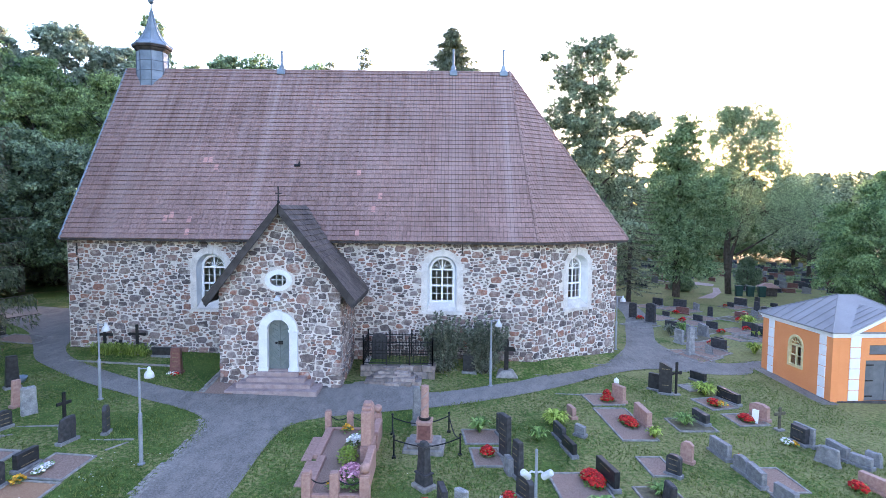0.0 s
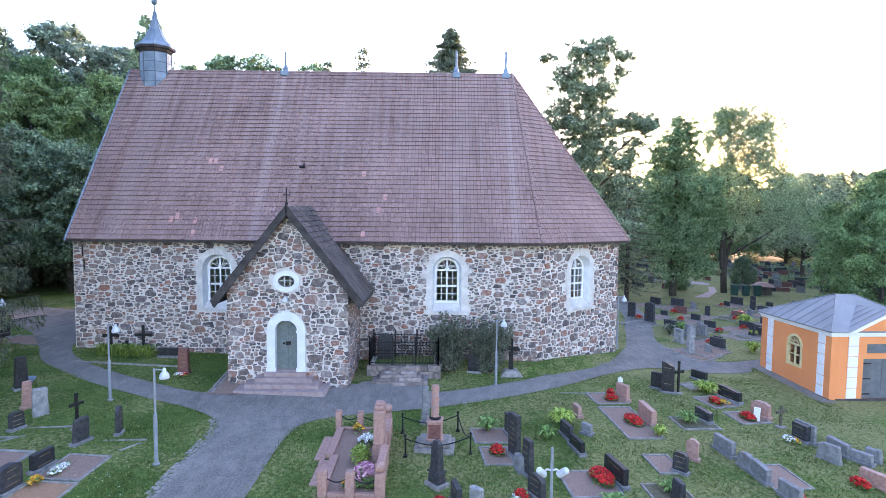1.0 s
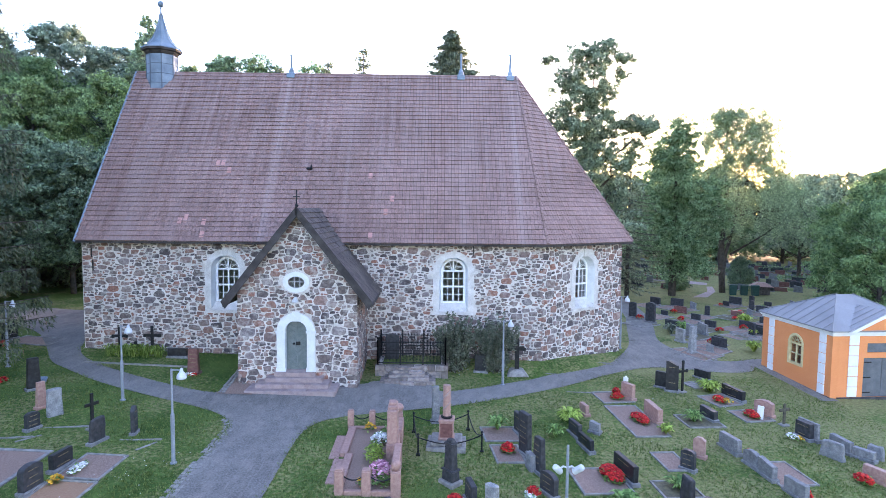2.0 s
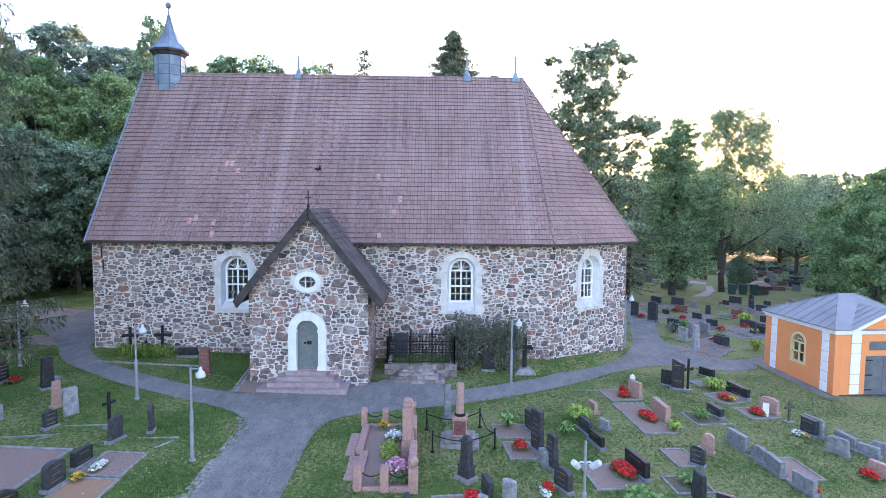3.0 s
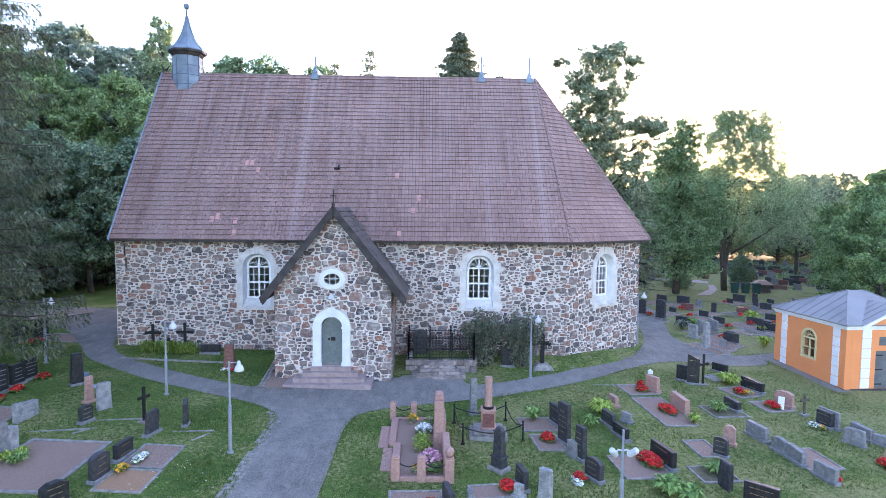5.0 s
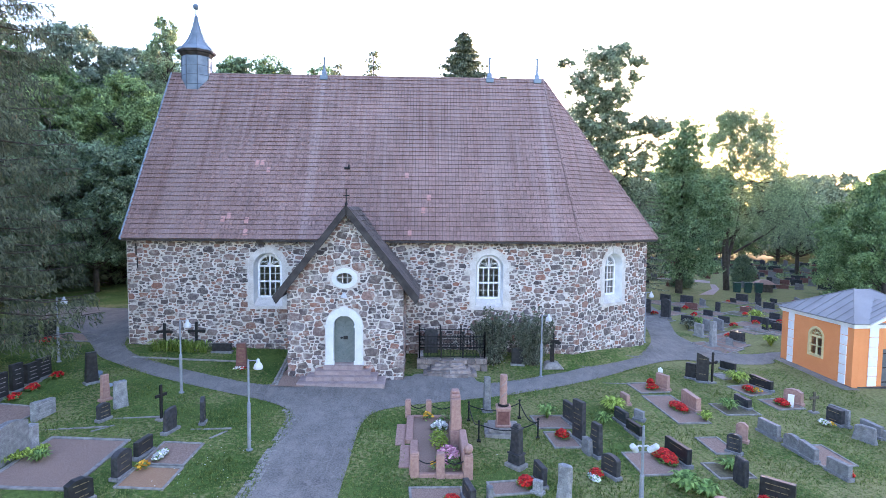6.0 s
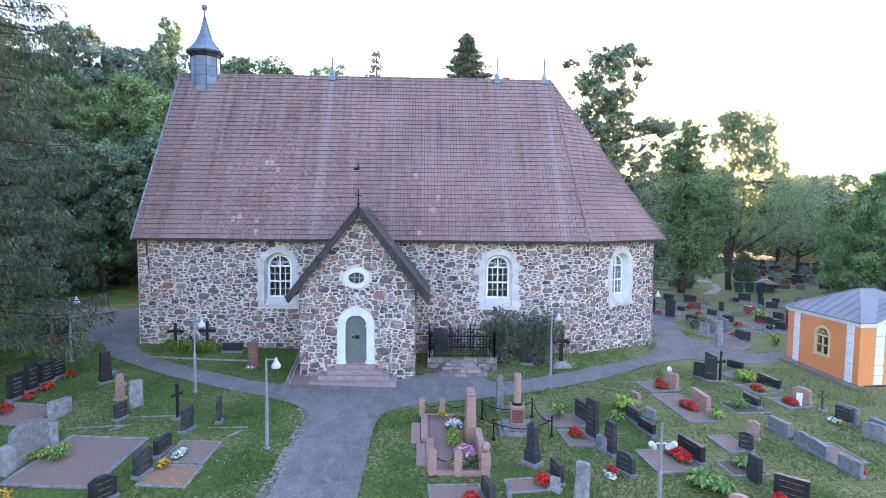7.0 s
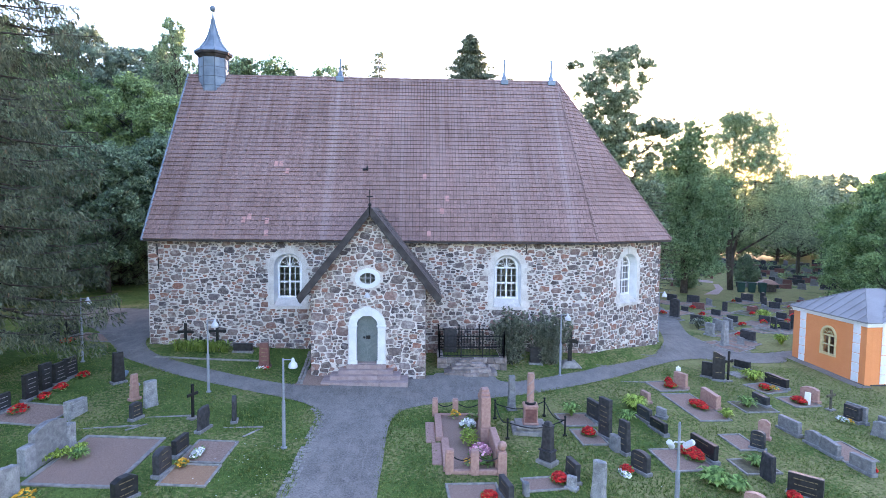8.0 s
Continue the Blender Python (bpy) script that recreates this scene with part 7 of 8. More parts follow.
box(bm, -0.19, 0.19, -0.234, -0.215, 0.36, 0.80, 0.004)
part("plate", bm, M_red, col, "dark red polished plate")
part("column_ring", lathe(bmesh.new(), [(0.165, 0.92), (0.185, 0.94), (0.185, 0.985), (0.14, 1.0)], 20), M_iron, col, "dark ring round the column foot")
part("column", lathe(bmesh.new(), [(0.15, 0.92), (0.14, 0.98), (0.125, 1.03), (0.115, 1.97), (0.11, 1.98)], 20), M_pink, col, smooth=False)
bm = bmesh.new()
for k in range(2):
    rod(bm, [(0.116 * math.cos(t * 0.35 + k * 3.14), 0.116 * math.sin(t * 0.35 + k * 3.14), 1.15 + t * 0.04) for t in range(20)], 0.022, 5)
part("spiral_band", bm, M_step, col, "paler spiral band")
chain_fence = thing("chain_fence", pose(0, 0, 0), "low black iron posts with hanging chains", "fence")
cf = []
for x, y in ((-1.46, 17.6), (0.38, 17.95), (0.72, 16.3), (-1.26, 15.95)):
    z = ground(x, y)
    bm = bmesh.new()
    rod(bm, [(x, y, z - 0.1), (x, y, z + 0.62)], 0.028, 6)
    lathe(bm, [(0.02, 0), (0.05, 0.03), (0.02, 0.08)], 8, at=(x, y, z + 0.62))
    box(bm, x - 0.06, x + 0.06, y - 0.06, y + 0.06, z - 0.05, z + 0.06)
    part("post", bm, M_iron, chain_fence)
    cf.append(Vector((x, y, z + 0.56)))
for i in range(4):
    p, q = cf[i], cf[(i + 1) % 4]
    bm = bmesh.new()
    rod(bm, [p.lerp(q, t / 12) - Vector((0, 0, 0.24 * math.sin(math.pi * t / 12))) for t in range(13)], 0.02, 5)
    part("chain", bm, M_iron, chain_fence)
H("taper", -0.71, 18.4, 10, 0.27, 1.3, 0.2, M_grey, "slender grey tapering stone at the path", rows=0)
H("taper", 12.95, 28.75, 20, 0.40, 1.42, 0.24, M_light, "tall pale grey gravestone behind the path", rows=0)
H("taper", -10.83, 22.4, 4, 0.46, 1.08, 0.28, M_red, "reddish granite obelisk stone by the church", rows=4)
H("slab", -12.3, 24.25, 0, 0.85, 0.42, 0.2, M_black, "low black gravestone by the church wall", rows=0)
H("slab", 1.26, 23.85, -5, 0.55, 0.8, 0.2, M_black, "dark gravestone between the shrubs", rows=0)
flowers(-10.85, 22.15, 0.5, 0.25, 0.16, M_petal_w, "white and red flowers before the red gravestone", seed=91, n=30)
flowers(-10.7, 22.12, 0.35, 0.2, 0.16, M_begonia, "small red begonias before the red gravestone", seed=92, n=20)
# further graves by the western path
H("slab", -21.4, 25.3, LY, 0.8, 0.8, 0.18, M_black, "black gravestone beyond the spruce", rows=3, ink=M_silver)
H("slab", -21.1, 26.3, LY, 0.8, 0.95, 0.18, M_black, "black gravestone beside a kerbed plot", rows=3, ink=M_silver)
plot(-21.0, 26.4, LY, 1.3, 2.2, M_gravel)
flowers(-20.7, 25.2, 0.6, 0.9, 0.25, M_begonia, "red begonias by the western path", seed=9, n=90)
# white plaque and paper lantern on two graves
for x, y, z0, w, h, lab in ((11.55, 19.95, 0.0, 0.22, 0.5, "white plaque leaning on a gravestone"), (6.98, 21.65, 0.72, 0.2, 0.14, "white lantern on a pink gravestone")):
    bm = bmesh.new()
    box(bm, -w / 2, w / 2, -0.03, 0.03, -0.02, h, 0.012)
    if z0 > 0.6:
        lathe(bm, [(0.05, h), (0.03, h + 0.04), (0.01, h + 0.06)], 8)
    tagged(part("grave_lantern" if z0 > 0.6 else "plaque", bm, M_white, m=pose(x, y, ground(x, y) + (z0 if z0 > 0.6 else 0.0), 0 if z0 > 0.6 else -8, 0, RY + 30)), lab, "lantern" if z0 > 0.6 else "plaque")

# ---- lamps, crosses, railings ----
def lamp_parts(m, arm_yaw, label, height=2.75):
    p = thing("street_lamp", m, label, "lamp", "churchyard lamps")
    bm = bmesh.new()
    lathe(bm, [(0.055, -0.1), (0.055, height * 0.52), (0.032, height * 0.54), (0.032, height), (0.02, height + 0.01)], 10)
    lathe(bm, [(0.1, -0.05), (0.1, 0.03), (0.07, 0.04)], 10)
    part("pole", bm, M_galv, p, smooth=False)
    bm = bmesh.new()
    rod(bm, [(0, 0, height - 0.03), (0.16, 0, height - 0.02), (0.30, 0, height - 0.03)], 0.018, 6)
    part("arm", bm, M_galv, p, m=pose(0, 0, 0, 0, 0, arm_yaw))
    part("shade", lathe(bmesh.new(), [(0.12, -0.27), (0.135, -0.25), (0.13, -0.18), (0.1, -0.11), (0.055, -0.07), (0.04, 0.02), (0.02, 0.04)], 16, at=(0.30, 0, height)), M_shade, p, "white bell-shaped shade", m=pose(0, 0, 0, 0, 0, arm_yaw), smooth=True)
    return p


for x, y, yaw in ((-12.1, 19.4, -10), (-8.24, 14.9, -6), (2.1, 22.65, 5), (-18.5, 22.5, 0), (8.95, 28.55, 0)):
    lamp_parts(stand(x, y), yaw, "slim grey churchyard lamp with a white shade on an arm")
# twin floodlight post
tw = thing("floodlight_post", stand(2.21, 11.2), "grey post with two white cylindrical floodlights", "lamp")
bm = bmesh.new()
lathe(bm, [(0.06, -0.1), (0.055, 1.4), (0.035, 1.44), (0.03, 2.62), (0.02, 2.64)], 10)
part("pole", bm, M_galv, tw)
for s in (-1, 1):
    bm = bmesh.new()
    rod(bm, [(0, 0, 2.12), (s * 0.1, 0, 2.15), (s * 0.17, -0.02, 2.1)], 0.022, 6)
    part("arm", bm, M_shade, tw)
    bm = bmesh.new()
    lathe(bm, [(0.05, -0.15), (0.075, -0.13), (0.075, 0.12), (0.05, 0.15)], 12)
    part("floodlight", bm, M_shade, tw, m=pose(s * 0.23, -0.04, 2.1, 35, s * 40, 0), smooth=False)


def iron_cross(x, y, yaw, h, arm, label, ornate=True, z=None, mat=None, bold=1.0):
    c = thing("grave_cross", pose(x, y, ground(x, y) if z is None else z, 0, 0, yaw), label, "cross", "iron crosses")
    bm = bmesh.new()
    box(bm, -0.05 * bold, 0.05 * bold, -0.03, 0.03, -0.1, h, 0.008)
    box(bm, -arm / 2, arm / 2, -0.028, 0.028, h * 0.66, h * 0.66 + 0.1 * bold, 0.008)
    if ornate:
        for px, pz in ((-arm / 2, h * 0.66 + 0.05), (arm / 2, h * 0.66 + 0.05), (0, h)):
            box(bm, px - 0.075, px + 0.075, -0.035, 0.035, pz - 0.075, pz + 0.075, 0.03)
    part("cross", bm, mat or M_iron, c)
    bm = bmesh.new()
    w = 0.16 * bold ** 1.8
    box(bm, -w, w, -w * 0.9, w * 0.9, -0.15, 0.06 * bold, 0.02 * bold, taper=1 / bold)
    part("foot", bm, M_kerb, c)
    return c


iron_cross(-14.98, 24.55, 0, 1.15, 0.6, "black iron cross by the church wall", z=0.95, bold=1.25)
iron_cross(-13.53, 24.55, 0, 1.25, 0.65, "tall black iron cross by the church wall", z=0.92, bold=1.25)
iron_cross(-14.3, 24.6, 0, 0.5, 0.36, "small black iron cross among the day lilies", z=0.95)
iron_cross(-11.72, 16.9, 66, 1.18, 0.46, "black wooden cross in the lawn", False)
iron_cross(2.88, 24.0, 0, 1.42, 0.64, "black iron cross on a pale stone beside the shrub", z=0.44, bold=1.9)
iron_cross(9.72, 22.62, 20, 1.3, 0.42, "ornate black cast iron cross", True)
iron_cross(12.14, 19.42, 20, 0.82, 0.5, "small mossy wooden cross", False, mat=M_moss_wood)
# day lilies along the wall
for i in range(9):
    x = -15.25 + 0.27 * i
    clump(x, 24.2 + 0.1 * (i % 2), 0.42, 0.5, M_lily, "day lily clump with long arching leaves", 80 + i, 60, 0.035, "day_lily", base=0.15)
bm = bmesh.new()
box(bm, -2.3, 2.3, -0.06, 0.06, -0.1, 0.06, 0.01)
tagged(part("bed_edging", bm, M_kerb, m=pose(-13.6, 23.35, ground(-13.6, 23.35), 0, 1.9, -1.5)), "low stone edging of the flower bed", "edging")

# raised tomb with an iron railing
M_tomb = material("weathered_pale_granite", (0.15, 0.135, 0.125), (0.30, 0.265, 0.24), 0.95, 5.0, 0.9, c=(0.25, 0.195, 0.17), each=0.35)
tomb = thing("tomb_platform", pose(-1.78, 23.15, ground(-1.78, 23.15)), "old stone tomb platform by the church wall", "tomb")
r0 = random.Random(5)
TX0, TX1, TY1, TZ = -1.58, 1.58, 1.78, 0.52
bm = bmesh.new()
box(bm, TX0 + 0.05, TX1 - 0.05, 0.08, TY1, -0.3, TZ - 0.04)
part("core", bm, M_mortar, tomb)
for k, z in enumerate((0.0, 0.26)):
    x = TX0
    while x < TX1 - 0.1:
        w = min(r0.uniform(0.35, 0.7), TX1 - x)
        bm = bmesh.new()
        box(bm, x + 0.008, x + w - 0.008, r0.uniform(-0.02, 0.02), 0.3, z - (0.15 if k == 0 else 0), z + 0.25, 0.02)
        part("block", bm, M_tomb, tomb)
        x += w
    y = 0.31
    while y < TY1 - 0.1:
        w = min(r0.uniform(0.4, 0.7), TY1 - y)
        bm = bmesh.new()
        box(bm, TX1 - 0.25, TX1 + r0.uniform(-0.02, 0.02), y + 0.008, y + w - 0.008, z - 0.15 if k == 0 else z, z + 0.25, 0.02)
        part("block", bm, M_tomb, tomb)
        y += w
bm = bmesh.new()
box(bm, TX0 + 0.3, TX1 - 0.3, 0.3, TY1, TZ - 0.06, TZ - 0.02)
part("soil", bm, M_grass, tomb, "grassed top")
tsteps = thing("tomb_steps", pose(-1.9, 23.1, ground(-1.9, 23.0)), "worn old stone steps before the railed tomb", "steps")
for k in range(5):
    half, y0 = 1.16 - 0.17 * k, -1.0 + 0.2 * k
    x = -half
    while x < half - 0.05:
        w = min(r0.uniform(0.5, 1.0), half - x)
        mid = (x + w / 2) / half
        front = y0 + 0.4 * mid ** 4 + r0.uniform(-0.03, 0.03)
        bm = bmesh.new()
        box(bm, x + 0.002, x + w - 0.002, front, -0.03, 0.098 * k - 0.1, 0.098 * (k + 1) + r0.uniform(-0.015, 0.012), 0.018)
        part("step", bm, M_tomb, tsteps, m=pose(0, 0, 0, r0.uniform(-1.2, 1.2), r0.uniform(-1, 1), 0))
        x += w
rail = thing("iron_railing", pose(-1.78, 23.15, ground(-1.78, 23.15) + 0.5), "black wrought iron grave railing with scrollwork", "railing")


def rail_side(p, q, n, posts):
    p, q = Vector(p), Vector(q)
    for k in range(posts + 1):
        c = p.lerp(q, k / posts)
        bm = bmesh.new()
        box(bm, c.x - 0.032, c.x + 0.032, c.y - 0.032, c.y + 0.032, 0, 1.1, 0.006)
        lathe(bm, [(0.02, 0), (0.05, 0.05), (0.012, 0.14)], 6, at=(c.x, c.y, 1.1))
        part("post", bm, M_iron, rail)
    for z, w in ((0.1, 0.02), (0.5, 0.016), (0.62, 0.016), (0.98, 0.02)):
        bm = bmesh.new()
        rod(bm, [p + Vector((0, 0, z)), q + Vector((0, 0, z))], w, 4)
        part("bar", bm, M_iron, rail)
    d = (q - p).normalized()
    for k in range(n):
        c = p.lerp(q, (k + 0.5) / n)
        bm = bmesh.new()
        rod(bm, [c + Vector((0, 0, 0.1)), c + Vector((0, 0, 0.98))], 0.009, 4)
        for z0 in (0.74, 0.3):
            rod(bm, [c + d * 0.045 * math.cos(t * 0.785) + Vector((0, 0, z0 + 0.09 * math.sin(t * 0.785))) for t in range(9)], 0.008, 4)
        rod(bm, [c + Vector((0, 0, 0.98)), c + Vector((0, 0, 1.08))], 0.02, 4, 0.003)
        part("picket", bm, M_iron, rail)


rail_side((TX0 + 0.12, 0.15, 0), (TX1 - 0.12, 0.15, 0), 20, 3)
rail_side((TX0 + 0.12, 1.65, 0), (TX1 - 0.12, 1.65, 0), 20, 3)
rail_side((TX0 + 0.12, 0.15, 0), (TX0 + 0.12, 1.65, 0), 10, 1)
rail_side((TX1 - 0.12, 0.15, 0), (TX1 - 0.12, 1.65, 0), 10, 1)
headstone("round", -2.7, 24.3, 0, 0.6, 1.45, 0.14, M_dark, "grey rounded gravestone behind the iron railing", rows=0)

# cobbled edging of the main path, two uneven rows
ek = random.Random(19)
for row in (0, 1, 2):
    y = 8.5
    while y < 18.0:
        L = ek.uniform(0.14, 0.28)
        x = -7.5 - 0.125 * row + (0.08 * (y - 12.2) / 5 if y < 17 else 0.08)
        if y > 17.1:
            x -= (y - 17.1) ** 2 * 0.42
        if ek.random() > 0.05:
            bm = bmesh.new()
            box(bm, -0.06, 0.06, -L / 2 + 0.006, L / 2 - 0.006, -0.1, 0.016 + ek.uniform(-0.008, 0.01), 0.012)
            part("kerb_block", bm, M_kerb, asphalt, m=pose(x + ek.uniform(-0.012, 0.012), y + L / 2, ground(x, y), ek.uniform(-2, 2), ek.uniform(-3, 3), ek.uniform(-5, 5)))
        y += L

# ---- the further churchyard ----
dark_a = headstone("slab", 14.2, 34.8, RY + 25, 0.9, 0.62, 0.18, M_dark, "dark gravestone in the further rows", rows=0)
dark_b = headstone("round", 13.0, 38.6, RY + 40, 0.5, 1.1, 0.18, M_dark, "grey-black rounded gravestone in the further rows", rows=0)
red_c = headstone("slab", 17.6, 41.5, RY + 40, 0.9, 0.5, 0.2, M_red, "reddish low gravestone in the further rows", rows=0)
grey_d = headstone("wave", 14.6, 32.9, RY + 30, 0.6, 0.75, 0.2, M_grey, "grey gravestone in the further rows", rows=0)
FAR = [(dark_b, 13.6, 36.9, 1.25), (dark_a, 15.8, 40.0, 0.6), (dark_a, 17.4, 38.5, 0.75), (dark_a, 17.2, 35.9, 0.8), (dark_a, 14.9, 30.1, 0.95), (dark_a, 24.4, 46.6, 1.1), (dark_b, 24.3, 43.9, 0.75), (dark_a, 24.5, 42.8, 0.9),
       (dark_a, 20.0, 35.2, 0.75), (red_c, 24.0, 39.4, 1.0), (dark_a, 19.7, 36.3, 0.8), (grey_d, 14.0, 29.2, 0.6), (grey_d, 15.6, 33.6, 1.0), (dark_a, 18.5, 44.3, 1.1), (dark_a, 17.0, 45.0, 1.0), (red_c, 21.5, 40.8, 0.9),
       (dark_a, 26.8, 40.6, 0.9), (red_c, 27.8, 44.2, 1.0), (dark_a, 29.5, 42.0, 1.0), (dark_b, 19.2, 40.6, 0.7), (dark_a, 22.0, 38.0, 0.8)]
r1 = random.Random(77)
for i, (src, x, y, k) in enumerate(FAR):
    plot(x, y - 0.02, RY + 25, 1.7, 2.1, M_gravel if i % 3 else M_plot_earth, label="grave plot of pinkish gravel in the further rows")
    copy_thing(src, pose(x, y, ground(x, y), 0, 0, RY + 25 + r1.uniform(-8, 8)) @ Matrix.Scale(k, 4))
for i in range(46):
    x, y = r1.uniform(14.5, 30), 31.5 + 2.4 * int(r1.uniform(0, 7))
    x += 0.35 * (y - 31.5)
    if any(math.hypot(x - f[1], y - f[2]) < 1.1 for f in FAR) or r1.random() < 0.1 or x < 12.6 + 0.12 * (y - 30) or (27 < y < 31.2):
        continue
    src = r1.choice((dark_a, dark_a, dark_b, grey_d, red_c))
    copy_thing(src, pose(x, y, ground(x, y), 0, 0, RY + 12 + r1.uniform(-8, 8)) @ Matrix.Scale(r1.uniform(0.6, 0.95), 4))
    if i % 2 == 0:
        plot(x, y - 0.02, RY + 12, 1.5, 2.0, M_gravel if i % 4 else M_plot_earth, label="grave plot of pinkish gravel in the further rows")
    if r1.random() < 0.3:
        flowers(x - 0.5, y - 0.15, 0.4, 0.35, 0.25, M_begonia if r1.random() < 0.6 else None, "bedding plants before a further grave", seed=400 + i, n=40, bloom=0.05)
for i in range(150):
    x, y = r1.uniform(18, 70), 56 + 2.6 * int(r1.uniform(0, 12))
    x += 0.2 * (y - 56)
    src = r1.choice((dark_a, dark_a, dark_b, grey_d, red_c))
    copy_thing(src, pose(x, y, ground(x, y), 0, 0, RY + 40 + r1.uniform(-10, 10)) @ Matrix.Scale(r1.uniform(0.8, 1.2), 4))
for row in range(11):
    y0 = 55.5 + 2.7 * row
    for k in range(17):
        x, y = 31.5 + 0.35 * (y0 - 55) + 1.75 * k + r1.uniform(-0.4, 0.4), y0 - 0.35 * k + r1.uniform(-0.3, 0.3)
        if r1.random() < 0.2 or 0.28 * x + 45 > y + 4:
            continue
        src = r1.choice((dark_a, dark_a, dark_a, grey_d, grey_d, red_c))
        copy_thing(src, pose(x, y, ground(x, y), 0, 0, RY + 40 + r1.uniform(-10, 10)) @ Matrix.Diagonal((r1.uniform(1.0, 1.7), 1.0, r1.uniform(0.75, 1.15), 1.0)))
for i, (x, y) in enumerate(((17.2, 34.6), (16.3, 38.2), (20.6, 39.2), (23.6, 39.0), (13.4, 38.2), (17.0, 41.2), (19.4, 35.9), (21.5, 36.5), (26, 43), (22.4, 42))):
    flowers(x, y, 0.5, 0.4, 0.3, M_begonia, "red flowers in the further rows", seed=100 + i, n=60, bloom=0.055)
for i, (x, y, s, mt) in enumerate(((20.2, 37.2, 1.0, M_hosta), (14.6, 33.8, 0.9, M_plant), (13.6, 33.4, 0.8, M_shrub), (16.6, 29.6, 0.7, M_hosta), (19.0, 34.0, 0.5, M_hosta))):
    clump(x, y, 0.7 * s, 0.75 * s, mt, "leafy clump between the further graves", 120 + i, 90, 0.09, "perennial")

# paths beyond the graves
for loop in ([(22.4, 50.2), (24.0, 50.6), (26.6, 54.5), (28.0, 58.1), (27.4, 58.1), (25.8, 54.5)], [(23.4, 63.3), (27.9, 59.1), (28.9, 61.1), (24.7, 66.4)]):
    bm = bmesh.new()
    bm.faces.new([bm.verts.new((x, y, ground(x, y) + 0.03)) for x, y in loop])
    bmesh.ops.recalc_face_normals(bm, faces=bm.faces)
    tagged(part("side_path", bm, M_step), "pale gravel path beyond the graves", "path", kind="structure")

# stone edging and bare gravel beside the porch
er = random.Random(61)
for k in range(17):
    f = (k + 0.5) / 17
    for side in (0.0, 0.13):
        x, y = -9.3 + 0.32 * f + side, 24.6 - 4.2 * f
        bm = bmesh.new()
        box(bm, -0.055, 0.055, -0.115, 0.115, -0.1, 0.055 + er.uniform(-0.012, 0.015), 0.012)
        part("edging_stone", bm, M_kerb, asphalt, m=pose(x + er.uniform(-0.01, 0.01), y, ground(x, y), er.uniform(-3, 3), er.uniform(-4, 4), 4 + er.uniform(-5, 5)))
bm = bmesh.new()
for iy in range(40, 50):
    for ix in range(-19, -14):
        cell = clip_cell(clip_cell(clip_cell(clip_cell([(ix / 2, iy / 2), (ix / 2 + 0.5, iy / 2), (ix / 2 + 0.5, iy / 2 + 0.5), (ix / 2, iy / 2 + 0.5)], -1, 0.1, 8.98 + 2.2 - 0.05), 1, 0, -7.75), 0, 1, 24.9), 0, -1, -20.35)
        if len(cell) > 2 and (cell[0][0] < -8.6 or cell[0][1] < 21.5):
            bm.faces.new([bm.verts.new((x, y, ground(x, y) + 0.034)) for x, y in cell])
bmesh.ops.remove_doubles(bm, verts=bm.verts, dist=0.002)
bmesh.ops.recalc_face_normals(bm, faces=bm.faces)
tagged(part("gravel_strip", bm, M_gravel), "bare brown gravel beside the porch steps", "gravel", kind="structure")
bm = bmesh.new()
for k in range(12):
    y0, y1 = 22.2 + 0.42 * k, 22.2 + 0.42 * (k + 1)
    xa, xb = 15.95 - (y0 - 22.5) * 0.07, 15.95 - (y1 - 22.5) * 0.07
    bm.faces.new([bm.verts.new((x, y, ground(x, y) + 0.02)) for x, y in ((xa - 0.55, y0), (xa + 0.2, y0), (xb + 0.2, y1), (xb - 0.55, y1))])
bmesh.ops.remove_doubles(bm, verts=bm.verts, dist=0.002)
bmesh.ops.recalc_face_normals(bm, faces=bm.faces)
tagged(part("gravel_strip", bm, M_asphalt), "grey grit strip along the chapel wall", "gravel", kind="structure")
def in_lawn(x, y):
    return not inside(path_edge, x, y)


# small plants and a bowl among the western graves
for k in range(5):
    clump(-14.30 + 0.2 * k - 0.4, 13.90 + 0.22 * k - 0.45, 0.28, 0.24, M_hosta, "low yellow-green ground cover before a pale gravestone", 500 + k, 60, 0.05, "ground cover")
bowl = thing("plant_bowl", pose(-15.95, 20.72, ground(-15.95, 20.72)), "blue-grey plant bowl beside a black gravestone", "bowl")
part("body", lathe(bmesh.new(), [(0.12, -0.02), (0.2, 0.1), (0.24, 0.22), (0.225, 0.225), (0.18, 0.14), (0.02, 0.12)], 16), M_zinc, bowl, smooth=True)
cl = random.Random(88)
cv, cfc = [], []
for _ in range(60):
    x, y = (cl.uniform(-10.2, -7.8), cl.uniform(11.5, 15.5)) if cl.random() < 0.6 else (cl.uniform(-5.1, 12.0), cl.uniform(11.5, 23.0))
    if in_lawn(x, y):
        z, q = ground(x, y) + cl.uniform(0.03, 0.06), len(cv)
        cv += [(x + 0.018 * math.cos(k * 1.2566), y + 0.018 * math.sin(k * 1.2566), z) for k in range(5)]
        cfc.append((q, q + 1, q + 2, q + 3, q + 4))
tagged(soup("clover", cv, cfc, M_petal_w), "scattered white clover heads in the lawn", "clover", kind="stuff")

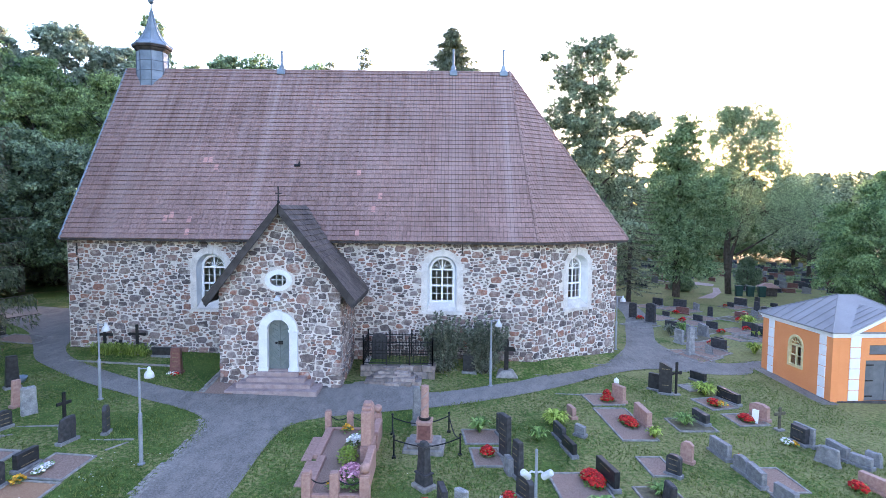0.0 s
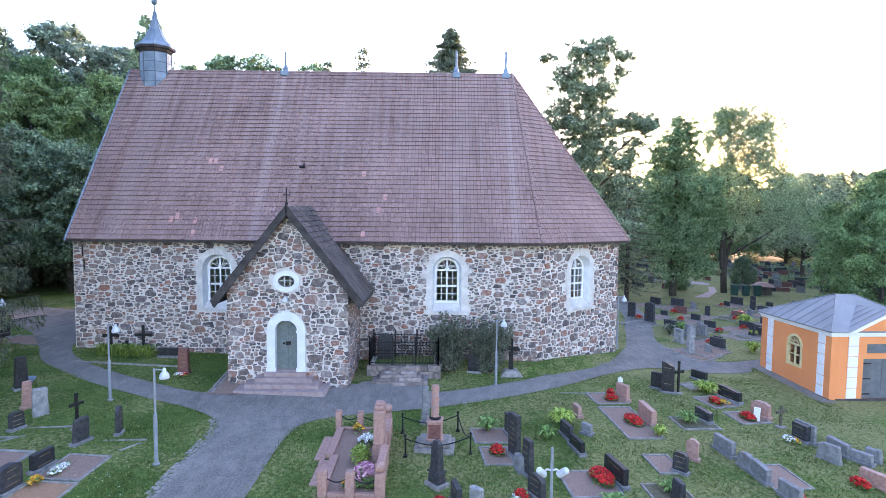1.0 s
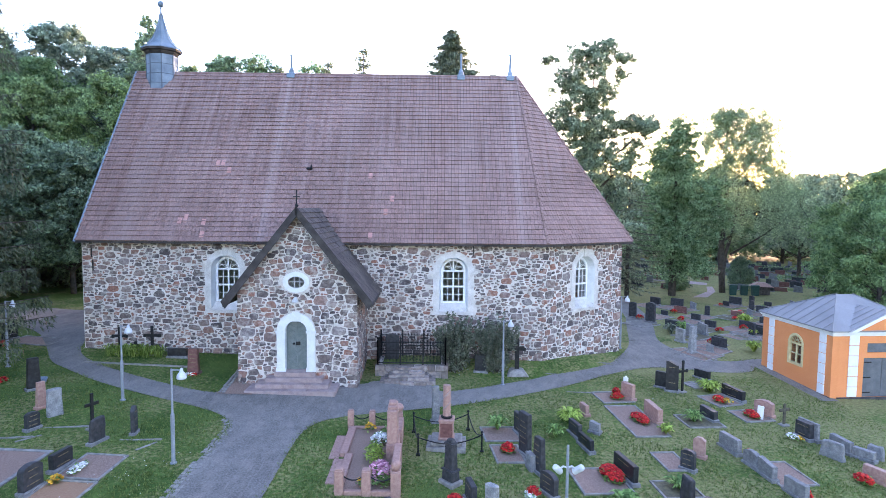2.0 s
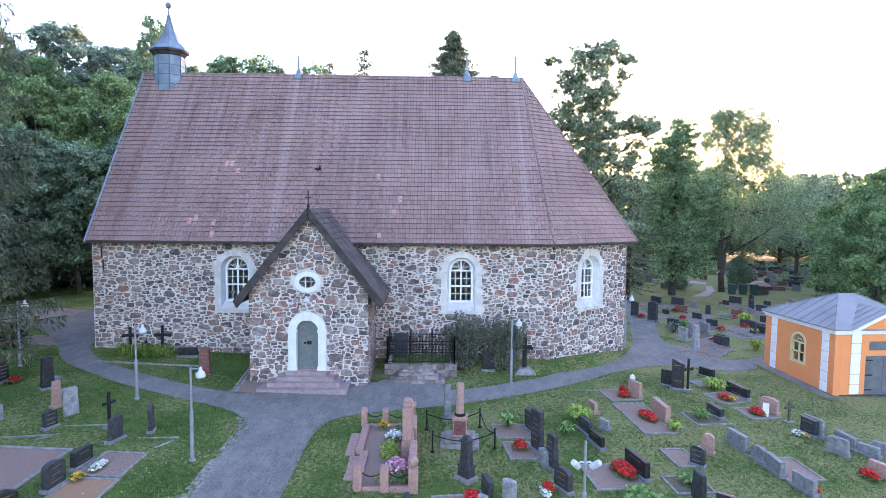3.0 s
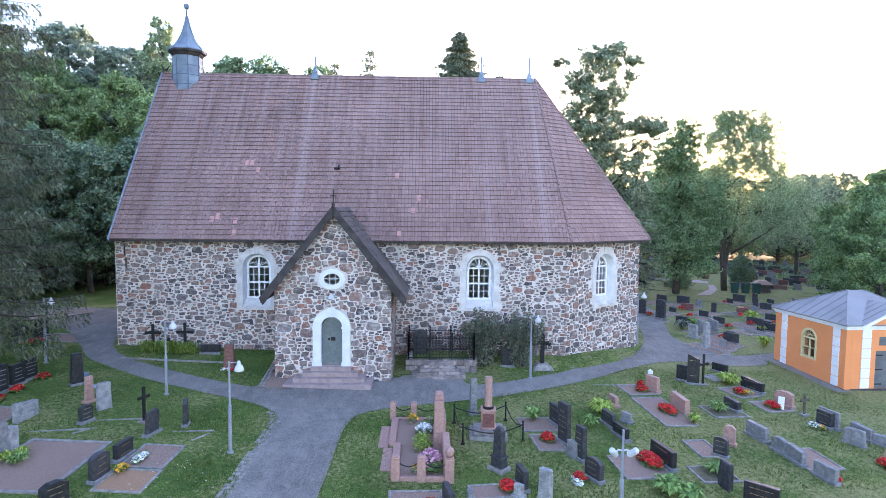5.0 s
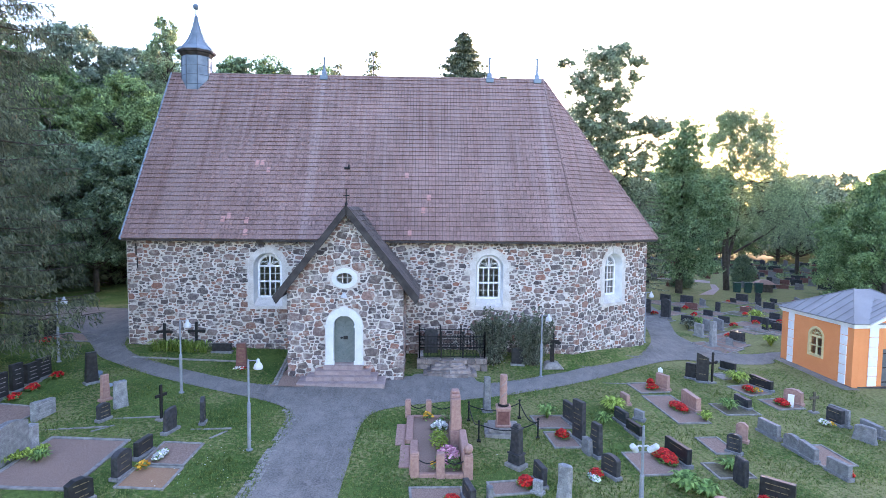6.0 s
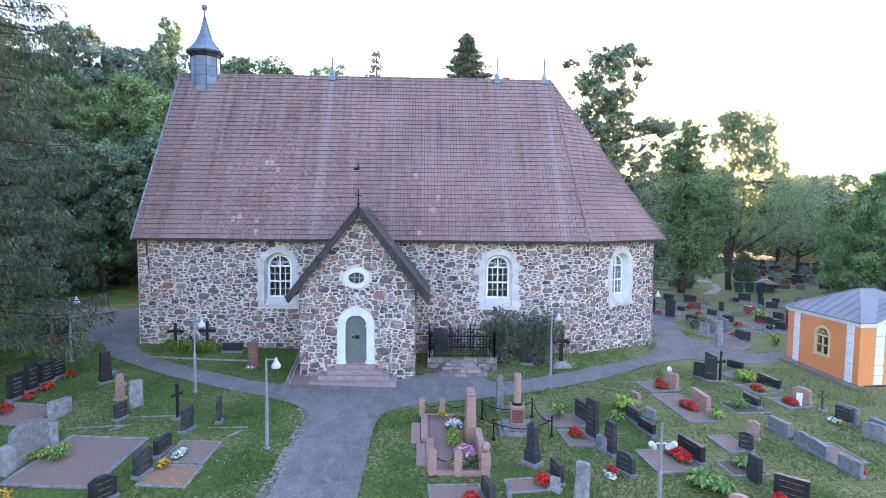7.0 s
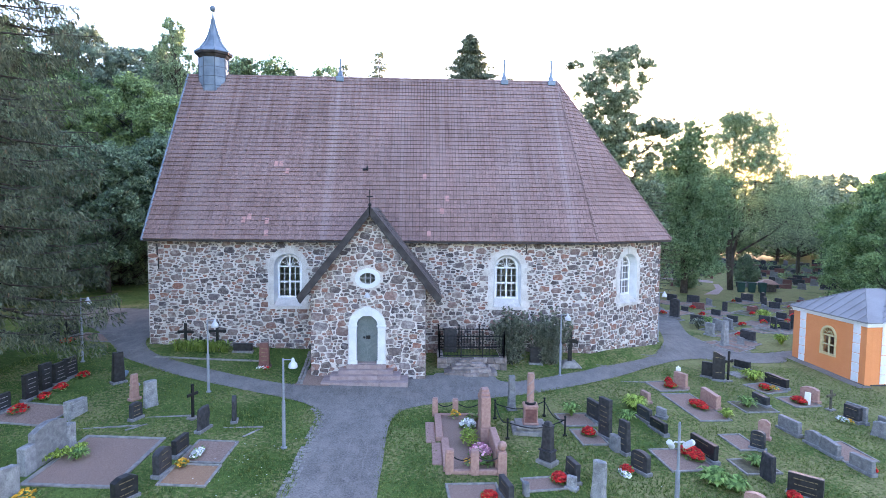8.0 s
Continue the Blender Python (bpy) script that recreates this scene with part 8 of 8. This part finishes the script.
# hedges and bins beyond the graves
def hedge(x, y, yaw, L, h, w, seed):
    t = thing("hedge", pose(x, y, ground(x, y), 0, 0, yaw), "clipped green hedge between the further rows", "hedge", "hedges")
    r = random.Random(seed)
    n = int(L / 0.35)
    pts = [(-L / 2 + L * i / n, r.uniform(-0.1, 0.1), h * 0.5 * r.uniform(0.7, 1.1)) for i in range(n)]
    vs, fs = leaf_cloud(pts, [h * 0.5] * n, 60, 0.14, seed)
    tagged(soup("foliage", vs, fs, M_leaf_mid, t), kind="stuff")
    bm = bmesh.new()
    for i in range(0, n, 2):
        rod(bm, [(pts[i][0], 0, -0.1), (pts[i][0] + 0.05, 0.03, h * 0.6)], 0.02, 4, 0.008)
    tagged(part("stem", bm, M_bark, t), kind="stuff")


for i, (x, y, yaw, L) in enumerate(((44, 62, -18, 12), (50, 72, -14, 16), (37, 80, -8, 20), (22, 62, -15, 8))):
    hedge(x, y, yaw, L, 1.1, 0.7, 200 + i)
M_bin = material("dark_green_plastic", (0.012, 0.045, 0.034), (0.02, 0.065, 0.05), 0.7, 3.0, 0.05)
for i in range(3):
    b = thing("waste_bin", pose(27.3 + 0.95 * i, 52.6 - 0.2 * i, ground(27.3, 52.6) - 0.02, 0, 0, -15) @ Matrix.Scale(0.85, 4), "dark green waste bin under the trees", "bin", "waste bins")
    bm = bmesh.new()
    box(bm, -0.32, 0.32, -0.32, 0.32, 0.02, 1.08, 0.02, taper=1.14)
    part("body", bm, M_bin, b)
    bm = bmesh.new()
    box(bm, -0.4, 0.4, -0.42, 0.4, 1.08, 1.16, 0.02)
    part("lid", bm, M_bin, b)

shed = thing("bin_shelter", pose(30.2, 53.0, ground(30.2, 53.0), 0, 0, -15) @ Matrix.Scale(0.78, 4), "low brown bin shelter with a hipped roof", "shelter")
bm = bmesh.new()
box(bm, -0.85, 0.85, -0.6, 0.6, -0.1, 1.0, 0.02)
part("wall", bm, M_bark, shed)
bm = bmesh.new()
box(bm, -1.2, 1.2, -0.9, 0.9, 1.0, 1.5, 0.01, taper=0.35)
part("roof", bm, M_pink, shed, "brownish red hipped roof")

# ---- grass ----
def in_loop(px, py, loop):
    hit = np.zeros(len(px), bool)
    for i in range(len(loop)):
        (x0, y0), (x1, y1) = loop[i - 1], loop[i]
        if y0 != y1:
            c = ((y0 > py) != (y1 > py)) & (px < (x1 - x0) * (py - y0) / (y1 - y0) + x0)
            hit ^= c
    return hit


gr = np.random.RandomState(4)
N = 120000
tx, ty = gr.uniform(-21, 16, N), 10 + 19 * gr.uniform(0, 1, N) ** 1.5
ok = ~in_loop(tx, ty, path_edge)
ok &= ~((tx > WEST_X) & (ty > WALL_Y)) & ~((tx > P_X0) & (tx < P_X1) & (ty > 20.5)) & ~((np.abs(tx + 1.78) < 1.62) & (ty > 21.9)) & ~((tx > 15.3) & (ty > 22.6))
for o in [o for o in scene.objects if o.name.startswith(("grave_plot", "grave_enclosure"))]:
    c = o.matrix_basis.translation
    e0, e1 = (o.matrix_basis.to_3x3() @ Vector((1, 0, 0))), (o.matrix_basis.to_3x3() @ Vector((0, 1, 0)))
    if o.name.startswith("grave_enclosure"):
        ok &= ~((np.abs(tx - c.x) < 0.95) & (np.abs(ty - c.y) < 2.1))
        continue
    bed = [k for k in o.children if k.name.startswith("bed")][0].data.vertices
    hx, ly = max(v.co.x for v in bed) + 0.1, min(v.co.y for v in bed) - 0.1
    u, w = (tx - c.x) * e0.x + (ty - c.y) * e0.y, (tx - c.x) * e1.x + (ty - c.y) * e1.y
    ok &= ~((np.abs(u) < hx) & (w < 0) & (w > ly))
tx, ty = tx[ok], ty[ok]
ex, ey = [], []
for i in range(len(path_edge)):
    (x0, y0), (x1, y1) = path_edge[i - 1], path_edge[i]
    if -20 < x0 < 15.5 and 9 < y0 < 28:
        L = math.hypot(x1 - x0, y1 - y0)
        for _ in range(int(L * 34)):
            t, d = gr.uniform(0, 1), gr.normal(0, 0.07)
            ex.append(x0 + (x1 - x0) * t + d * (y1 - y0) / max(L, 1e-6))
            ey.append(y0 + (y1 - y0) * t - d * (x1 - x0) / max(L, 1e-6))
ex, ey = np.array(ex), np.array(ey)
eo = ~((ex > -8.9) & (ex < -0.3) & (ey > 20.4))
tx, ty = np.concatenate((tx, ex[eo])), np.concatenate((ty, ey[eo]))
gv, gf = [], []
for x, y in zip(tx.tolist(), ty.tolist()):
    z = ground(x, y) - 0.01
    s = 0.6 + 0.9 * max(0.0, noise.noise((x * 0.5, y * 0.5, 3.0)) + 0.35)
    for k in range(3):
        a, h = gr.uniform(0, 6.28), s * gr.uniform(0.03, 0.075)
        dx, dy, w = math.cos(a) * h * 0.8, math.sin(a) * h * 0.8, 0.012
        n = len(gv)
        gv += [(x - math.sin(a) * w + dx * 0.2, y + math.cos(a) * w, z), (x + math.sin(a) * w + dx * 0.2, y - math.cos(a) * w, z), (x + dx, y + dy, z + h)]
        gf.append((n, n + 1, n + 2))
tagged(soup("grass", gv, gf, M_blade), "short uneven grass blades of the lawn", "grass", kind="stuff")
